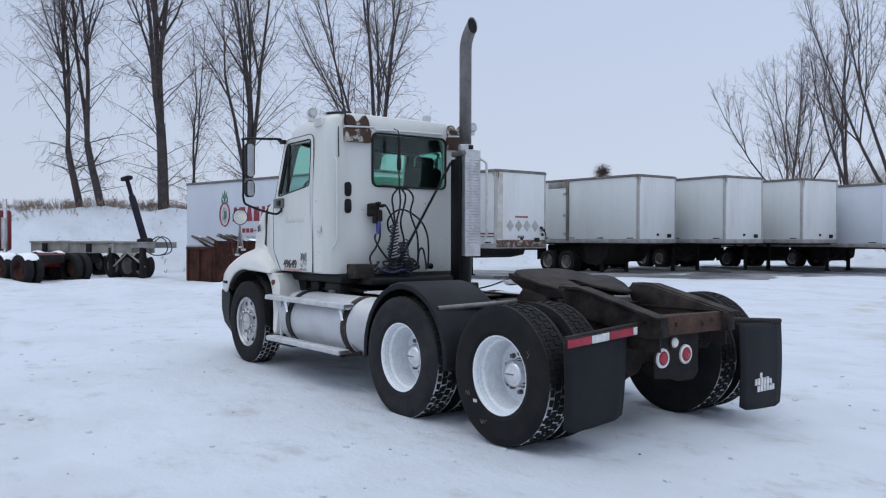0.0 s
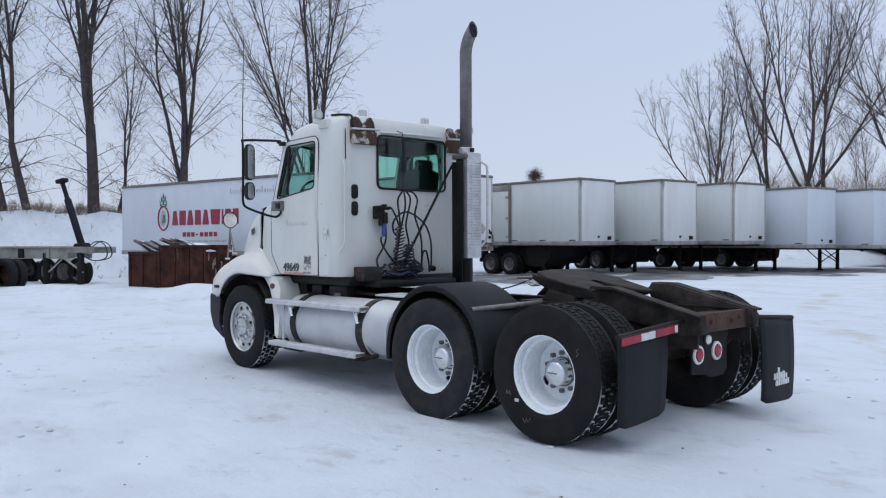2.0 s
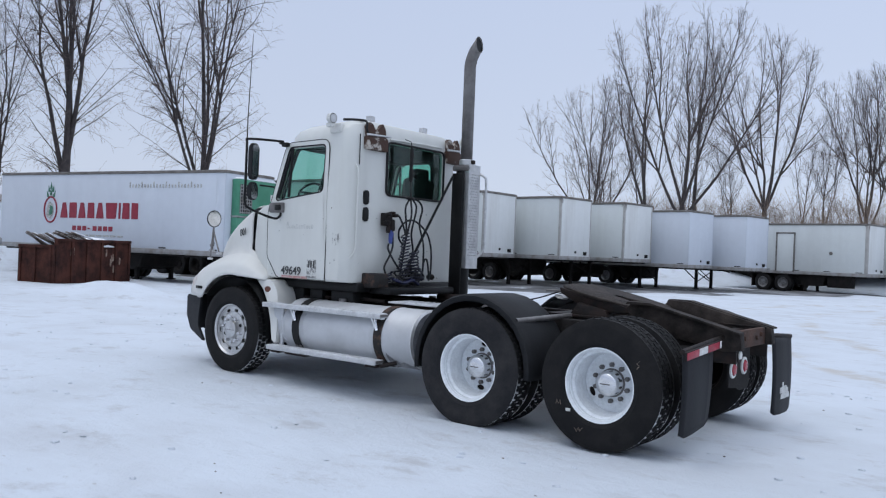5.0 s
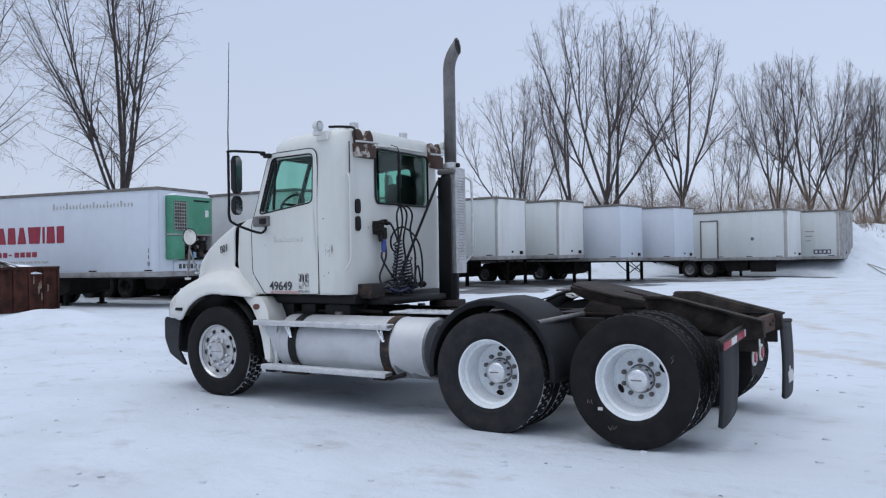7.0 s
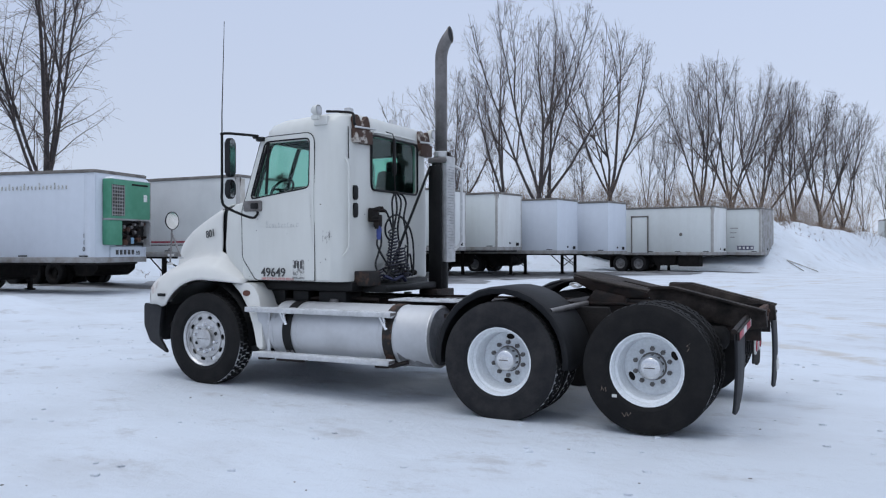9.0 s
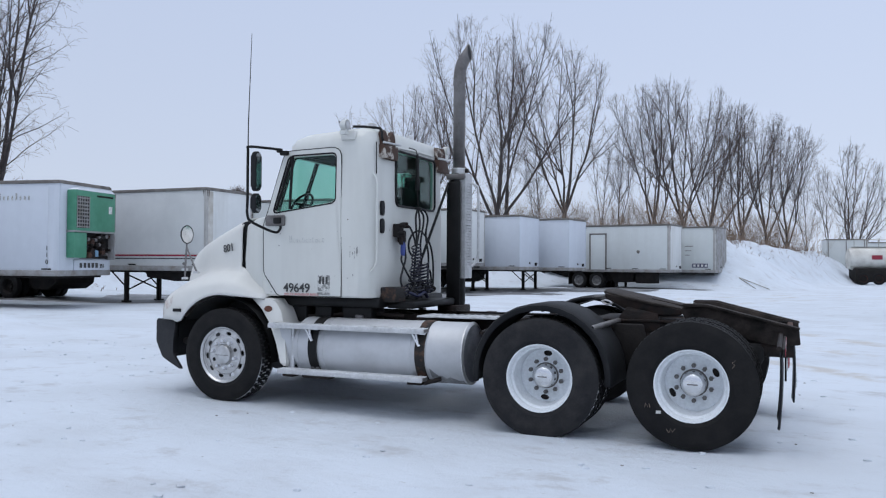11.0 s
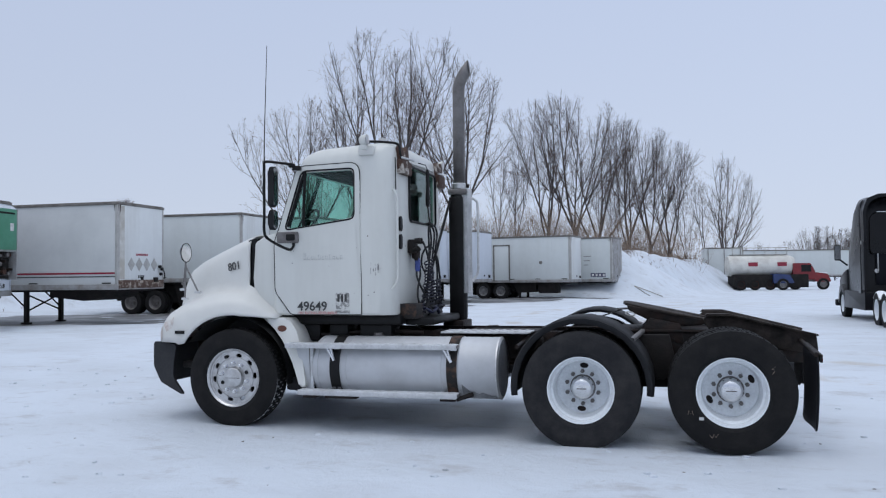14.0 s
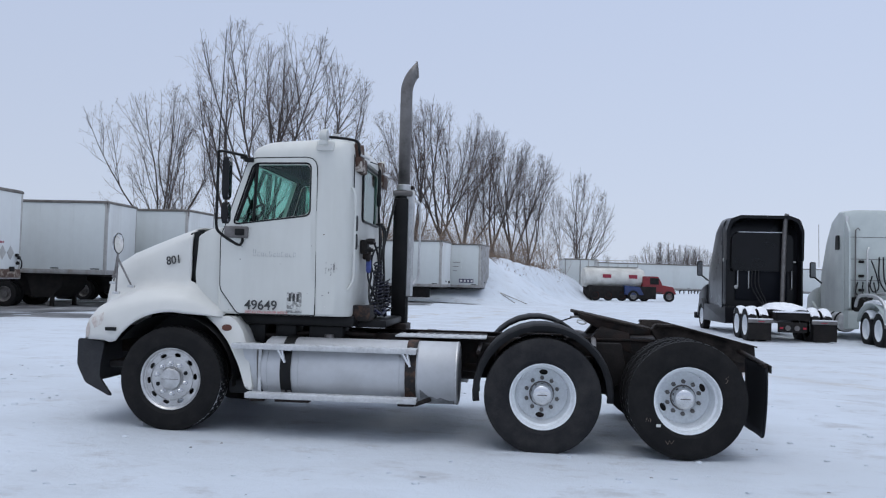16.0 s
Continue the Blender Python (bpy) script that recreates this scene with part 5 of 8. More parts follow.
    part("step_foot", add_tube(add_box(bmesh.new(), 2.30, 2.46, YC + side * 1.26, YC + side * 1.12, 0.325, 0.362, 0.008), [(2.46, YC + side * 1.2, 0.34), (2.60, YC + side * 1.1, 0.38)], 0.022, 8), M_CHASSIS, truck, "dark step foot bracket")
    for fx in (0.86, 1.10):
        part("step_foot", box(fx, fx + 0.14 + 0.2 * (fx > 1), YC + side * 1.16, YC + side * 1.28, 0.325, 0.365, 0.01), M_CHASSIS, truck)

# rear end: cross plate, lights, mud flaps
part("rear_plate", box(5.74, 5.79, YC - 0.40, YC + 0.40, 0.80, 0.955, 0.008), M_RUST, truck, "rusty rear cross plate")
for by, bz in ((-0.12, 0.885), (0.22, 0.875), (0.34, 0.90)):
    part("bolt", lathe([(0.0, 5.815), (0.018, 5.812), (0.022, 5.788)], 6, "x", (0, by, bz)), M_RUST, truck)
tail = part("light_panel", prism(rounded([(-0.315, 0.795), (-0.315, 0.47), (-0.10, 0.45), (-0.02, 0.42), (0.18, 0.42), (0.24, 0.47), (0.24, 0.795)], 0.02), "x", 5.720, 5.735), M_DARK, truck, "black tail light panel")
for ly, lz, lr, mat, lab in ((-0.225, 0.622, 0.056, M_REDLENS, "round red tail lamp"), (0.065, 0.632, 0.056, M_REDLENS, "round red tail lamp"), (-0.085, 0.735, 0.042, M_WHITELENS, "round white reversing lamp")):
    lens = part("tail_lamp", lathe([(0.0, 5.765), (lr * 0.8, 5.760), (lr, 5.745), (lr, 5.730)], 24, "x", (0, ly, lz)), mat, tail, lab)
    part("ring", lathe([(lr, 5.750), (lr + 0.02, 5.748), (lr + 0.022, 5.735), (lr, 5.732)], 24, "x", (0, ly, lz)), M_REFWHITE if mat is M_REDLENS else M_CHASSIS, lens)


def mud_flap(x0, y0, y1, z0, z1, lean, bend, tilt, name_label):
    """A hanging rubber flap; its upper edge falls by tilt from y0 to y1."""
    fb = bmesh.new()
    cols = []
    for i in range(9):
        s = i / 8
        row = []
        for j in range(11):
            q = j / 10
            y = y0 + (y1 - y0) * (0.5 + (s - 0.5) * (1 - 0.06 * q))
            corner = 0.03 * (max(0, abs(2 * s - 1) - 0.85) / 0.15) ** 2 * (max(0, q - 0.9) / 0.1)
            row.append(fb.verts.new((x0 + lean * q + bend * math.sin(math.pi * q) + 0.012 * math.sin(5 * s), y, z1 - tilt * s - (z1 - z0) * q + corner)))
        cols.append(row)
    ring_faces(fb, cols, closed=False, cap=False)
    ob = part("mud_flap", fb, M_FLAP, truck, name_label, angle=60)
    mo = ob.modifiers.new("thick", "SOLIDIFY")
    mo.thickness = 0.012
    return ob


M_FLAP = material("scuffed flap rubber", (0.008, 0.0085, 0.011), (0.015, 0.0155, 0.019), 3, 0.6, bump=0.1, bscale=25, spec=0.22, low=0.4, high=0.75)
flap_l = mud_flap(5.705, -1.275, -0.60, 0.165, 0.82, -0.02, 0.012, -0.03, "black rubber mud flap with a reflective bar")
BAR_RISE = 0.065


def bar_piece(ya, yb, x0, x1, z0, z1):
    """A length of the slanting bar above the flap."""
    bm = box(x0, x1, ya, yb, z0, z1, 0.0015)
    for v in bm.verts:
        v.co.z += BAR_RISE * (v.co.y + 0.9)
    return bm


part("flap_bar", bar_piece(-1.285, -0.52, 5.715, 5.735, 0.80, 0.868), M_CHASSIS, truck, "slanting steel flap bar")
for ya, yb, mat in ((-1.275, -1.03, M_REFRED), (-1.025, -0.84, M_REFWHITE), (-0.83, -0.57, M_REFRED), (-0.57, -0.525, M_REFWHITE)):
    part("reflector", bar_piece(ya, yb, 5.734, 5.738, 0.805, 0.862), mat, flap_l, "reflective tape segment")
part("flap_arm", tube([(5.69, -0.34, 0.90), (5.69, -0.62, 0.885), (5.69, -1.26, 0.84)], 0.022, 10), M_CHASSIS, truck)
flap_r = mud_flap(5.79, 0.73, 1.41, 0.10, 0.845, 0.005, 0.015, 0.035, "black rubber mud flap with a worn white sticker")
part("flap_arm", tube([(5.73, 0.54, 0.88), (5.76, 0.75, 0.865), (5.77, 1.40, 0.82)], 0.022, 10), M_CHASSIS, truck)
rng = random.Random(5)
for (sy, sz, w, h) in ((1.06, 0.375, 0.05, 0.04), (0.985, 0.32, 0.27, 0.05), (1.025, 0.262, 0.27, 0.05)):
    n = max(1, int(w / 0.045))
    for k in range(n):
        yy = sy + w * (k + 0.5) / n - 0.06
        part("sticker_mark", box(5.806, 5.824, yy - 0.015, yy + 0.015, sz - h / 2, sz + h / 2 + rng.uniform(-0.012, 0.012)), M_REFWHITE, flap_r, angle=0)

# writing and worn marks on the cab
yd = YC - 1.00 - 0.0125
lettering("unit_number", "49649", 0.135, M_DECAL, face_minus_y(0.685, yd, 1.20), cab, "black unit number on the door")
lettering("door_notice", "FIRE EXTINGUISHER INSIDE", 0.036, M_PINK, face_minus_y(0.695, yd, 1.163), cab, "small faded red notice")
lettering("hood_number", "801", 0.12, M_DECAL, pose(-0.165, YC - 0.948, 1.625, 90, -9, -13), truck, "black unit number on the hood")
badge = part("door_badge", panel(rounded([(1.12, 1.215), (1.27, 1.215), (1.27, 1.385), (1.12, 1.385)], 0.02), [], "y", yd, yd + 0.003), M_GREYDECAL, cab, "worn grey emblem on the door", angle=0)
for bx in (1.15, 1.19, 1.23):
    part("badge_bar", box(bx - 0.012, bx + 0.012, yd - 0.002, yd, 1.29, 1.37), M_DECAL, badge, angle=0)
part("badge_bar", box(1.115, 1.275, yd - 0.002, yd, 1.175, 1.20), M_GREYDECAL, badge, angle=0)
rng = random.Random(9)
for k in range(11):
    xx, hh = 0.76 + 0.041 * k, rng.uniform(0.028, 0.05) if k else 0.075
    ghost = add_box(bmesh.new(), xx, xx + 0.006, yd - 0.001, yd + 0.001, 1.735, 1.735 + hh)
    add_box(ghost, xx, xx + 0.026, yd - 0.001, yd + 0.001, 1.735, 1.741)
    if k % 2 == 0:
        add_box(ghost, xx + 0.02, xx + 0.026, yd - 0.001, yd + 0.001, 1.735, 1.735 + hh)
    if k % 3:
        add_box(ghost, xx, xx + 0.026, yd - 0.001, yd + 0.001, 1.732 + hh, 1.738 + hh)
    part("ghost_letter", ghost, M_GHOST, cab, angle=0)
for k in range(5):
    xx = 1.50 + 0.026 * k
    part("ghost_letter", box(xx, xx + rng.uniform(0.01, 0.02), YC - 1.0015, YC - 0.999, 1.60 + rng.uniform(-0.05, 0.02), 1.66 + rng.uniform(-0.03, 0.06)), M_GREYDECAL, cab, angle=0)
M_PEEL = material("bare primer under peeled paint", (0.52, 0.45, 0.41), (0.62, 0.60, 0.57), 14, 0.7, bump=0.2, low=0.45, high=0.6)
peel_rng = random.Random(17)
for xa, xb, za, zb in ((-0.87, -0.70, 0.98, 1.20), (-0.95, -0.86, 0.88, 1.02)):
    peel, rows = bmesh.new(), []
    for q in range(11):
        x, f = xa + (xb - xa) * q / 10, math.sin(math.pi * (0.08 + 0.84 * q / 10))
        sec = hood_section(x)[4:]
        z_lo, z_hi = za + (zb - za) * (0.5 - 0.5 * f) + peel_rng.uniform(-0.012, 0.012), zb - (zb - za) * (0.5 - 0.5 * f) + peel_rng.uniform(-0.02, 0.015)
        rows.append([peel.verts.new((x, YC - float(np.interp(-(z_lo + (z_hi - z_lo) * w / 4), [-p[1] for p in sec], [p[0] for p in sec])) - 0.011, z_lo + (z_hi - z_lo) * w / 4)) for w in range(5)])
    ring_faces(peel, rows, closed=False, cap=False)
    part("peeled_patch", peel, M_PEEL, hood_ob, "pinkish patch of peeled paint", angle=60)

# air lines at the cab's back
M_NAVYHOSE = material("dark navy rubber", (0.008, 0.009, 0.022), (0.016, 0.017, 0.03), 10, 0.42)
valve = part("valve_block", add_box(add_box(bmesh.new(), 1.75, 1.83, -0.40, -0.27, 1.80, 1.95, 0.015), 1.76, 1.85, -0.31, -0.24, 1.74, 1.88, 0.02), M_CHASSIS, truck, "brake valve block on the rear wall")
part("blue_coupling", lathe([(0.0, 1.60), (0.022, 1.60), (0.03, 1.63), (0.03, 1.72), (0.015, 1.76)], 16, "z", (1.83, -0.29, 0)), M_BLUE, valve, "blue coupling")
part("lower_coupling", lathe([(0.0, 1.72), (0.02, 1.72), (0.026, 1.75), (0.02, 1.80)], 16, "z", (1.83, -0.345, 0)), M_CHASSIS, valve)
for vy, vz, vr in ((-0.38, 1.93, 0.022), (-0.31, 1.95, 0.018), (-0.39, 1.84, 0.02), (-0.26, 1.92, 0.016)):
    part("fitting", lathe([(0.0, 1.90), (vr, 1.89), (vr * 1.1, 1.84), (vr * 0.7, 1.80)], 10, "x", (0, vy, vz)), M_CHASSIS, valve)
hang = part("hose_hanger", lathe([(0.0, 2.33), (0.018, 2.335), (0.026, 2.36), (0.026, 2.46), (0.020, 2.48), (0.020, 2.72), (0.012, 2.75), (0.0, 2.755)], 14, "z", (1.88, -0.04, 0)), M_BLACK, truck, "hanging black hose tension sleeve")
part("hanger_cord", tube([(1.88, -0.04, 2.34), (1.90, -0.05, 2.14)], 0.008, 6), M_BLACK, hang)
part("hose_clamp", add_tube(bmesh.new(), [(1.90 + 0.03 * math.cos(k), -0.06 + 0.05 * math.sin(k), 2.135) for k in (2 * math.pi * q / 14 for q in range(14))], 0.013, 6, loop=True), M_BLACK, hang, "ring gathering the hoses")
part("hanger_hook", tube([(1.77, -0.04, 2.83), (1.86, -0.04, 2.80), (1.88, -0.04, 2.74)], 0.006, 5), M_BLACK, truck)
lines = [[(1.83, -0.33, 1.60), (1.84, -0.34, 1.53), (1.88, -0.27, 1.39), (1.92, -0.17, 1.26), (1.92, -0.12, 1.17)],
         [(1.84, -0.29, 1.76), (1.86, -0.29, 1.58), (1.85, -0.33, 1.46), (1.87, -0.43, 1.34), (1.89, -0.42, 1.24)],
         [(1.84, -0.27, 1.93), (1.87, -0.22, 1.925), (1.90, -0.17, 1.82), (1.91, -0.13, 1.71)],
         [(1.90, -0.07, 2.13), (1.92, -0.16, 2.02), (1.92, -0.14, 1.85), (1.91, -0.12, 1.70), (1.90, -0.15, 1.45), (1.90, -0.20, 1.18)],
         [(1.90, -0.02, 2.13), (1.93, 0.06, 2.11), (1.94, 0.12, 2.02), (1.93, 0.09, 1.84), (1.92, 0.19, 1.60), (1.90, 0.22, 1.34), (1.90, 0.20, 1.19)],
         [(1.90, -0.05, 2.13), (1.92, -0.05, 1.95), (1.91, -0.09, 1.76), (1.91, -0.14, 1.60)],
         [(1.91, -0.03, 2.13), (1.94, 0.01, 2.02), (1.93, -0.05, 1.74), (1.92, 0.0, 1.54), (1.91, -0.01, 1.43), (1.90, -0.08, 1.18)],
         [(1.86, -0.12, 1.60), (1.84, -0.16, 1.66), (1.84, -0.165, 1.76), (1.86, -0.10, 1.85), (1.89, 0.0, 1.885), (1.90, 0.15, 1.83), (1.90, 0.29, 1.72), (1.90, 0.365, 1.54), (1.90, 0.37, 1.29), (1.88, 0.36, 1.18)],
         [(1.90, 0.21, 1.20), (1.90, 0.235, 1.40), (1.90, 0.29, 1.425), (1.90, 0.33, 1.28), (1.90, 0.34, 1.18)]]
for pts in lines:
    part("air_hose", tube(smooth_path(pts, 7), 0.0115, 7), M_HOSE, truck, "black looping air hose")
for y0, y1, za, zb, n, ra, rb, x, ph in ((-0.14, -0.12, 1.72, 1.18, 15, 0.042, 0.075, 1.91, 0.3), (-0.06, 0.04, 1.52, 1.17, 10, 0.05, 0.07, 1.97, 1.9), (-0.40, -0.37, 1.27, 1.17, 3, 0.045, 0.06, 1.89, 0.9)):
    coil = []
    for k in range(n * 14):
        a, f = 2 * math.pi * k / 14, k / (n * 14)
        r = (ra + (rb - ra) * f) * (1 + 0.16 * math.sin(a / 3.3 + ph) + 0.10 * math.sin(a / 1.7))
        coil.append((x + r * math.cos(a) * 0.9, y0 + (y1 - y0) * f + 0.018 * math.sin(7 * f + ph) + r * math.sin(a), za + (zb - za) * f + 0.018 * math.sin(a + ph)))
    part("coiled_line", tube(coil, 0.0085, 6), M_NAVYHOSE, truck, "loosely coiled navy air line")
tangle = random.Random(41)
for k in range(9):
    y0 = tangle.uniform(-0.32, 0.2)
    pts = [(1.90 + tangle.uniform(-0.05, 0.08), y0 + tangle.uniform(-0.16, 0.16), 1.14 + 0.05 * q + tangle.uniform(-0.03, 0.05)) for q in range(4)]
    part("air_hose", tube(smooth_path(pts + [(1.93, y0 - 0.1, 1.16)], 6), 0.011, 6), M_HOSE, truck, "tangled black air hose")
M_NAVY = material("navy line", (0.008, 0.011, 0.05), (0.015, 0.018, 0.05), 8, 0.45)
part("blue_line", tube(smooth_path([(1.92, -0.34, 1.20), (1.97, -0.2, 1.16), (1.98, -0.06, 1.19), (1.97, 0.06, 1.14)], 6), 0.02, 7), M_NAVY, truck, "dark blue electrical line")
for vy, vz in ((0.12, 1.25), (0.22, 1.22), (0.42, 1.22)):
    part("fitting", lathe([(0.0, -0.05), (0.03, -0.04), (0.035, 0.03), (0.02, 0.05)], 12, "x", (1.86, vy, vz)), M_CHASSIS, truck)
part("rear_cross_shelf", box(1.76, 2.08, -0.55, 0.62, 1.03, 1.11, 0.02), M_BLACK, truck)

# crayon marks on the rear drive tyre, and grime lumps on the frame
M_CRAYON = material("faded crayon", (0.22, 0.175, 0.14), (0.05, 0.045, 0.04), 30, 0.9, bump=0, low=0.45, high=0.6)
mark_y = YC - 1.235 - 0.1445
for mx0, mz0, run in ((-0.38, -0.21, ((0, 0), (0.01, 0.05), (0.03, 0.01), (0.05, 0.05), (0.06, 0.0))), (-0.20, -0.41, ((0, 0.04), (0.03, 0.0), (0.05, 0.05), (0.07, 0.01), (0.10, 0.05))), (0.33, 0.16, ((0, 0), (0.03, 0.04), (0.0, 0.06), (0.035, 0.09)))):
    part("crayon_mark", tube([(AXLES[1] + mx0 + 0.75 * p, mark_y + 0.001, 0.505 + mz0 + 0.75 * q) for p, q in run], 0.003, 5), M_CRAYON, truck, "faded crayon scribble on the tyre")
part("paper_label", box(AXLES[1] - 0.285, AXLES[1] - 0.245, mark_y - 0.002, mark_y + 0.004, 0.25, 0.275), M_REFWHITE, truck, "small white tyre label", angle=0)

# paint chips, rust spots and rivets on the cab
chip_rng = random.Random(23)


def chip(x, y, z, w, h, axis, mat, parent):
    """A small ragged flake, a hair proud of the panel."""
    n = 9
    pts = [(w * chip_rng.uniform(0.5, 1.0) * math.cos(k), h * chip_rng.uniform(0.5, 1.0) * math.sin(k)) for k in (2 * math.pi * q / n for q in range(n))]
    if axis == "y":
        bm = prism([(x + p, z + q) for p, q in pts], "y", y, y + 0.002)
    else:
        bm = prism([(y + p, z + q) for p, q in pts], "x", x, x + 0.002)
    part("paint_chip", bm, mat, parent, "rusty paint chip", angle=0)


for k in range(7):
    chip(chip_rng.uniform(1.46, 1.56), YC - 1.002, chip_rng.uniform(1.18, 2.0), chip_rng.uniform(0.004, 0.012), chip_rng.uniform(0.004, 0.014), "y", chip_rng.choice([M_RUST, M_GREYDECAL, M_FADED]), cab)
for k in range(14):
    chip(chip_rng.uniform(0.5, 1.37), yd - 0.0005, chip_rng.choice([chip_rng.uniform(1.19, 1.3), chip_rng.uniform(1.3, 1.9)]), chip_rng.uniform(0.003, 0.010), chip_rng.uniform(0.003, 0.010), "y", chip_rng.choice([M_FADED, M_FADED, M_GREYDECAL]), cab)
for k in range(26):
    chip(1.7455, chip_rng.uniform(-0.70, 0.85), chip_rng.choice([1.17 + 0.05 * chip_rng.random(), chip_rng.uniform(1.25, 2.1)]), chip_rng.uniform(0.004, 0.014), chip_rng.uniform(0.004, 0.011), "x", chip_rng.choice([M_RUST, M_GREYDECAL, M_FADED]), cab)
RIVET = finish(lathe([(0.0, 0.005), (0.005, 0.0042), (0.008, 0.0)], 8, "x"), "rivet", [M_CAB])
for k in range(9):
    put("rivet", RIVET, cab, "", pose(1.7455, -0.72, 1.24 + 0.13 * k))
    put("rivet", RIVET, cab, "", pose(1.7455, 0.90, 1.24 + 0.13 * k))
for k in range(8):
    put("rivet", RIVET, cab, "", pose(1.7455, -0.64 + 0.2 * k, 1.215))


# ---- parked trailers ----
M_DUSTYRIM = material("road-dusted wheel paint", (0.22, 0.22, 0.225), (0.12, 0.115, 0.11), 9, 0.7)
FAR_RIM = finish(lathe([(0.285, -0.10), (0.305, -0.125), (0.312, -0.12), (0.28, -0.08), (0.262, 0.0), (0.20, 0.02), (0.11, 0.02), (0.10, -0.03), (0.0, -0.035)], 28), "rim", [M_DUSTYRIM])
FAR_RIM_SNOWY = finish(lathe([(0.285, -0.10), (0.305, -0.125), (0.312, -0.12), (0.28, -0.08), (0.262, -0.03), (0.20, -0.02), (0.11, -0.03), (0.0, -0.05)], 28), "rim", [M_RIM])
FAR_RIM_RUST = finish(lathe([(0.285, -0.10), (0.305, -0.125), (0.312, -0.12), (0.28, -0.08), (0.262, 0.0), (0.20, 0.02), (0.11, 0.02), (0.10, -0.03), (0.0, -0.035)], 28), "rim", [M_BIN])
FAR_RIM_BLACK = finish(lathe([(0.285, -0.10), (0.305, -0.125), (0.312, -0.12), (0.28, -0.08), (0.262, 0.0), (0.20, 0.02), (0.11, 0.02), (0.10, -0.03), (0.0, -0.035)], 28), "rim", [M_DARK])
FAR_RIM_DARK = finish(lathe([(0.285, -0.10), (0.305, -0.125), (0.312, -0.12), (0.28, -0.08), (0.262, 0.0), (0.20, 0.02), (0.11, 0.02), (0.10, -0.03), (0.0, -0.035)], 28), "rim", [M_STACK])


def far_wheel(parent, x, y, outward, rim=FAR_RIM, z=0.505):
    w = put("wheel", rim, parent, "", pose(x, y, z, 0, 0, 0 if outward < 0 else 180))
    put("tyre", TYRE_FAR, w)
    return w


def snow_cap(parent, x, y, z, r, half, axis="y"):
    """Snow lying along the top of a tyre."""
    bm, rows = bmesh.new(), []
    for k in range(9):
        t = radians(90 + 13 * (k - 4))
        th = 0.05 * math.cos((k - 4) / 4.3 * math.pi / 2)
        row = []
        for o, q in ((-half, 0.0), (-half * 0.7, th), (0.0, th * 1.3), (half * 0.7, th), (half, 0.0)):
            u, w = (r - 0.01 + q) * math.cos(t), (r - 0.01 + q) * math.sin(t)
            row.append(bm.verts.new((x + u, y + o, z + w) if axis == "y" else (x + o, y + u, z + w)))
        rows.append(row)
    ring_faces(bm, rows, closed=False, cap=False)
    return part("tyre_snow", bm, M_SNOW, parent, "snow lying on the tyre", angle=80)


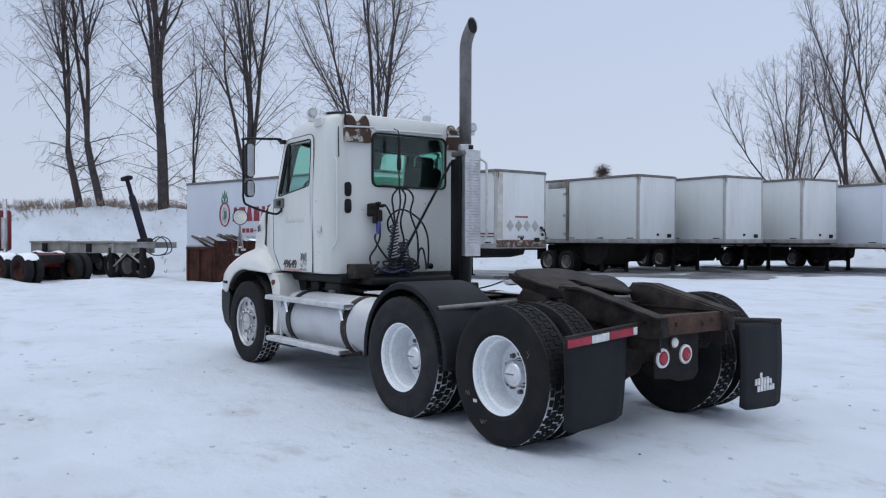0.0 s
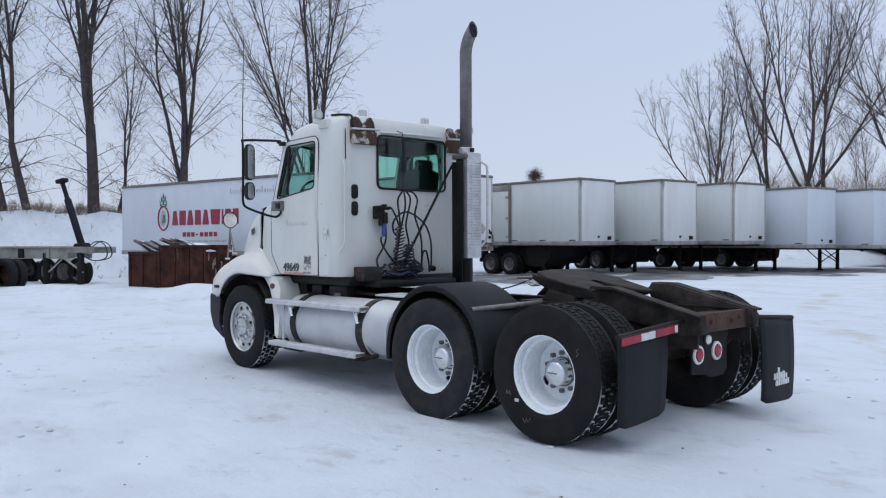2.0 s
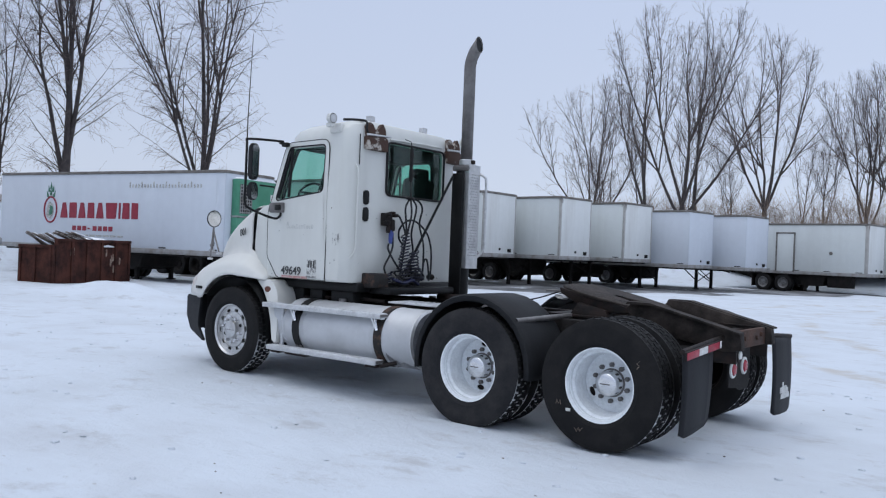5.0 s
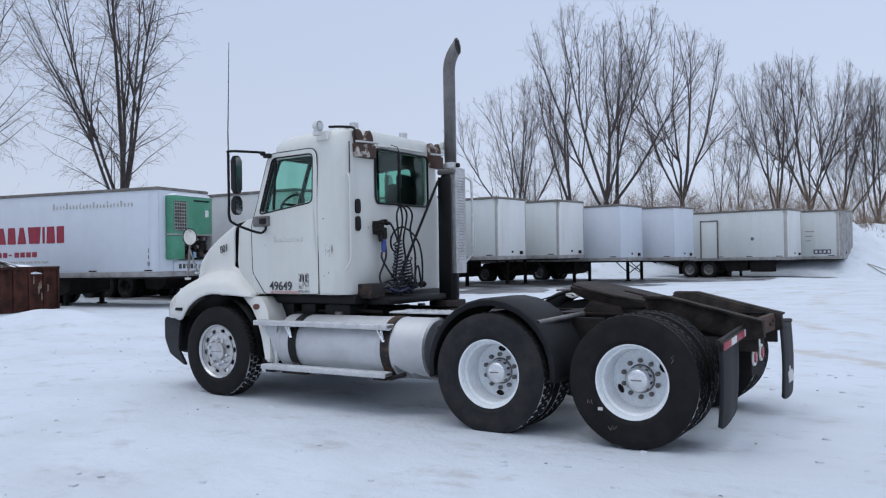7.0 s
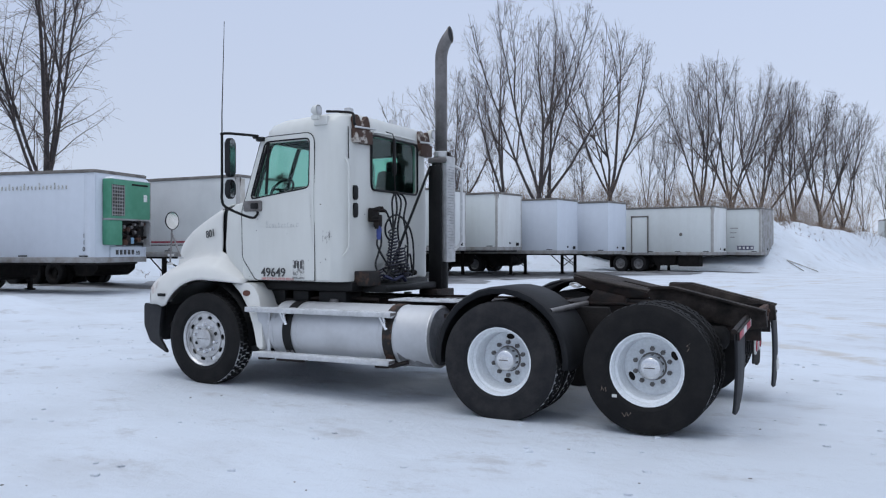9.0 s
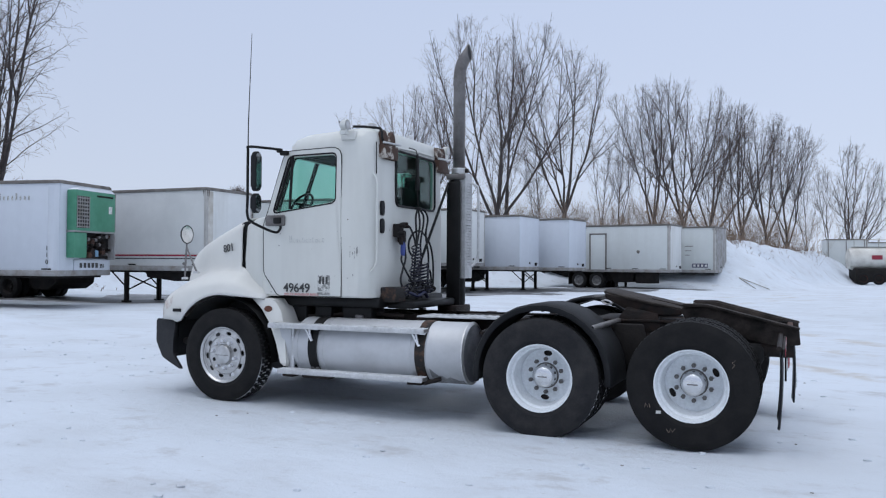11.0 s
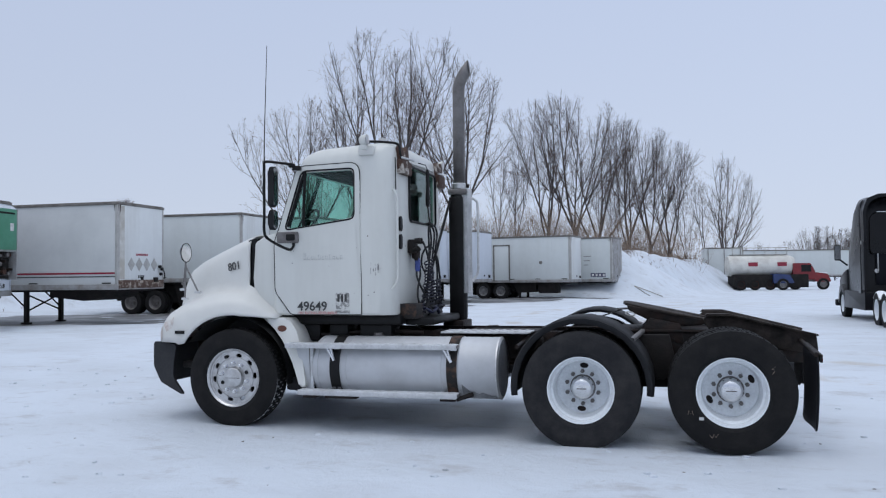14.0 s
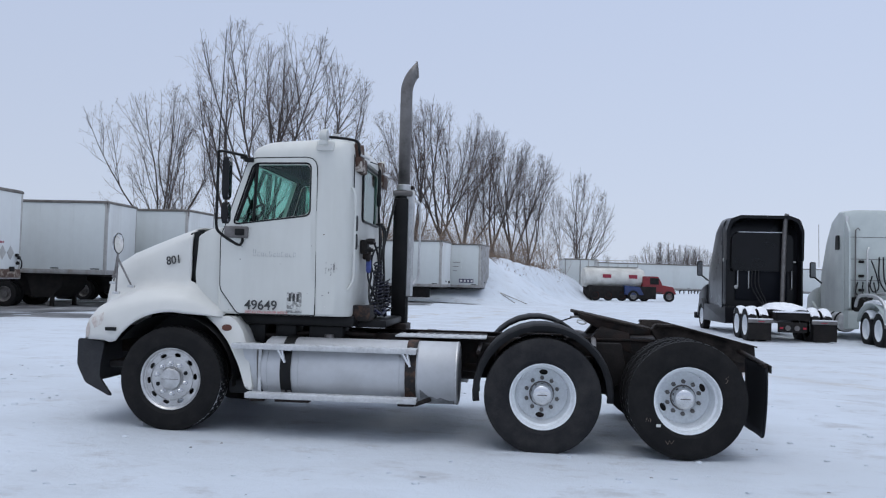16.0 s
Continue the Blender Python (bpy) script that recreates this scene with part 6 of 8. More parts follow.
def van_trailer(name, label, x, y, turn, length, group="parked trailers", side_mat=None, nose_mat=None, legs=(2.6,), axles=(1.6, 2.85), rail=M_RAIL, z0=1.12, z1=4.06, post=0.11, rim=FAR_RIM, dz=0.0, seams=1):
    """A box trailer. Its nose's near corner is at x, y and it runs back along -x; its near side faces -y."""
    side_mat, nose_mat = side_mat or M_VAN, nose_mat or M_NOSE
    t = thing(name, label, "trailer", pose(x, y, dz, 0, 0, turn), group)
    w = 2.59
    body = part("body", box(-length, -0.03, 0.02, w - 0.02, z0 + 0.14, z1 - 0.06, 0.02), side_mat, t, "white panelled cargo box")
    n = max(4, int(length / 1.22))
    for k in range(1, n if seams else 0):
        part("seam", box(-length * k / n - 0.006, -length * k / n + 0.006, 0.017, 0.02, z0 + 0.2, z1 - 0.12), side_mat, body, angle=0)
    drip = random.Random(int(abs(x) * 100) + 7)
    if post > 0.05:
        for k in range(4):
            w0, y0 = drip.uniform(0.015, 0.035), drip.uniform(-0.012, post + 0.04)
            part("rust_drip", prism([(y0, z1 - 0.12), (y0 + w0, z1 - 0.12), (y0 + w0 * 0.7, z1 - 0.3), (y0 + w0 * 0.4, z1 - 0.31 - drip.uniform(0.02, 0.2))], "x", 0.012, 0.015), M_RUST, t, "dark rust streak below the roof edge", angle=0)
            part("rust_drip", prism([(-y0 - w0, z1 - 0.12), (-y0, z1 - 0.12), (-y0 - w0 * 0.5, z1 - 0.2 - drip.uniform(0.02, 0.16))], "y", -0.004, 0.0), M_TOPRAIL, t, "dark streak below the roof edge", angle=0)
    part("nose_panel", box(-0.03, 0.0, 0.06, w - 0.06, z0 + 0.14, z1 - 0.06, 0.006), nose_mat, t, "white nose panel")
    for py in (0.0, w - post):
        part("corner_post", box(-post, 0.012, py, py + post, z0 + 0.10, z1 - 0.04, 0.03), M_POST if post > 0.05 else nose_mat, t, "grey corner post")
    part("top_rail", add_box(add_box(bmesh.new(), -length, 0.02, -0.012, w + 0.012, z1 - 0.13, z1 - 0.045, 0.01), -length + 0.03, -0.01, 0.02, w - 0.02, z1 - 0.05, z1 - 0.02, 0.01), M_TOPRAIL, t, "dark weathered top rail")
    br = part("bottom_rail", box(-length, 0.018, -0.012, w + 0.012, z0 - 0.02, z0 + 0.16, 0.01), rail, t, "dirty grey bottom rail")
    for k in range(4):
        part("marker_tape", box(-0.6 - k * length / 5, -0.25 - k * length / 5, -0.016, -0.012, z0 + 0.18, z0 + 0.22), M_DARK, br, angle=0)
    part("floor_frame", box(-length + 0.1, -0.15, 0.25, w - 0.25, z0 - 0.09, z0 - 0.02, 0.02), M_DARK, t)
    for lx in legs:
        for ly in (0.45, w - 0.45):
            leg = part("landing_leg", box(-lx - 0.07, -lx + 0.07, ly - 0.07, ly + 0.07, 0.06 - dz, z0 - 0.02, 0.01), M_DARK, t, "landing gear leg")
            part("foot", box(-lx - 0.14, -lx + 0.14, ly - 0.12, ly + 0.12, 0.0 - dz, 0.07 - dz, 0.01), M_DARK, leg)
            part("brace", tube([(-lx, ly, 0.45), (-lx - 0.75, ly, z0 - 0.05)], 0.03, 6), M_DARK, leg)
        part("cross_brace", tube([(-lx, 0.45, 0.35), (-lx, w - 0.45, 0.95)], 0.03, 6), M_DARK, t)
        part("cross_brace", tube([(-lx, 0.45, 0.95), (-lx, w - 0.45, 0.35)], 0.03, 6), M_DARK, t)
    for ax in axles:
        part("axle", tube([(-length + ax, 0.2, 0.5 - dz), (-length + ax, w - 0.2, 0.5 - dz)], 0.07, 8), M_DARK, t)
        for ly, o in ((0.16, -1), (0.50, -1), (w - 0.50, 1), (w - 0.16, 1)):
            far_wheel(t, -length + ax, ly, o, rim, 0.505 - dz)
    if axles:
        part("bogie", box(-length + min(axles) - 0.6, -length + max(axles) + 0.8, 0.60, w - 0.60, 0.45 - dz, z0 - 0.1, 0.08), M_DARK, t)
        part("side_box", prism(rounded([(-length + max(axles) + 0.72, z0 - 0.05), (-length + max(axles) + 2.3, z0 - 0.05), (-length + max(axles) + 2.2, 0.55), (-length + max(axles) + 1.8, 0.40 - dz), (-length + max(axles) + 1.0, 0.40 - dz)], 0.06), "y", 0.35, w - 0.35), M_DARK, t, "dark box slung ahead of the wheels")
        part("mud_flap", box(-length + min(axles) - 0.72, -length + min(axles) - 0.70, 0.05, 0.65, 0.3, z0 - 0.1), M_DARK, t)
    gl = part("coupling_box", box(0.0, 0.05, w - 0.62, w - 0.38, z0 + 0.22, z0 + 0.38, 0.01), M_DARK, t)
    part("nose_lamp", box(0.0, 0.03, w - 1.35, w - 1.22, z0 + 0.30, z0 + 0.40, 0.01), M_DARK, t)
    return t


AX = (1.05, 2.3)
M_STAIN = material("brown water stain", (0.42, 0.39, 0.34), (0.58, 0.57, 0.54), 1.3, 0.6, bump=0, low=0.42, high=0.62)
tr_r = van_trailer("box_trailer", "white box trailer with a striped side and diamond placards", -13.0, 14.55, 0, 14.5, side_mat=material("chalky white trailer side", (0.56, 0.57, 0.56), (0.48, 0.49, 0.485), 0.5, 0.5, bump=0.03), legs=(4.0,), axles=(2.2, 3.5, 4.8), rim=FAR_RIM_BLACK, dz=0.09, seams=0)
part("stripe", box(-14.4, -0.12, 0.008, 0.019, 1.62, 1.68), M_REDSIGN, tr_r, "red stripe along the side", angle=0)
part("stripe", box(-14.4, -0.12, 0.008, 0.019, 1.52, 1.555), M_DECAL, tr_r, "dark stripe along the side", angle=0)
part("underslung_tank", prism(rounded([(-3.0, 1.1), (-0.7, 1.1), (-0.85, 0.84), (-1.6, 0.72), (-3.0, 0.86)], 0.06), "y", 0.4, 2.2), M_DARK, tr_r, "dark box slung under the floor")
part("rusty_nose_rail", box(0.0, 0.03, 0.03, 2.56, 1.14, 1.42, 0.01), M_RUSTYNOSE, tr_r, "rust-streaked lower nose rail")
for k in range(4):
    cy = 0.72 + 0.43 * k
    part("placard", prism([(cy - 0.19, 1.95), (cy, 1.72), (cy + 0.19, 1.95), (cy, 2.18)], "x", 0.002, 0.010), M_POST, tr_r, "grey diamond placard holder", angle=0)
for k in range(9):
    part("notice_bar", box(0.002, 0.008, 0.98 + 0.075 * k, 1.035 + 0.075 * k, 2.25, 2.32), M_REDSIGN, tr_r, "", angle=0)
for k in range(4):
    part("number_bar", box(0.002, 0.008, 1.1 + 0.09 * k, 1.16 + 0.09 * k, 1.48, 1.58), M_DECAL, tr_r, "", angle=0)
for dy, dz in ((2.30, 1.88), (2.42, 1.80), (2.36, 1.62)):
    part("coupling", lathe([(0.0, 0.10), (0.05, 0.09), (0.06, 0.03), (0.04, 0.0)], 10, "x", (0, dy, dz)), M_DARK, tr_r, "dark air coupling on the nose")
part("coupling_hose", tube(smooth_path([(0.08, 2.30, 1.86), (0.14, 2.42, 1.70), (0.10, 2.50, 1.52), (0.05, 2.54, 1.45)], 5), 0.025, 6), M_HOSE, tr_r)
part("stain", box(0.001, 0.006, 0.10, 0.36, 1.45, 3.9), M_STAIN, tr_r, "dirt-stained corner", angle=0)

tr_a = van_trailer("box_trailer", "white box trailer with an open side door at the rear", -12.7, 22.3, 0, 8.4, dz=0.27, rim=FAR_RIM_DARK, legs=(2.4,), axles=(3.0, 4.2))
a_door = part("side_door", box(-5.2, -4.15, -0.03, 0.01, 1.28, 3.62, 0.01), M_VAN, tr_a, "white side door")
for hz in (1.45, 2.3, 3.3):
    part("hinge", box(-4.34, -4.16, -0.05, -0.03, hz, hz + 0.12, 0.01), M_POST, a_door)
part("door_header", box(-5.3, -4.05, -0.025, 0.01, 3.64, 3.92, 0.01), M_RAIL, tr_a, "grey panel over the side door")
part("door_edge", box(-4.15, -4.0, -0.05, 0.0, 1.2, 3.95, 0.01), M_TOPRAIL, tr_a, "dark edge of the side door")
van_trailer("box_trailer", "white box trailer with grey corner posts", -10.8, 25.7, -5, 11.0, dz=0.27, rim=FAR_RIM_DARK, legs=(3.25,), axles=AX)
van_trailer("box_trailer", "white box trailer with grey corner posts", -9.55, 29.75, -7, 11.0, dz=0.27, rim=FAR_RIM_DARK, legs=(3.4,), axles=AX)
van_trailer("box_trailer", "smooth white box trailer with rounded corners", -7.5, 32.9, -7, 11.0, side_mat=M_VANBLUE, nose_mat=M_VANBLUE, post=0.05, dz=0.08, legs=(3.0,), axles=(2.3,), seams=0)
van_trailer("box_trailer", "smooth white box trailer with rounded corners", -5.7, 36.2, -8, 11.0, side_mat=M_VANBLUE, nose_mat=M_VANBLUE, post=0.05, dz=0.04, legs=(3.0,), axles=(2.3,), seams=0)
tr_j = van_trailer("pup_trailer", "short white trailer with a side door", -1.05, 42.2, -9, 8.6, legs=(3.5,), axles=(2.75, 3.95), post=0.16, dz=-0.06)
jd = part("side_door", box(-5.05, -4.05, -0.02, 0.01, 1.25, 3.45, 0.005), M_VAN, tr_j, "white side door in a dark frame")
for a, b, c, d in ((-5.12, -5.03, 1.22, 3.5), (-4.07, -3.98, 1.22, 3.5), (-5.12, -3.98, 3.43, 3.52)):
    part("door_frame", box(a, b, -0.04, 0.005, c, d, 0.01), M_TOPRAIL, jd)
part("battery_box", box(-2.2, -0.95, 0.25, 1.0, 0.42, 1.05, 0.03), M_DARK, tr_j, "dark box slung under the floor")
part("stain_spot", lathe([(0.0, -0.018), (0.08, -0.016), (0.11, -0.008)], 7, "y", (-1.95, 0.0, 2.35)), M_TOPRAIL, tr_j, angle=0)
tr_k = van_trailer("box_trailer", "white box trailer with a grey-framed nose", 1.25, 45.6, -11, 14.2, legs=(4.05,), axles=(0.75, 1.95), post=0.14, nose_mat=M_RAIL, dz=-0.08)
part("sign_panel", box(-1.45, -0.45, -0.002, 0.012, 1.42, 1.68), material("dark blue-grey sign", (0.07, 0.07, 0.12), (0.12, 0.12, 0.17), 3, 0.5), tr_k, "dark panel with illegible marks", angle=0)
for k in range(4):
    part("sign_bar", box(-1.35 + 0.24 * k, -1.22 + 0.24 * k, -0.006, -0.002, 1.48, 1.62), M_REFWHITE, tr_k, angle=0)
for k in range(3):
    part("sign_bar", box(-1.9, -1.9 + 0.5 - 0.1 * k, 0.004, 0.012, 2.75 - 0.28 * k, 2.80 - 0.28 * k), M_RAIL, tr_k, angle=0)

# refrigerated trailer
reefer = van_trailer("refrigerated_trailer", "pale blue-white refrigerated trailer with red markings", -15.35, 10.42, 10, 12.2, side_mat=M_VANBLUE, nose_mat=M_VANBLUE, legs=(4.6,), axles=(4.4, 5.65), post=0.05, z0=1.06, z1=4.09, rim=FAR_RIM_BLACK, seams=0)
part("rounded_corner", lathe([(0.30, 1.22), (0.30, 3.9)], 40, "z", (-0.30, 0.298, 0)), M_VANBLUE, reefer, "rounded pale blue nose corner")
unit = part("cooling_unit", box(0.0, 0.34, 0.34, 2.40, 2.48, 3.80, 0.06), M_REEFER, reefer, "green refrigeration unit on the nose")
part("unit_lower", box(0.0, 0.30, 0.34, 0.98, 1.62, 2.44, 0.04), M_REEFER, reefer, "green lower service door")
part("engine_bay", box(0.0, 0.06, 1.0, 2.40, 1.60, 2.44), M_DARK, reefer, "open engine bay")
part("unit_snow", prism(rounded([(0.36, 3.79), (2.38, 3.79), (2.2, 3.88), (0.6, 3.87)], 0.03), "x", 0.02, 0.32), M_SNOW, reefer, "snow on the unit")
part("frame_bar", box(0.0, 0.32, 0.34, 2.42, 2.44, 2.50, 0.01), M_RAIL, reefer)
part("frame_bar", box(0.0, 0.32, 2.38, 2.44, 1.56, 3.80, 0.01), M_RAIL, reefer)
gr_back = part("grille_back", box(0.338, 0.346, 0.40, 1.02, 2.58, 3.60), M_DARK, reefer)
for k in range(9):
    part("grille_bar", box(0.346, 0.362, 0.40, 1.02, 2.60 + 0.115 * k, 2.64 + 0.115 * k), M_RAIL, gr_back, angle=0)
for k in range(6):
    part("grille_bar", box(0.346, 0.362, 0.40 + 0.118 * k, 0.43 + 0.118 * k, 2.58, 3.60), M_RAIL, gr_back, angle=0)
part("unit_label", box(0.338, 0.345, 2.02, 2.20, 3.10, 3.34), M_REFWHITE, reefer, angle=0)
part("unit_bars", box(0.338, 0.345, 1.4, 2.25, 3.62, 3.68), M_DARK, reefer, angle=0)
rng = random.Random(3)
for k in range(26):
    ey, ez, er = rng.uniform(1.08, 2.3), rng.uniform(1.68, 2.36), rng.uniform(0.04, 0.12)
    part("engine_part", lathe([(0.0, 0.0), (er, 0.02), (er * 0.9, 0.16), (0.0, 0.2)], 10, "x", (0.05, ey, ez)), rng.choice([M_CHASSIS, M_STACK, M_RUST, M_CHASSIS]), reefer, angle=30)
part("blue_filter", lathe([(0.0, 1.66), (0.07, 1.67), (0.07, 1.86), (0.0, 1.88)], 12, "z", (0.22, 1.55, 0)), material("pale blue filter", (0.2, 0.35, 0.5), None, 4, 0.4), reefer)
part("nose_plate", box(0.0, 0.05, 0.70, 2.40, 1.22, 1.56, 0.01), M_VANBLUE, reefer)
for k in range(5):
    part("notice_bar", box(0.05, 0.056, 0.95 + 0.2 * k, 1.08 + 0.2 * k, 1.30, 1.46), M_DECAL, reefer, angle=0)
for k, ch in enumerate("110"):
    lettering("unit_digit", ch, 0.20, M_DECAL, face_minus_y(-0.46, -0.008, 1.86 - 0.22 * k), reefer)
# name along the side as plain red blocks, an emblem ring, and bars for the small lines
name_x = -8.48
for wide, slant in ((0.43, 0.12), (0.42, 0.0), (0.43, 0.12), (0.40, 0.03), (0.43, 0.12), (0.62, -0.06), (0.10, 0.0), (0.40, 0.03), (0.34, 0.0)):
    x0, x1 = name_x, name_x + wide
    block = rounded([(x0 + max(0.0, -slant), 2.27), (x1 - max(0.0, -slant), 2.27), (x1 - max(0.0, slant), 2.87), (x0 + max(0.0, slant), 2.87)], 0.03, 2)
    part("name_block", panel(block, [], "y", 0.004, 0.016), M_REDSIGN, reefer, "plain red shape of the name along the side", angle=0)
    name_x += wide + 0.09
em = part("emblem_ring", tube([(-9.08 + 0.37 * math.cos(k), 0.015, 2.58 + 0.50 * math.sin(k)) for k in (2 * math.pi * s / 36 for s in range(36))], 0.036, 6, loop=True), M_REDSIGN, reefer, "red oval emblem")
part("emblem_leaf", panel([(-9.30, 2.31), (-9.08, 2.21), (-8.89, 2.46), (-8.95, 2.81), (-9.16, 2.91), (-9.30, 2.66)], [], "y", 0.004, 0.016), M_GREYDECAL, em, angle=0)
part("emblem_leaf", panel([(-9.16, 2.35), (-8.95, 2.40), (-8.93, 2.70), (-9.10, 2.75)], [], "y", 0.002, 0.004), M_GREENSIGN, em, angle=0)
for k, (dx, dz) in enumerate(((0, 0.68), (-0.16, 0.62), (0.16, 0.62), (-0.1, 0.82), (0.1, 0.82), (0.0, 0.94))):
    part("emblem_leaf", panel([(-9.08 + dx - 0.07, 2.58 + dz - 0.12), (-9.08 + dx + 0.07, 2.58 + dz - 0.12), (-9.08 + dx * 1.6, 2.58 + dz + 0.14)], [], "y", 0.004, 0.016), M_GREENSIGN, em, angle=0)
for k in range(8):
    x0 = -7.75 + 0.29 * k
    part("phone_bar", box(x0, x0 + (0.21 if k != 3 else 0.14), 0.004, 0.016, 1.79 if k != 3 else 1.85, 1.97 if k != 3 else 1.90), M_REDSIGN, reefer, angle=0)
for k in range(11):
    part("small_bar", box(-9.0 + 0.375 * k, -8.70 + 0.375 * k, 0.004, 0.016, 1.57, 1.64), M_GREYDECAL, reefer, angle=0)
for k in range(24):
    x0 = -4.70 + 0.154 * k
    part("address_bar", box(x0 + 0.02, x0 + 0.075, 0.004, 0.016, 3.44, 3.44 + (0.13 if k % 4 else 0.22)), M_GREYDECAL, reefer, angle=0)

# bare asphalt kept clear under the trailers
bare_strip(-17.2, 15.9, 15, 3.0, 8, 1)
bare_strip(-14.5, 21.5, 15, 6.5, 30, 2)
bare_strip(-12.0, 29.5, 15, 9.5, 45, 3)
bare_strip(-7.5, 37.8, 13, 7.0, 40, 4)
bare_strip(-3.2, 43.4, 9, 3.0, -9, 6)


# ---- container, roll-off chassis and red tractor ----
bin_t = thing("waste_container", "rusted red-brown open container heaped with snowy boards", "container", pose(-17.5, 5.55, 0.0, 0, 0, 17))
BW, BL, BH, BLOW = 3.45, 1.35, 1.46, 1.24      # long side, end, height, height of the cut-down end
BSTEP = 0.12


def steel_wall(name, a, b, z0, z1, along, label):
    """One steel wall with upright ribs and a top rim; along says which way it runs."""
    wall = part(name, box(*((-0.05, 0.0, a, b) if along == "y" else (a, b, 0.0, 0.05)), z0, z1, 0.008), M_BIN, bin_t, label, angle=20)
    n = max(1, int((b - a) / 0.62))
    for q in range(n + 1):
        c = a + 0.05 + (b - a - 0.1) * q / n
        part("rib", box(*((0.0, 0.055, c - 0.045, c + 0.045) if along == "y" else (c - 0.045, c + 0.045, -0.055, 0.0)), z0 + 0.02, z1 - 0.09, 0.012), M_BIN, wall, angle=20)
    part("top_rim", box(*((-0.06, 0.07, a, b) if along == "y" else (a, b, -0.07, 0.06)), z1 - 0.09, z1, 0.012), M_BIN, wall, angle=20)


steel_wall("long_wall", BSTEP, BW, 0.02, BH, "y", "ribbed rusty long wall")
steel_wall("end_wall", -BL, 0.0, 0.02, BLOW, "x", "cut-down rusty end wall")
part("corner_plate", box(-0.05, 0.03, 0.0, BSTEP, 0.02, BLOW, 0.012), M_BIN, bin_t)
part("back_wall", box(-BL, -BL + 0.05, 0.05, BW, 0.02, BLOW, 0.008), M_BIN, bin_t)
part("far_end", box(-BL, -0.05, BW - 0.05, BW, 0.02, BH, 0.008), M_BIN, bin_t)
part("floor", box(-BL, -0.05, 0.05, BW - 0.05, 0.02, 0.2), M_BIN, bin_t)
rng = random.Random(12)
for k in range(10):
    py, pz = 0.6 + rng.choice((0.1, 0.15, 1.6, 1.9, 2.3)) + rng.uniform(0, 0.15), rng.uniform(0.25, 1.05)
    part("paint_patch", prism(rounded([(py, pz), (py + rng.uniform(0.05, 0.10), pz + 0.02), (py + 0.09, pz + 0.22), (py + 0.01, pz + 0.28)], 0.03, 3), "x", 0.001, 0.005), M_PATCH, bin_t, "bare flaked patch", angle=0)
M_BOARD = material("weathered brown boards", (0.13, 0.10, 0.082), (0.30, 0.27, 0.24), 5, 0.85, bump=0.4, rnd=0.3)
for y0, lean, zt, n in ((0.12, -24, 1.62, 6), (1.15, -17, 1.66, 6)):
    for k in range(n):
        q = add_box(bmesh.new(), -0.055, 0.055, 0.0, rng.uniform(0.9, 1.35), -0.02, 0.02, 0.005)
        q.transform(pose(-1.05 + 0.16 * k, y0 - 0.20 + rng.uniform(-0.10, 0.12), zt + rng.uniform(-0.06, 0.05), lean + rng.uniform(-4, 4), rng.uniform(-10, 10), rng.uniform(-14, 14)))
        part("board", q, M_BOARD, bin_t, "weathered board slanting over the rim")
        if k % 2:
            w = add_box(bmesh.new(), -0.05, 0.06, 0.15, rng.uniform(0.7, 1.0), 0.018, 0.055, 0.015)
            w.transform(pose(-1.05 + 0.16 * k, y0 - 0.16, zt + 0.02, lean, 0, rng.uniform(-10, 10)))
            part("board_snow", w, M_SNOW, bin_t, "snow lying on a board")
part("heaped_snow", lathe([(0.0, 0.20), (0.3, 0.17), (0.6, 0.08), (0.8, -0.12)], 18, "z", (-0.72, 2.4, BH - 0.12)), M_SNOW, bin_t, "snow heaped inside the rim", angle=80)

ch = thing("rolloff_trailer", "weathered grey roll-off trailer with a raised dark arm", "trailer", pose(-20.0, 4.72, 0, 0, 0, 24))
for yy in (0.0, 1.0):
    part("beam", add_box(add_box(bmesh.new(), -7.4, -1.6, yy - 0.06, yy + 0.06, 0.98, 1.42, 0.015), -7.4, -1.6, yy - 0.13, yy + 0.13, 1.36, 1.43, 0.01), M_BEAM, ch, "weathered grey main beam")
    part("beam_tail", add_box(box(-1.6, -0.45, yy - 0.07, yy + 0.07, 1.18, 1.38, 0.02), -1.6, -0.5, yy - 0.11, yy + 0.11, 1.36, 1.41, 0.01), M_RAIL, ch, "dirty grey tail beam")
part("hook_pin", tube([(-7.8, 0.5, 1.30), (-7.3, 0.5, 1.30)], 0.05, 8), M_DARK, ch)
for k in range(5):
    part("cross_beam", box(-7.3 + 1.35 * k, -7.1 + 1.35 * k, 0.0, 1.0, 1.0, 1.3), M_BEAM, ch)
for k in range(4):
    part("beam_plate", box(-6.6 + 1.3 * k, -6.35 + 1.3 * k, -0.14, -0.06, 1.0, 1.34, 0.01), M_BEAM if k % 2 else M_DARK, ch)
for k in range(7):
    part("beam_snow", box(-7.2 + 0.8 * k, -6.75 + 0.8 * k, -0.12, 0.10, 1.43, 1.455 + 0.01 * (k % 3), 0.01), M_SNOW, ch)
arm_m = part("arm", add_box(add_box(bmesh.new(), -0.095, 0.095, -0.10, 0.10, 0.0, 1.9, 0.03), -0.06, 0.06, -0.065, 0.065, 1.85, 2.6, 0.02), M_ARM, ch, "dark hydraulic arm raised at a slant")
arm_m.matrix_basis = pose(-1.5, 0.5, 1.40, 0, -22, 0)
part("arm_head", add_box(bmesh.new(), -0.22, 0.22, -0.13, 0.13, 2.54, 2.70, 0.05, pose(0, 0, 0, 0, 12, 0)), M_ARM, arm_m)
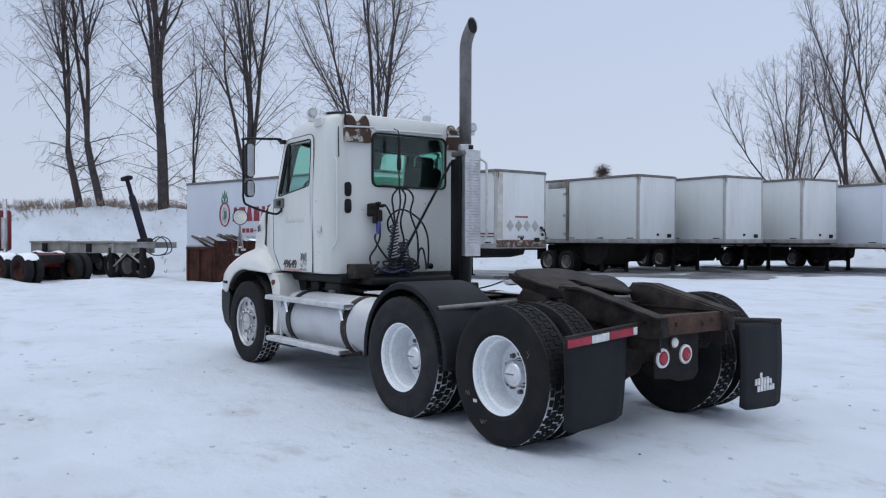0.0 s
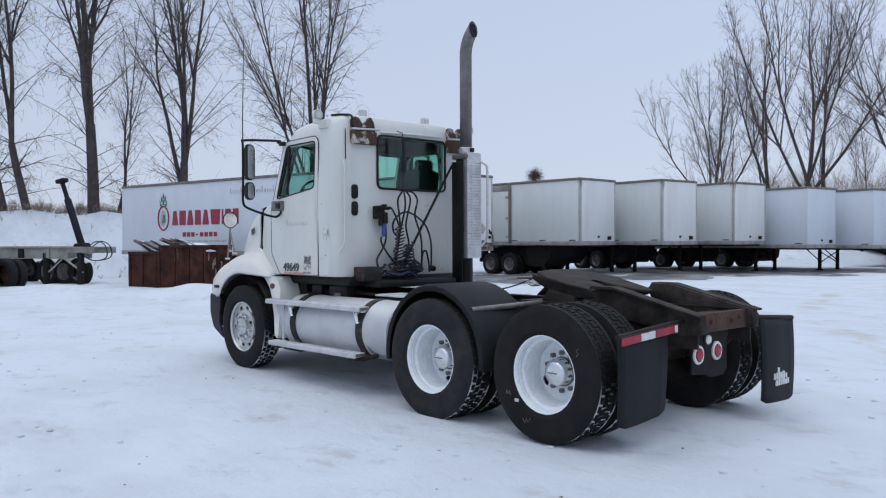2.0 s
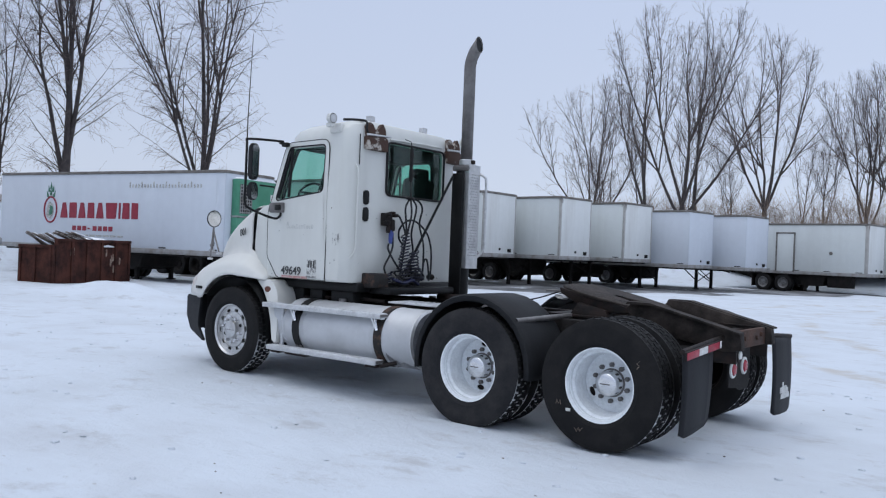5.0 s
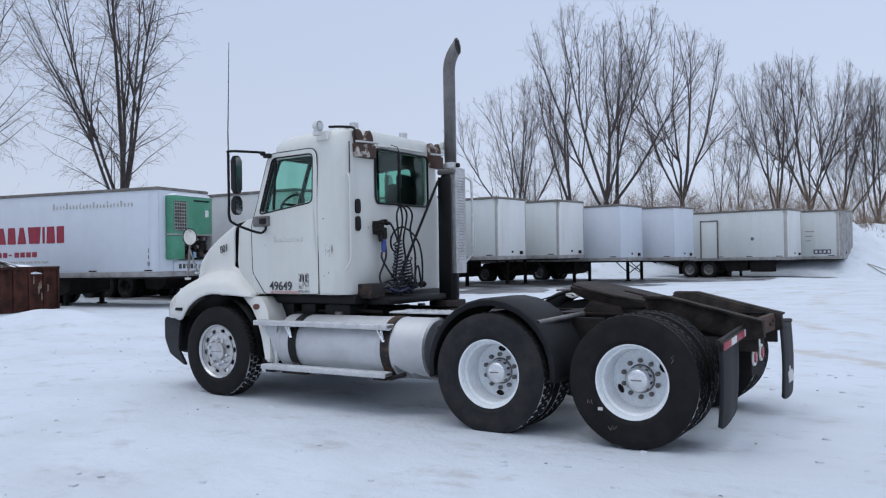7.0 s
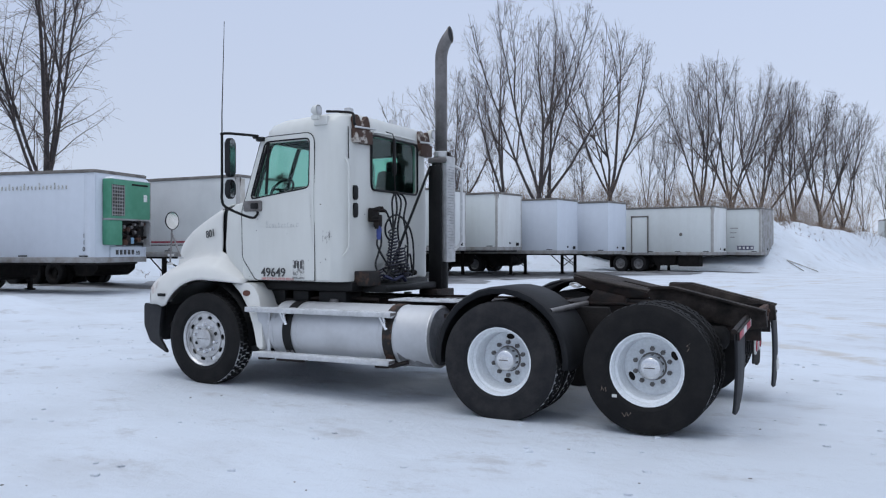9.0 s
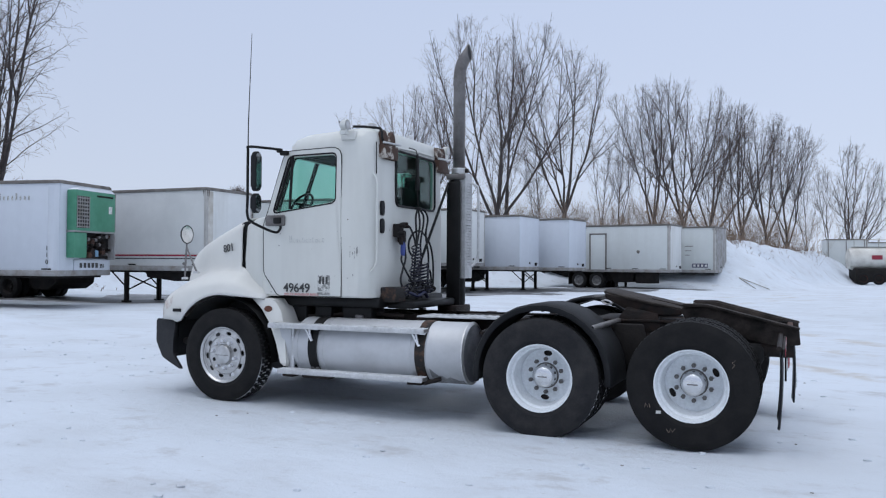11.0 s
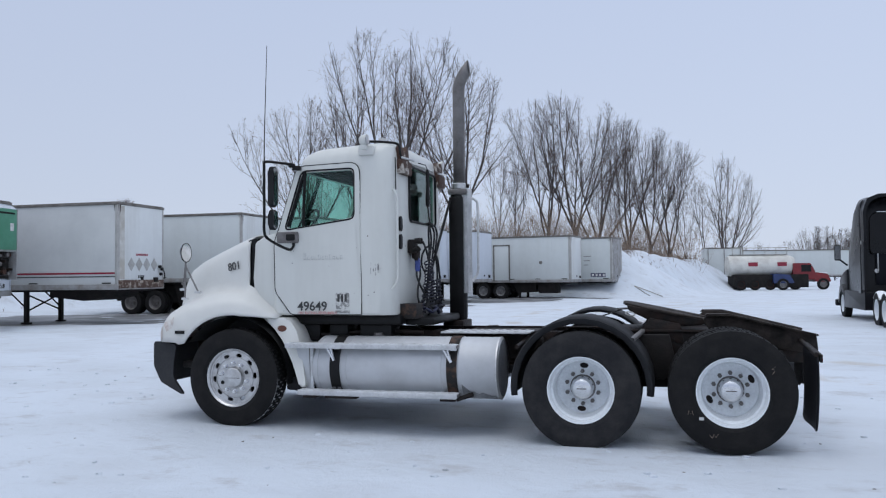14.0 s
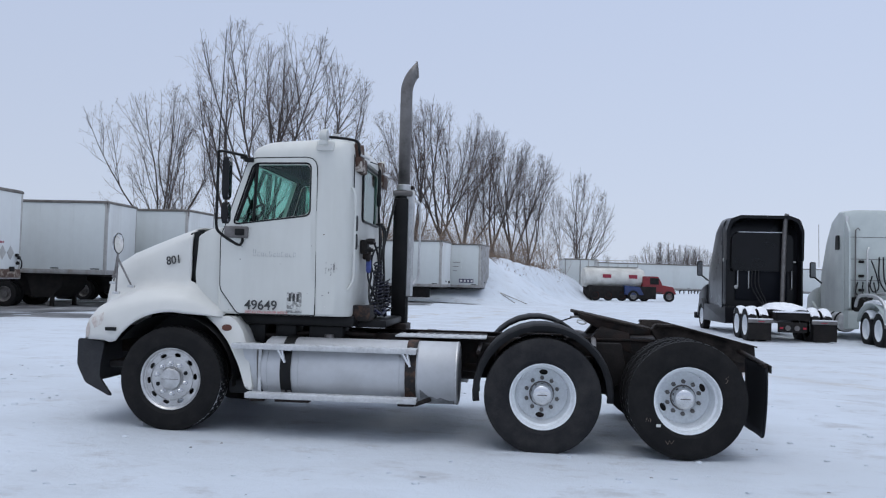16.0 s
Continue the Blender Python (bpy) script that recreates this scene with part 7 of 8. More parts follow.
part("piston", tube([(0, 0, 2.5), (0, 0, 1.9)], 0.05, 10), M_RUST, arm_m)
part("arm_foot", prism([(-1.75, 1.40), (-1.70, 1.52), (-1.35, 1.56), (-1.25, 1.40)], "y", 0.30, 0.70, 0.02), M_DARK, ch)
for lx in (-2.65, -1.0):
    for yy in (-0.05,):
        part("leg", box(lx - 0.09, lx + 0.09, yy - 0.09, yy + 0.09, 0.0, 1.2, 0.015), M_DARK, ch, "dark support leg")
    part("brace", tube([(lx + 0.1, -0.05, 0.5), (lx + 0.8 * (1 if lx < -2 else -1), -0.05, 1.0)], 0.035, 6), M_BEAM, ch)
for k in range(2):
    part("hose", tube(smooth_path([(-1.0, 0.3 + 0.2 * k, 1.42), (-0.5, 0.2 + 0.2 * k, 1.60), (0.0, 0.1 + 0.2 * k, 1.45), (0.05, 0.1 + 0.2 * k, 1.05), (-0.5, 0.1, 0.92), (-1.1, 0.1, 1.1)], 6), 0.02, 6), M_HOSE, ch)
for wx in (-6.4, -5.2, -3.0, -2.2, -1.5):
    for yy, o in ((-0.45, -1), (1.45, 1))[:1 if wx > -3.5 else 2]:
        wy = yy + (0.85 if wx > -3.5 and o < 0 else 0)
        far_wheel(ch, wx, wy, o, FAR_RIM_DARK)
        snow_cap(ch, wx, wy, 0.505, 0.51, 0.13)
part("bogie", box(-7.1, -4.6, 0.0, 1.0, 0.55, 0.95, 0.05), M_DARK, ch)



TAIL = -0.9           # how much longer the frames run behind the sleeper cabs


def tractor(name, label, m, paint, parts):
    """A sleeper tractor heading +y, its rear axle at the origin. parts: which look it has."""
    t = thing(name, label, "semi truck", m)
    w, top = 1.26, parts["top"]
    back = 1.55
    side = [(back, 0.95), (back, top - 0.25), (back + 0.10, top - 0.05), (back + 0.8, top), (back + 1.7, top - 0.25), (back + 2.4, top - 0.85), (back + 3.1, 2.3), (back + 3.3, 1.7), (back + 3.3, 0.95)]
    shell = bmesh.new()
    rows = []
    for x, inset, drop in ((-w, 0.09, 0.34), (-w + 0.03, 0.03, 0.22), (-w + 0.10, 0.0, 0.11), (-w + 0.26, 0.0, 0.03), (-w + 0.5, 0.0, 0.0), (w - 0.5, 0.0, 0.0), (w - 0.26, 0.0, 0.03), (w - 0.10, 0.0, 0.11), (w - 0.03, 0.03, 0.22), (w, 0.09, 0.34)):
        rows.append([shell.verts.new((x * (1 - 0.05 * (p[0] - back)), p[0] + inset * (0.6 if i < 3 else -0.6), p[1] - drop * parts["soft"] * (i in (1, 2, 3, 4, 5)))) for i, p in enumerate(side)])
    ring_faces(shell, rows)
    body = part("cab", shell, paint, t, parts["body"], angle=28)
    hoodp = [(4.8, 0.75), (4.8, 1.75), (5.6, 1.62), (6.2, 1.4), (6.35, 0.75)]
    part("hood", prism(hoodp, "x", -1.12, 1.12, 0.08), paint, t)
    for s in (-1, 1):
        part("front_fender", prism([(4.75, 0.55), (4.9, 1.0), (5.3, 1.2), (5.8, 1.1), (6.05, 0.7), (6.1, 0.5), (5.9, 0.5), (5.75, 0.85), (5.35, 1.05), (5.0, 0.8), (4.9, 0.5)], "x", s * 1.2, s * 0.75, 0.02), paint, t)
        far_wheel_x(t, s * 1.05, 5.35, s)
        part("side_fairing", prism(rounded([(1.25, 0.42), (4.7, 0.40), (4.7, 1.0), (1.25, 1.0)], 0.06), "x", s * 1.22, s * 0.9, 0.02), parts["fair"], t, "lower side fairing")
        part("side_extender", prism(rounded([(back - 0.42, 1.05), (back + 0.05, 1.05), (back + 0.10, top - 0.42), (back - 0.05, top - 0.42), (back - 0.36, top - 0.75)], 0.06), "x", s * 1.24, s * 1.19, 0.01), parts["fair"], t, "upright side extender")
        for y in (-0.0, 1.0):
            for xo in (1.08, 0.74):
                far_wheel_x(t, s * xo, y - 0.35 + TAIL, s)
            for xo in (1.08, 0.74):
                snow_cap(t, s * xo, y - 0.35 + TAIL, 0.505, 0.51, 0.13, "x")
        flap = part("mud_flap", prism([(0.60, -1.02), (1.26, -1.02), (1.26, -1.00), (0.60, -1.00)] if s > 0 else [(-1.26, -1.02), (-0.60, -1.02), (-0.60, -1.00), (-1.26, -1.00)], "z", 0.10, 0.60), M_DARK, t, "dark mud flap")
        flap.location.y += TAIL
        bar = part("flap_bar", add_box(bmesh.new(), s * 1.27, s * 0.55, -1.05 + TAIL, -0.96 + TAIL, 0.60, 0.70, 0.02), M_STACK, t, "grey flap bar")
        part("bar_snow", box(s * 1.26, s * 0.56, -1.04 + TAIL, -0.95 + TAIL, 0.70, 0.735, 0.012), M_SNOW, bar, "snow on the bar")
        part("reflector", box(s * 0.98, s * 0.80, -1.056 + TAIL, -1.05 + TAIL, 0.635, 0.655), M_REFRED, bar, angle=0)
        mi = part("mirror", box(s * 1.62, s * 1.42, 3.98, 4.12, 2.02, 2.58, 0.05), M_PLASTIC, t)
        part("mirror_arm", tube([(s * 1.5, 4.1, 2.1), (s * 1.2, 4.1, 1.85)], 0.03, 6), M_PLASTIC, mi)
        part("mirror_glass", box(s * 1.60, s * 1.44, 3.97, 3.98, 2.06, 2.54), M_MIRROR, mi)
        part("tail_lamp", lathe([(0.0, -1.04), (0.075, -1.038), (0.085, -1.0)], 16, "y", (s * 0.13, TAIL, 0.47)), M_STACK, t, "round grey tail lamp")
        part("frame_rail", box(s * 0.43 - 0.04, s * 0.43 + 0.04, -1.0 + TAIL, 4.8, 0.68, 0.95), M_CHASSIS, t)
        part("steps", box(s * 1.18, s * 0.8, 3.6, 4.2, 0.5, 0.9, 0.03), M_DARK, t)
    part("tail_panel", box(-0.42, 0.42, -1.02 + TAIL, -0.98 + TAIL, 0.34, 0.64, 0.02), M_DARK, t)
    part("cross_member", box(-0.5, 0.5, -1.0 + TAIL, -0.85 + TAIL, 0.70, 0.92, 0.02), M_DARK, t)
    part("member_snow", box(-0.52, 0.52, -1.02 + TAIL, -0.84 + TAIL, 0.92, 0.965, 0.015), M_SNOW, t, "snow on the rear cross-member")
    for q in (-0.36, 0.30):
        part("side_lamp", box(q, q + 0.09, -1.03 + TAIL, -1.02 + TAIL, 0.44, 0.50), M_REDLENS, t, angle=0)
    part("fifth_wheel", prism([(-0.45, -0.4), (0.45, -0.4), (0.45, 0.3), (0.2, 0.6), (-0.2, 0.6), (-0.45, 0.3)], "z", 1.0, 1.06, 0.01), M_CHASSIS, t).location.y += TAIL
    heap = bmesh.new()
    rows = []
    for r, z in ((0.62, 0.98), (0.52, 1.08), (0.33, 1.15), (0.12, 1.18)):
        rows.append([heap.verts.new((1.05 * r * math.cos(k) * (1 + 0.22 * math.sin(3 * k + z * 9)), TAIL + 0.1 + 1.35 * r * math.sin(k), z + 0.03 * math.sin(5 * k))) for k in (2 * math.pi * q / 26 for q in range(26))])
    ring_faces(heap, rows)
    part("deck_snow", heap, M_SNOW, t, "snow heaped on the rear deck", angle=70)
    return t


def far_wheel_x(parent, x, y, s):
    w = put("wheel", FAR_RIM_SNOWY, parent, "snow-packed wheel", pose(x, y, 0.505, 0, 0, 90 if s > 0 else -90))
    put("tyre", TYRE_FAR, w)


blk = tractor("semi_tractor", "black sleeper semi tractor with snow on its deck", pose(11.7, 18.0, -0.1, 0, 0, -1.5), M_BLACKTRUCK, {"top": 4.06, "body": "black high-roof sleeper cab", "fair": M_FAIRING, "soft": 1.0})
part("exhaust_pipe", tube([(0.62, 1.30, 1.0), (0.68, 1.30, 3.4), (0.70, 1.28, 3.95), (0.74, 1.22, 4.12)], 0.075, 16), M_STACK, blk, "tall grey exhaust stack")
arch_out = rounded([(-1.24, 2.55), (-1.25, 3.55), (-1.12, 3.92), (-0.80, 4.05), (0.80, 4.05), (1.12, 3.92), (1.25, 3.55), (1.24, 2.55), (1.17, 2.55), (1.17, 3.50), (1.04, 3.82), (0.76, 3.95), (-0.76, 3.95), (-1.04, 3.82), (-1.17, 3.50), (-1.17, 2.55)], 0.05, 3)
part("roof_fairing", prism(arch_out, "y", 1.06, 1.62, 0.01), M_BLACKTRUCK, blk, "hollow black roof fairing")
part("back_dome", prism(rounded([(-1.0, 2.2), (-1.0, 3.30), (-0.86, 3.50), (0.86, 3.50), (1.0, 3.30), (1.0, 2.2)], 0.08), "y", 1.42, 1.56, 0.05), M_BLACKTRUCK, blk, "rounded black back panel")
part("rear_ledge", box(-0.80, 0.80, 1.40, 1.55, 3.495, 3.52, 0.01), M_SNOW, blk, "grey ledge on the cab's back")
for hx in (-0.78, -0.42, 0.98):
    part("grab_handle", tube([(hx, 1.52, 2.25), (hx, 1.46, 2.2), (hx, 1.46, 1.65), (hx, 1.52, 1.6)], 0.02, 6), M_ALU, blk)
part("light_bar", box(-0.45, 0.45, 1.49, 1.54, 2.43, 2.47), M_ALU, blk)
for hx in (-0.95, 0.80):
    part("marker", box(hx, hx + 0.32, 1.49, 1.54, 2.50, 2.56, 0.01), M_REFWHITE, blk)
for hx, hz in ((-0.82, 1.65), (0.70, 1.6)):
    part("round_lamp", lathe([(0.0, 1.47), (0.06, 1.475), (0.07, 1.52)], 16, "y", (hx, 0, hz)), M_ALU, blk)
part("panel_back", box(-0.85, 0.85, 1.50, 1.555, 1.2, 3.26, 0.04), material("dull dark blue-black back wall", (0.004, 0.005, 0.009), (0.007, 0.008, 0.012), 3, 0.5, bump=0.05, spec=0.15), blk, "dull dark back wall")
for k in range(3):
    part("air_hose", tube(smooth_path([(-0.3 + 0.1 * k, 1.45, 2.3), (-0.35 + 0.12 * k, 1.35, 1.7), (-0.1 + 0.1 * k, 1.3, 1.2), (0.0, 1.0, 1.05)], 6), 0.02, 6), M_HOSE, blk)
part("side_lamp", lathe([(0.0, -1.25), (0.06, -1.245), (0.07, -1.235)], 14, "x", (0, 1.55, 2.55)), M_WHITELENS, blk)
part("bumper_end", box(-1.25, -0.85, 6.25, 6.5, 0.38, 0.62, 0.05), M_PLASTIC, blk)
part("hood_snow", prism([(4.82, 1.74), (4.82, 1.84), (5.6, 1.70), (5.6, 1.62)], "x", -0.9, 0.9), M_SNOW, blk)

gry = tractor("semi_tractor", "pale grey-green high-roof sleeper semi tractor", pose(15.05, 16.5, -0.1, 0, 0, -4), M_GREYTRUCK, {"top": 4.25, "body": "pale grey sleeper cab", "fair": M_GREYTRUCK, "soft": 0.3})
part("side_window", prism(rounded([(2.1, 2.95), (2.5, 2.95), (2.45, 3.42), (2.15, 3.42)], 0.08), "x", -1.262, -1.20), M_BLACK, gry, "small dark sleeper window")
for xo, up in ((-1.22, 0.0), (-0.72, 0.05)):
    part("fender_tube", tube(smooth_path([(xo, TAIL - 0.98, 0.85), (xo, TAIL - 0.92, 1.20 + up), (xo, TAIL - 0.45, 1.42 + up), (xo, TAIL + 0.3, 1.50 + up), (xo, TAIL + 1.2, 1.45 + up), (xo, TAIL + 1.5, 1.15)], 6), 0.05, 8), M_ALU, gry, "bright bent tube over the rear wheels")
arch = bmesh.new()
rows = [[arch.verts.new((xo, TAIL + py, pz)) for xo in (-1.26, -0.62)] for py, pz in [(0.15 + 1.16 * math.cos(radians(a)), 0.55 + 0.74 * math.sin(radians(a))) for a in range(172, 2, -10)]]
ring_faces(arch, rows, closed=False, cap=False)
cover = part("rear_fender", arch, M_GREYTRUCK, gry, "pale full fender over the rear wheels", angle=50)
cs = cover.modifiers.new("thick", "SOLIDIFY")
cs.thickness = 0.03
part("fender_snow", prism(rounded([(TAIL - 0.55, 1.24), (TAIL - 0.45, 1.31), (TAIL + 0.1, 1.37), (TAIL + 0.7, 1.30), (TAIL + 0.85, 1.20), (TAIL + 0.15, 1.29)], 0.02), "x", -1.22, -0.66, 0.01), M_SNOW, gry, "snow lying on the fender")
for k in range(3):
    part("air_hose", tube(smooth_path([(-0.25 + 0.12 * k, 1.45, 2.7), (-0.3 + 0.15 * k, 1.3, 2.0), (-0.1 + 0.1 * k, 1.2, 1.5), (-0.2, 1.0, 1.1)], 6), 0.025, 6), M_HOSE, gry)
for hz in (1.95, 2.62, 3.32):
    part("panel_seam", box(-1.10, 1.10, 1.545, 1.556, hz, hz + 0.018), M_STACK, gry, angle=0)
part("back_rail", tube([(-0.62, 1.40, 1.2), (-0.62, 1.40, 2.9), (-0.55, 1.46, 3.0)], 0.03, 8), M_ALU, gry, "bright upright rail")
part("hose_loop", tube(smooth_path([(-0.5, 1.42, 2.6), (-0.38, 1.36, 2.2), (-0.30, 1.34, 1.75), (-0.45, 1.34, 1.6), (-0.55, 1.36, 1.8), (-0.48, 1.38, 2.1)], 6), 0.022, 6), M_HOSE, gry)
part("corner_post", box(-1.24, -1.15, 1.50, 1.60, 1.05, 4.0, 0.02), M_ALU, gry)
part("door_rod", tube([(-0.95, 1.47, 1.35), (-0.95, 1.47, 3.55), (-0.88, 1.47, 3.62), (-0.82, 1.48, 3.55)], 0.022, 6), M_STACK, gry)
for hz in (1.6, 2.05, 2.5):
    part("hose_clip", box(-0.86, -0.70, 1.40, 1.5, hz, hz + 0.09, 0.02), M_DARK, gry)
part("back_clutter", add_box(add_box(bmesh.new(), -1.05, -0.5, 1.25, 1.5, 0.95, 1.42, 0.03), -0.4, 0.2, 1.2, 1.5, 0.95, 1.3, 0.03), M_DARK, gry, "dark hose and battery boxes behind the cab")
for k in range(4):
    part("air_hose", tube(smooth_path([(-0.9 + 0.16 * k, 1.42, 1.9), (-1.0 + 0.2 * k, 1.25, 1.55), (-0.8 + 0.14 * k, 1.1, 1.35), (-0.6, 0.9, 1.2)], 6), 0.022, 6), M_HOSE, gry)
gt = part("fuel_tank", lathe([(0.0, 1.7), (0.28, 1.72), (0.32, 1.78), (0.32, 3.6), (0.0, 3.65)], 28, "y", (-1.08, 0, 0.62)), M_ALU, gry, "bright fuel tank with snow on it")
for k in range(3):
    part("strap", lathe([(0.325, 1.9 + 0.65 * k), (0.335, 1.92 + 0.65 * k), (0.335, 2.06 + 0.65 * k), (0.325, 2.08 + 0.65 * k)], 28, "y", (-1.08, 0, 0.62)), M_DARK, gt)
part("antenna", tube([(-1.3, 4.1, 2.4), (-1.32, 4.1, 3.9)], 0.012, 5), M_ALU, gry)

# red tractor at the far side, its rear in view
red = thing("semi_tractor", "red semi tractor with a bright stack", "semi truck", pose(-24.27, -0.48, 0, 0, 0, 20))
part("cab", box(-2.2, 0.0, -1.2, 1.2, 1.05, 2.6, 0.12), M_REDTRUCK, red, "red cab")
part("stack", tube([(0.25, 0.75, 1.0), (0.25, 0.75, 3.0)], 0.08, 12), M_CHROME, red, "bright exhaust stack")
part("stack_guard", tube([(0.38, 0.62, 1.15), (0.38, 0.62, 2.3)], 0.09, 12), M_ALU, red)
part("frame", box(0.0, 4.4, -0.45, 0.45, 0.7, 0.98, 0.02), M_CHASSIS, red)
part("rear_panel", box(3.2, 3.8, -0.4, 0.9, 0.55, 1.0, 0.03), M_REDTRUCK, red, "red rear panel")
for x in (2.0, 3.2, 4.4):
    for yy in (-1.05, -0.7, 0.7, 1.05):
        w = put("wheel", FAR_RIM_RUST, red, "", pose(x, yy, 0.505, 0, 0, 0 if yy < 0 else 180))
        put("tyre", TYRE_FAR, w)
    snow_cap(red, x, -0.9, 0.505, 0.51, 0.28)

# far row: long trailer, tank trailer, small red and blue trucks
van_trailer("box_trailer", "long white trailer far across the yard", 46, 96, 18, 38, group="", axles=(), legs=(), dz=-0.1)
end_tr = van_trailer("box_trailer", "white trailer with dark rear frames far off", 11.9, 74.5, 8, 3.4, group="", axles=(1.2,), legs=(), dz=-0.1)
for k in range(3):
    part("rear_bar", box(-3.3 + 1.5 * k, -3.22 + 1.5 * k, -0.04, 0.0, 1.2, 3.95), M_RAIL, end_tr)
tk = thing("tank_trailer", "dirty white tank trailer with dark undercarriage", "trailer", pose(10.1, 68.8, -0.05, 0, 0, 11))
part("tank", lathe([(0.0, -0.3), (0.85, -0.1), (0.95, 0.3), (0.95, 5.2), (0.8, 5.6), (0.0, 5.7)], 28, "x", (0, 0, 2.15)), M_TANKWHITE, tk, "white cylindrical tank")
part("catwalk", box(0.2, 5.0, -0.3, 0.3, 3.12, 3.18), M_BEAM, tk)
for k in range(6):
    part("rail_post", tube([(0.3 + 0.95 * k, -0.3, 3.1), (0.3 + 0.95 * k, -0.3, 3.75)], 0.03, 5), M_BEAM, tk)
part("hand_rail", tube([(0.3, -0.3, 3.75), (5.05, -0.3, 3.75)], 0.03, 5), M_BEAM, tk)
part("underframe", box(0.2, 6.6, -1.12, 1.0, 0.22, 1.38, 0.05), M_DARK, tk)
for xx in (1.5, 4.0):
    part("red_mark", box(xx, xx + 0.8, -0.985, -0.90, 2.1, 2.45), M_REDSIGN, tk)
for xx in (0.8, 2.0, 3.3):
    far_wheel(tk, xx, -1.05, -1, FAR_RIM_RUST)
rt = thing("red_truck", "small red truck with snow on its hood", "truck", pose(15.3, 69.9, -0.05, 0, 0, 11))
part("cab", prism(rounded([(0.0, 0.9), (0.0, 2.35), (1.5, 2.35), (1.9, 1.6), (1.9, 0.9)], 0.1), "y", -1.1, 1.1, 0.04), M_REDTRUCK, rt)
part("hood", prism(rounded([(1.9, 0.7), (1.9, 1.55), (3.0, 1.4), (3.3, 0.7)], 0.1), "y", -1.0, 1.0, 0.04), M_REDTRUCK, rt)
part("window", box(0.7, 1.55, -1.115, -1.10, 1.6, 2.2), M_BLACK, rt)
part("hood_snow", box(2.0, 3.0, -0.9, 0.9, 1.45, 1.52, 0.03), M_SNOW, rt)
for xx in (2.6, 0.2):
    far_wheel(rt, xx, -0.95, -1, FAR_RIM_DARK)
bt = thing("blue_truck", "blue truck hood beside the tank trailer", "truck", pose(13.6, 69.0, -0.05, 0, 0, 11))
part("hood", prism(rounded([(0.0, 0.6), (0.0, 1.45), (1.4, 1.35), (1.8, 0.6)], 0.1), "y", -1.0, 1.0, 0.04), M_BLUETRUCK, bt)
far_wheel(bt, 0.8, -0.95, -1)


for k, (x0, y0, x1, y1, zz) in enumerate(((1.9, 47.3, 4.4, 46.6, 1.0), (2.6, 47.0, 3.6, 46.2, 0.7))):
    pole = part("pole", tube([(x0, y0, zz), (x1, y1, ground_height(x1, y1) + 0.03)], 0.028, 8), M_BEAM)
    tagged(pole, "weathered pole leaning at the foot of the bank", "pole", group="leaning poles")


# ---- bare trees ----
class Wood:
    """Collects branches as tapered tubes."""
    def __init__(self, seed):
        self.rng, self.v, self.f = random.Random(seed), [], []

    def limb(self, pts, r0, r1, seg, taper=1.0):
        base, n = len(self.v), len(pts)
        for i, p in enumerate(pts):
            t = (pts[min(i + 1, n - 1)] - pts[max(i - 1, 0)]).normalized()
            u = t.orthogonal().normalized()
            w, r = t.cross(u), r1 + (r0 - r1) * (1 - i / (n - 1)) ** taper
            for s in range(seg):
                a = 2 * math.pi * s / seg
                self.v.append(p + r * (math.cos(a) * u + math.sin(a) * w))
        for i in range(n - 1):
            for s in range(seg):
                q = (s + 1) % seg
                self.f.append((base + i * seg + s, base + i * seg + q, base + (i + 1) * seg + q, base + (i + 1) * seg + s))

    def grow(self, start, way, length, n, wobble, lift):
        pts, p, d = [start.copy()], start.copy(), way.normalized()
        for _ in range(n):
            d = (d + Vector((self.rng.gauss(0, wobble), self.rng.gauss(0, wobble), self.rng.gauss(0, wobble) + lift))).normalized()
            p = p + d * (length / n)
            pts.append(p.copy())
        return pts


def off_axis(rng, d, lo, hi):
    """A direction that leaves d by an angle between lo and hi degrees."""
    u = d.orthogonal().normalized()
    a, b = rng.uniform(0, 2 * math.pi), radians(rng.uniform(lo, hi))
    side = math.cos(a) * u + math.sin(a) * d.cross(u)
    return (math.cos(b) * d + math.sin(b) * side).normalized()


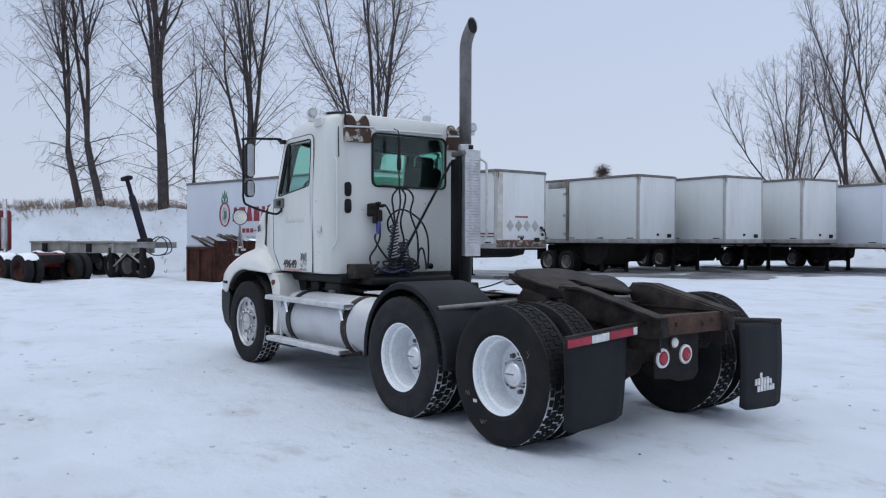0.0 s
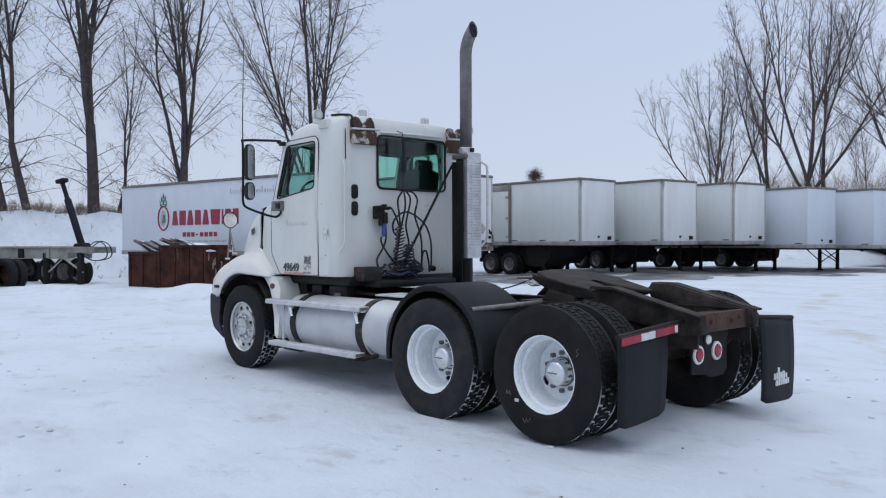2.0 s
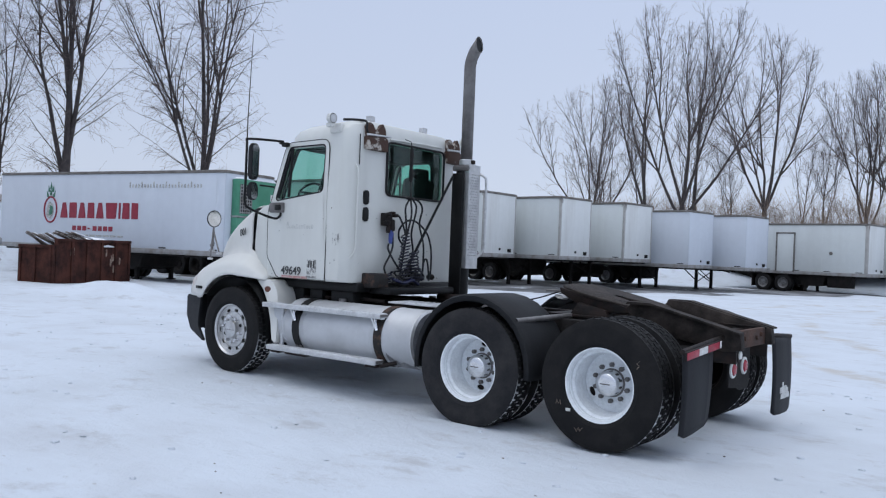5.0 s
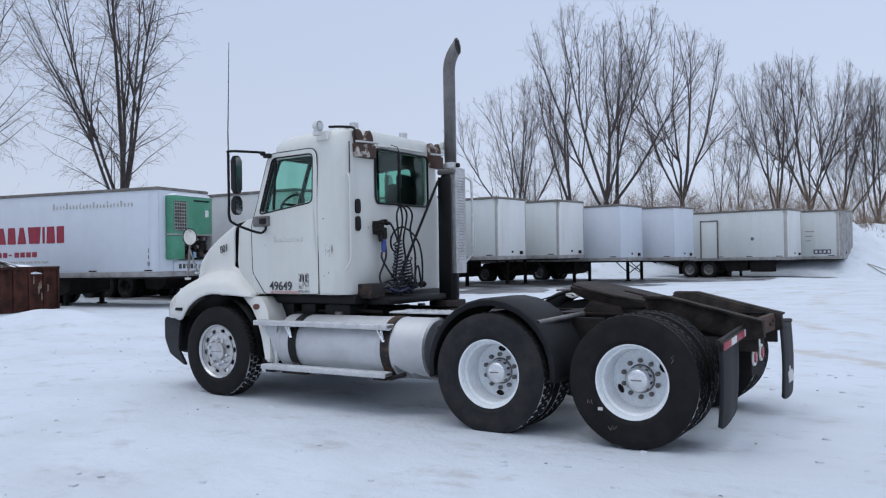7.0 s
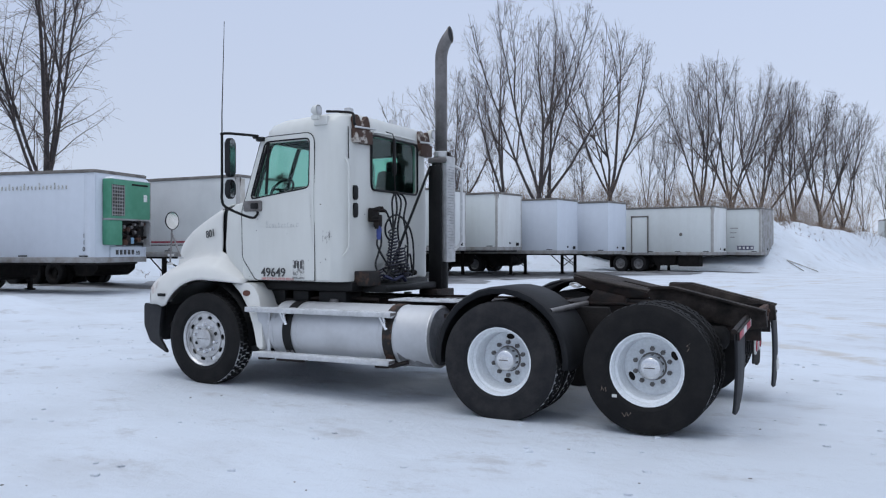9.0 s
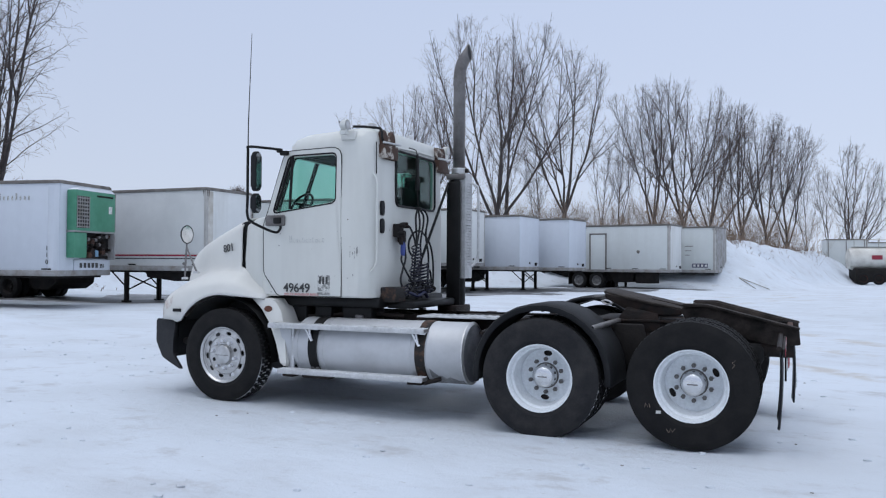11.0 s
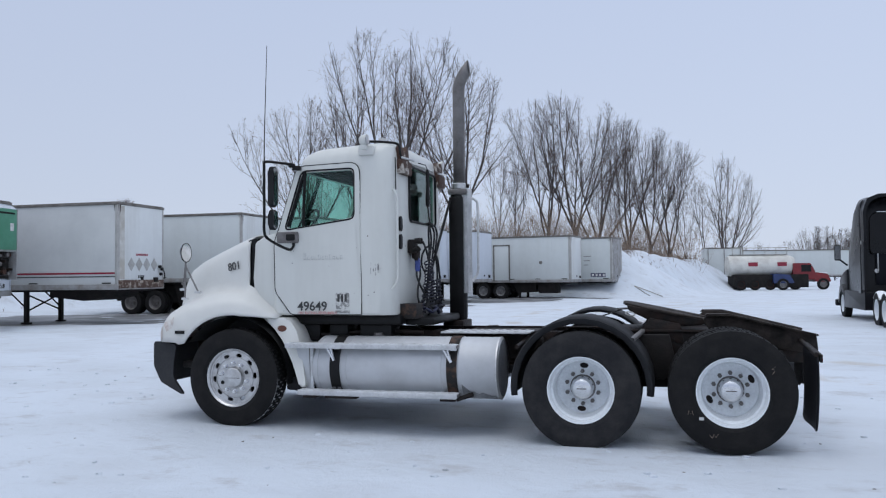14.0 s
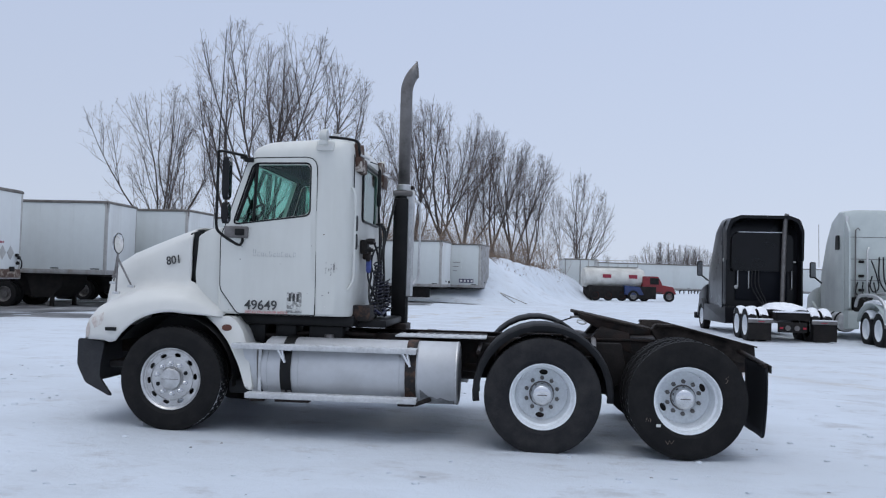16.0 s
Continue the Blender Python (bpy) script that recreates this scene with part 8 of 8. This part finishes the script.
def fan_tree(seed, height, leaders, spread, fork, width, thick=0.0115, droop=0.0, gap=0.62, low=0.22, lean=0.0, sprouts=4, rise=0.03, levels=4, tops=0.55, stout=1.0):
    """A bare tree: a short trunk, leaders that sweep up inside a domed crown, and alternate side branches down to twigs."""
    wood, crown = Wood(seed), Wood(seed + 100)
    rng = wood.rng
    r0 = thick * height

    def outside(p):
        w, h = math.hypot(p.x - lean * p.z, p.y) / (width * height), (p.z - 0.50 * height) / (0.52 * height)
        return w * w + h * h > 1.0

    def branch(p, d, ln, r, level, forks=2):
        one = wood if level <= 2 else crown
        n = (0, 14, 6, 4, 2)[level]
        lift = (0, rise, 0.05 - 0.13 * droop, 0.04 - 0.30 * droop, 0.03 - 0.45 * droop)[level]
        pts = one.grow(p, d, ln, n, (0, 0.05, 0.09, 0.12, 0.14)[level], lift)
        keep = len(pts)
        for k in range(2, len(pts)):
            if outside(pts[k]) and level < 4:
                keep = k + 1
                break
        pts = pts[:keep]
        step, top = ln / n, len(pts) - 1
        full = step * top
        tip = 0.009 if level == 1 else 0.0052
        one.limb(pts, r * stout, tip * stout, (0, 7, 4, 3, 3)[level], 1.15 if level == 1 else 1.0)
        if level >= levels or full < 0.25:
            return
        spin, s = rng.uniform(0, 6.28), full * (0, low, 0.16, 0.2)[level]
        fork_at = full * rng.uniform(0.18, 0.45) if level == 1 and forks else 1e9
        while s < full * 0.985:
            i = min(top - 1, int(s / step))
            q = pts[i].lerp(pts[i + 1], s / step - i)
            t = (pts[i + 1] - pts[i]).normalized()
            here = tip + (r - tip) * (1 - s / full) ** 1.15
            if s > fork_at:
                fork_at = 1e9
                branch(q, off_axis(rng, t, 12, 26), (full - s) * rng.uniform(0.8, 1.1), here * rng.uniform(0.6, 0.85), 1, forks - 1)
                if forks > 1 and level == 1:
                    fork_at = s + (full - s) * rng.uniform(0.3, 0.5)
                if rng.random() < tops:
                    branch(q, off_axis(rng, t, 16, 30), (full - s) * rng.uniform(0.6, 0.95), here * rng.uniform(0.5, 0.7), 1, 0)
            spin += 2.4 + rng.uniform(-0.5, 0.5)
            u = t.orthogonal().normalized()
            side = math.cos(spin) * u + math.sin(spin) * t.cross(u)
            a = radians(rng.uniform(22, 46) + 18 * droop * (level > 1))
            w = (math.cos(a) * t + math.sin(a) * side).normalized()
            left = full - s
            if level == 1:
                branch(q, w, (0.22 * left + 1.15) * rng.uniform(0.55, 1.35), min(here * 0.6, 0.030), 2)
            elif level == 2:
                branch(q, w, (0.42 * left + 0.35) * rng.uniform(0.5, 1.15), min(here * 0.6, 0.011), 3)
            else:
                branch(q, w, rng.uniform(0.22, 0.60) * (1 + 0.7 * droop), 0.0058, 4)
            s += gap * (0, 1.0, 0.62, 0.42)[level] * rng.uniform(0.6, 1.4)

    trunk = wood.grow(Vector((0, 0, -0.4)), Vector((lean, rng.uniform(-0.04, 0.04), 1)), height * fork + 0.4, 6, 0.022, 0.03)
    wood.limb(trunk, r0 * 1.15, r0 * 0.86, 10)
    for k in range(leaders):
        at = trunk[-1] if k < 2 else trunk[rng.choice([3, 4, 5, 6])]
        az = 2.4 * k + rng.uniform(-0.4, 0.4)
        tilt = radians(spread * (0.12 + 0.88 * ((k + 0.4) / leaders) ** 0.8) * rng.uniform(0.85, 1.1))
        way = Vector((math.sin(tilt) * math.cos(az) + 0.6 * lean, math.sin(tilt) * math.sin(az), math.cos(tilt)))
        branch(at, way, height * 1.05, r0 * (0.70 if k == 0 else rng.uniform(0.40, 0.62)), 1)
    for k in range(sprouts):
        at = trunk[rng.choice([2, 3, 4, 5, 6])]
        branch(at, off_axis(rng, Vector((0, 0, 1)), 38, 70), height * rng.uniform(0.08, 0.20), 0.02 + 0.015 * rng.random(), 2)
    out = []
    for one, label, mat in ((wood, "trunk", M_BARK), (crown, "crown", M_TWIG)):
        me = bpy.data.meshes.new(label)
        me.from_pydata(one.v, [], one.f)
        me.materials.append(mat)
        me.shade_smooth()
        out.append(me)
    return out


def tree(name, label, meshes, x, y, turn, size, lean=0.0, group=""):
    z = ground_height(x, y) - 0.05
    t = thing(name, label, "tree", pose(x, y, z, lean, 0, turn) @ Matrix.Scale(size, 4), group)
    put("trunk", meshes[0], t)
    put("crown", meshes[1], t, "bare twiggy crown")
    return t


TALL = [fan_tree(11, 19, 2, 8, 0.16, 0.15, 0.0090, 0.9, 0.84, 0.05, -0.16, 14, 0.015), fan_tree(12, 20, 4, 10, 0.22, 0.17, 0.0125, 0.9, 0.84, 0.05, 0.0, 14, 0.015), fan_tree(14, 18, 5, 17, 0.16, 0.19, 0.0125, 0.75, 0.84, 0.08, 0.0, 10, 0.015), fan_tree(16, 18, 6, 27, 0.10, 0.28, 0.0120, 0.6, 0.78, 0.08, 0.03, 10, 0.012)]
FAN = [fan_tree(21, 18.5, 6, 44, 0.14, 0.47, 0.0130, gap=0.78, rise=0.04), fan_tree(22, 18.5, 5, 40, 0.18, 0.43, 0.0130, gap=0.76, rise=0.04), fan_tree(23, 18.5, 5, 42, 0.16, 0.45, 0.0125, gap=0.76, rise=0.04)]
LEANING = fan_tree(24, 19, 3, 16, 0.10, 0.20, 0.0115, gap=0.80, lean=-0.33, low=0.25)
POLE = fan_tree(26, 18, 2, 8, 0.25, 0.15, 0.0095, gap=0.75, low=0.12)
OVAL = fan_tree(27, 15.5, 6, 30, 0.07, 0.27, 0.0120, gap=0.80, low=0.2, rise=0.04)
BROAD = fan_tree(25, 13.5, 7, 48, 0.05, 0.48, 0.0120, gap=0.80, low=0.16, rise=0.045)
SLIM = [fan_tree(31, 13, 4, 30, 0.12, 0.32, 0.0075, gap=0.75, rise=0.04), fan_tree(32, 13, 3, 26, 0.15, 0.28, 0.0075, gap=0.75, rise=0.04)]
FAR = [fan_tree(33, 13, 5, 42, 0.10, 0.46, 0.010, gap=0.9, levels=3, tops=0.4, stout=1.4), fan_tree(34, 13, 5, 38, 0.12, 0.42, 0.010, gap=0.9, levels=3, tops=0.4, stout=1.4)]
for k, (x, y, turn, s, kind) in enumerate(((-36.4, 6.0, 40, 1.05, 0), (-35.9, 6.95, 75, 1.12, 0), (-34.9, 9.85, 60, 1.1, 1), (-33.9, 14.2, 200, 1.05, 2), (-34.0, 22.9, 300, 1.12, 3), (-35.5, 11.3, -120, 0.62, 0), (-40.5, 0.5, 100, 1.1, 1))):
    tree("bare_tree", "tall bare tree with drooping twigs on the snowy bank", TALL[kind], x, y, turn, s, group="trees on the left bank")
for k, (x, y, turn, s, kind) in enumerate(((-15.06, 50.75, 60, 0.92, 0), (-14.8, 69.7, 20, 1.07, 1), (-5.5, 65.0, 80, 0.78, 2), (-3.2, 67.0, 160, 0.80, 1), (-1.8, 75.0, 30, 0.80, 0), (1.4, 73.5, 220, 0.74, 2), (3.4, 79.5, 100, 0.74, 1), (5.1, 83.5, 280, 0.72, 2))):
    tree("bare_tree", "large bare spreading tree behind the trailers", FAN[kind], x, y, turn, s, group="trees behind the trailers")
tree("bare_tree", "bare tree with limbs leaning to one side", LEANING, -17.6, 51.2, -25, 0.96, group="trees behind the trailers")
tree("bare_tree", "narrow many-stemmed bare tree standing apart", OVAL, 12.4, 100, 140, 1.0, group="trees behind the trailers")
tree("bare_tree", "slim upright bare tree", POLE, -15.6, 54.8, 200, 0.95, group="trees behind the trailers")
for k, (x, y, turn, s, kind) in enumerate(((9.6, 97, 90, 1.0, 1), (-13.9, 58, 30, 0.65, 0), (-9.2, 61, 60, 0.70, 1), (-8.0, 62.5, 200, 0.78, 0), (-1.0, 68.5, 100, 0.65, 1), (0.3, 71, 10, 0.65, 0), (-18.2, 60, 70, 0.8, 1), (-22.5, 53, 20, 0.60, 0), (7.0, 90, 150, 0.75, 1), (-20.5, 55.5, 130, 0.72, 1))):
    tree("young_tree", "slim bare young tree", SLIM[kind], x, y, turn, s, group="young trees")
tree("bare_tree", "low spreading bare tree behind the trailers", BROAD, -27.56, 60.4, 20, 1.10, group="trees behind the trailers")


def brush(name, label, spots, height, count, seed):
    """Dry brush: many thin stems in one object."""
    w = Wood(seed)
    rng = w.rng
    for x, y, rad in spots:
        for _ in range(count):
            px, py = x + rng.gauss(0, rad), y + rng.gauss(0, rad * 0.6)
            p = Vector((px, py, ground_height(px, py) - 0.05))
            h = height * rng.uniform(0.4, 1.2)
            d = Vector((rng.gauss(0, 0.3), rng.gauss(0, 0.3), 1))
            pts = w.grow(p, d, h, 3, 0.12, 0.0)
            w.limb(pts, 0.009, 0.004, 3)
            for m in range(4):
                w.limb(w.grow(pts[rng.choice([1, 2])], off_axis(rng, d.normalized(), 20, 50), h * 0.45, 2, 0.15, 0.0), 0.008, 0.004, 3)
    return tagged(raw(name, w.v, w.f, M_BRUSH), label, "brush", kind="stuff")


brush("undergrowth", "brown dry undergrowth along the top of the bank", [(-37.6 + 0.33 * i if i < 9 else -34.6, 0 + 1.9 * i, 0.9) for i in range(17)], 0.55, 150, 1)
brush("undergrowth", "brown dry undergrowth below the bare trees", [(-23 + 2.3 * i, 54.5 + 0.6 * (i % 4) + max(0, i - 9) * 4.0, 1.9) for i in range(13)], 3.3, 115, 2)
brush("undergrowth", "brown dry grass along the crest of the far bank", [(0.2 + 0.46 * i, 52.5 + 1.35 * i, 0.9) for i in range(14)], 0.6, 60, 6)
brush("dry_grass", "sparse dry stalks poking through the snowy slope", [(-42 + 1.5 * i, 2 + 3 * i, 3.0) for i in range(6)] + [(-30.5 + 0.1 * i, 4 + 2.0 * i, 2.2) for i in range(10)] + [(-4 + 1.2 * i, 49 + 1.0 * i, 1.6) for i in range(6)], 0.30, 14, 4)
ball = Wood(77)
for _ in range(520):
    d = Vector((ball.rng.gauss(0, 1), ball.rng.gauss(0, 1), ball.rng.gauss(0, 1) + 0.4)).normalized()
    centre = Vector((0, 0, 4.0))
    pts = ball.grow(centre + d * 0.1, d, ball.rng.uniform(0.4, 0.95), 4, 0.3, 0.0)
    ball.limb(pts, 0.012, 0.006, 3)
shrub = thing("shrub", "round twiggy bare shrub behind the trailers", "shrub", pose(-36.25, 46.8, ground_height(-36.25, 46.8)))
raw("crown", ball.v, ball.f, M_TWIG, shrub)
part("stem", tube([(0, 0, -0.2), (0.04, 0.02, 2.0), (0, 0, 4.05)], [0.06, 0.05, 0.03], 7), M_BARK, shrub)
far_rng = random.Random(8)
for k in range(16):
    fx = (13 + 4.2 * k if k < 4 else 29.5 + 1.05 * (k - 4)) + far_rng.uniform(-0.6, 0.6)
    tree("far_tree", "low bare tree on the horizon", FAR[k % 2], fx, 150 + far_rng.uniform(-3, 6), 57 * k, far_rng.uniform(0.60, 0.76) if k > 3 else 0.5, group="far trees")


# small clods of snow and grit lying about the yard
def clods(name, label, count, seed, area, size, mat):
    rng, verts, faces = random.Random(seed), [], []
    for _ in range(count):
        x, y, r = rng.uniform(area[0], area[1]), rng.uniform(area[2], area[3]), size * rng.uniform(0.3, 1.0) ** 2
        if -1.1 < x < 5.6 and -1.2 < y < 1.5:
            continue
        z, base = ground_height(x, y), len(verts)
        ring = 6
        for h, q in ((-0.2, 1.0), (0.45, 0.8)):
            for s in range(ring):
                k = 2 * math.pi * s / ring
                m = r * q * rng.uniform(0.7, 1.3)
                verts.append((x + m * math.cos(k) * 1.3, y + m * math.sin(k), z + r * h))
        verts.append((x, y, z + r * 0.7))
        for s in range(ring):
            t = (s + 1) % ring
            faces += [(base + s, base + t, base + ring + t, base + ring + s), (base + ring + s, base + ring + t, base + 2 * ring)]
    return tagged(raw(name, verts, faces, mat, smooth=False), label, "ground litter", kind="stuff")


clods("snow_clods", "small clods of packed snow on the yard", 700, 5, (-7, 13, -7.5, 4), 0.032, M_GROUND)
clods("grit", "dark grit and twigs scattered on the snow", 160, 6, (-7, 13, -7.5, 4), 0.013, M_GRIT)
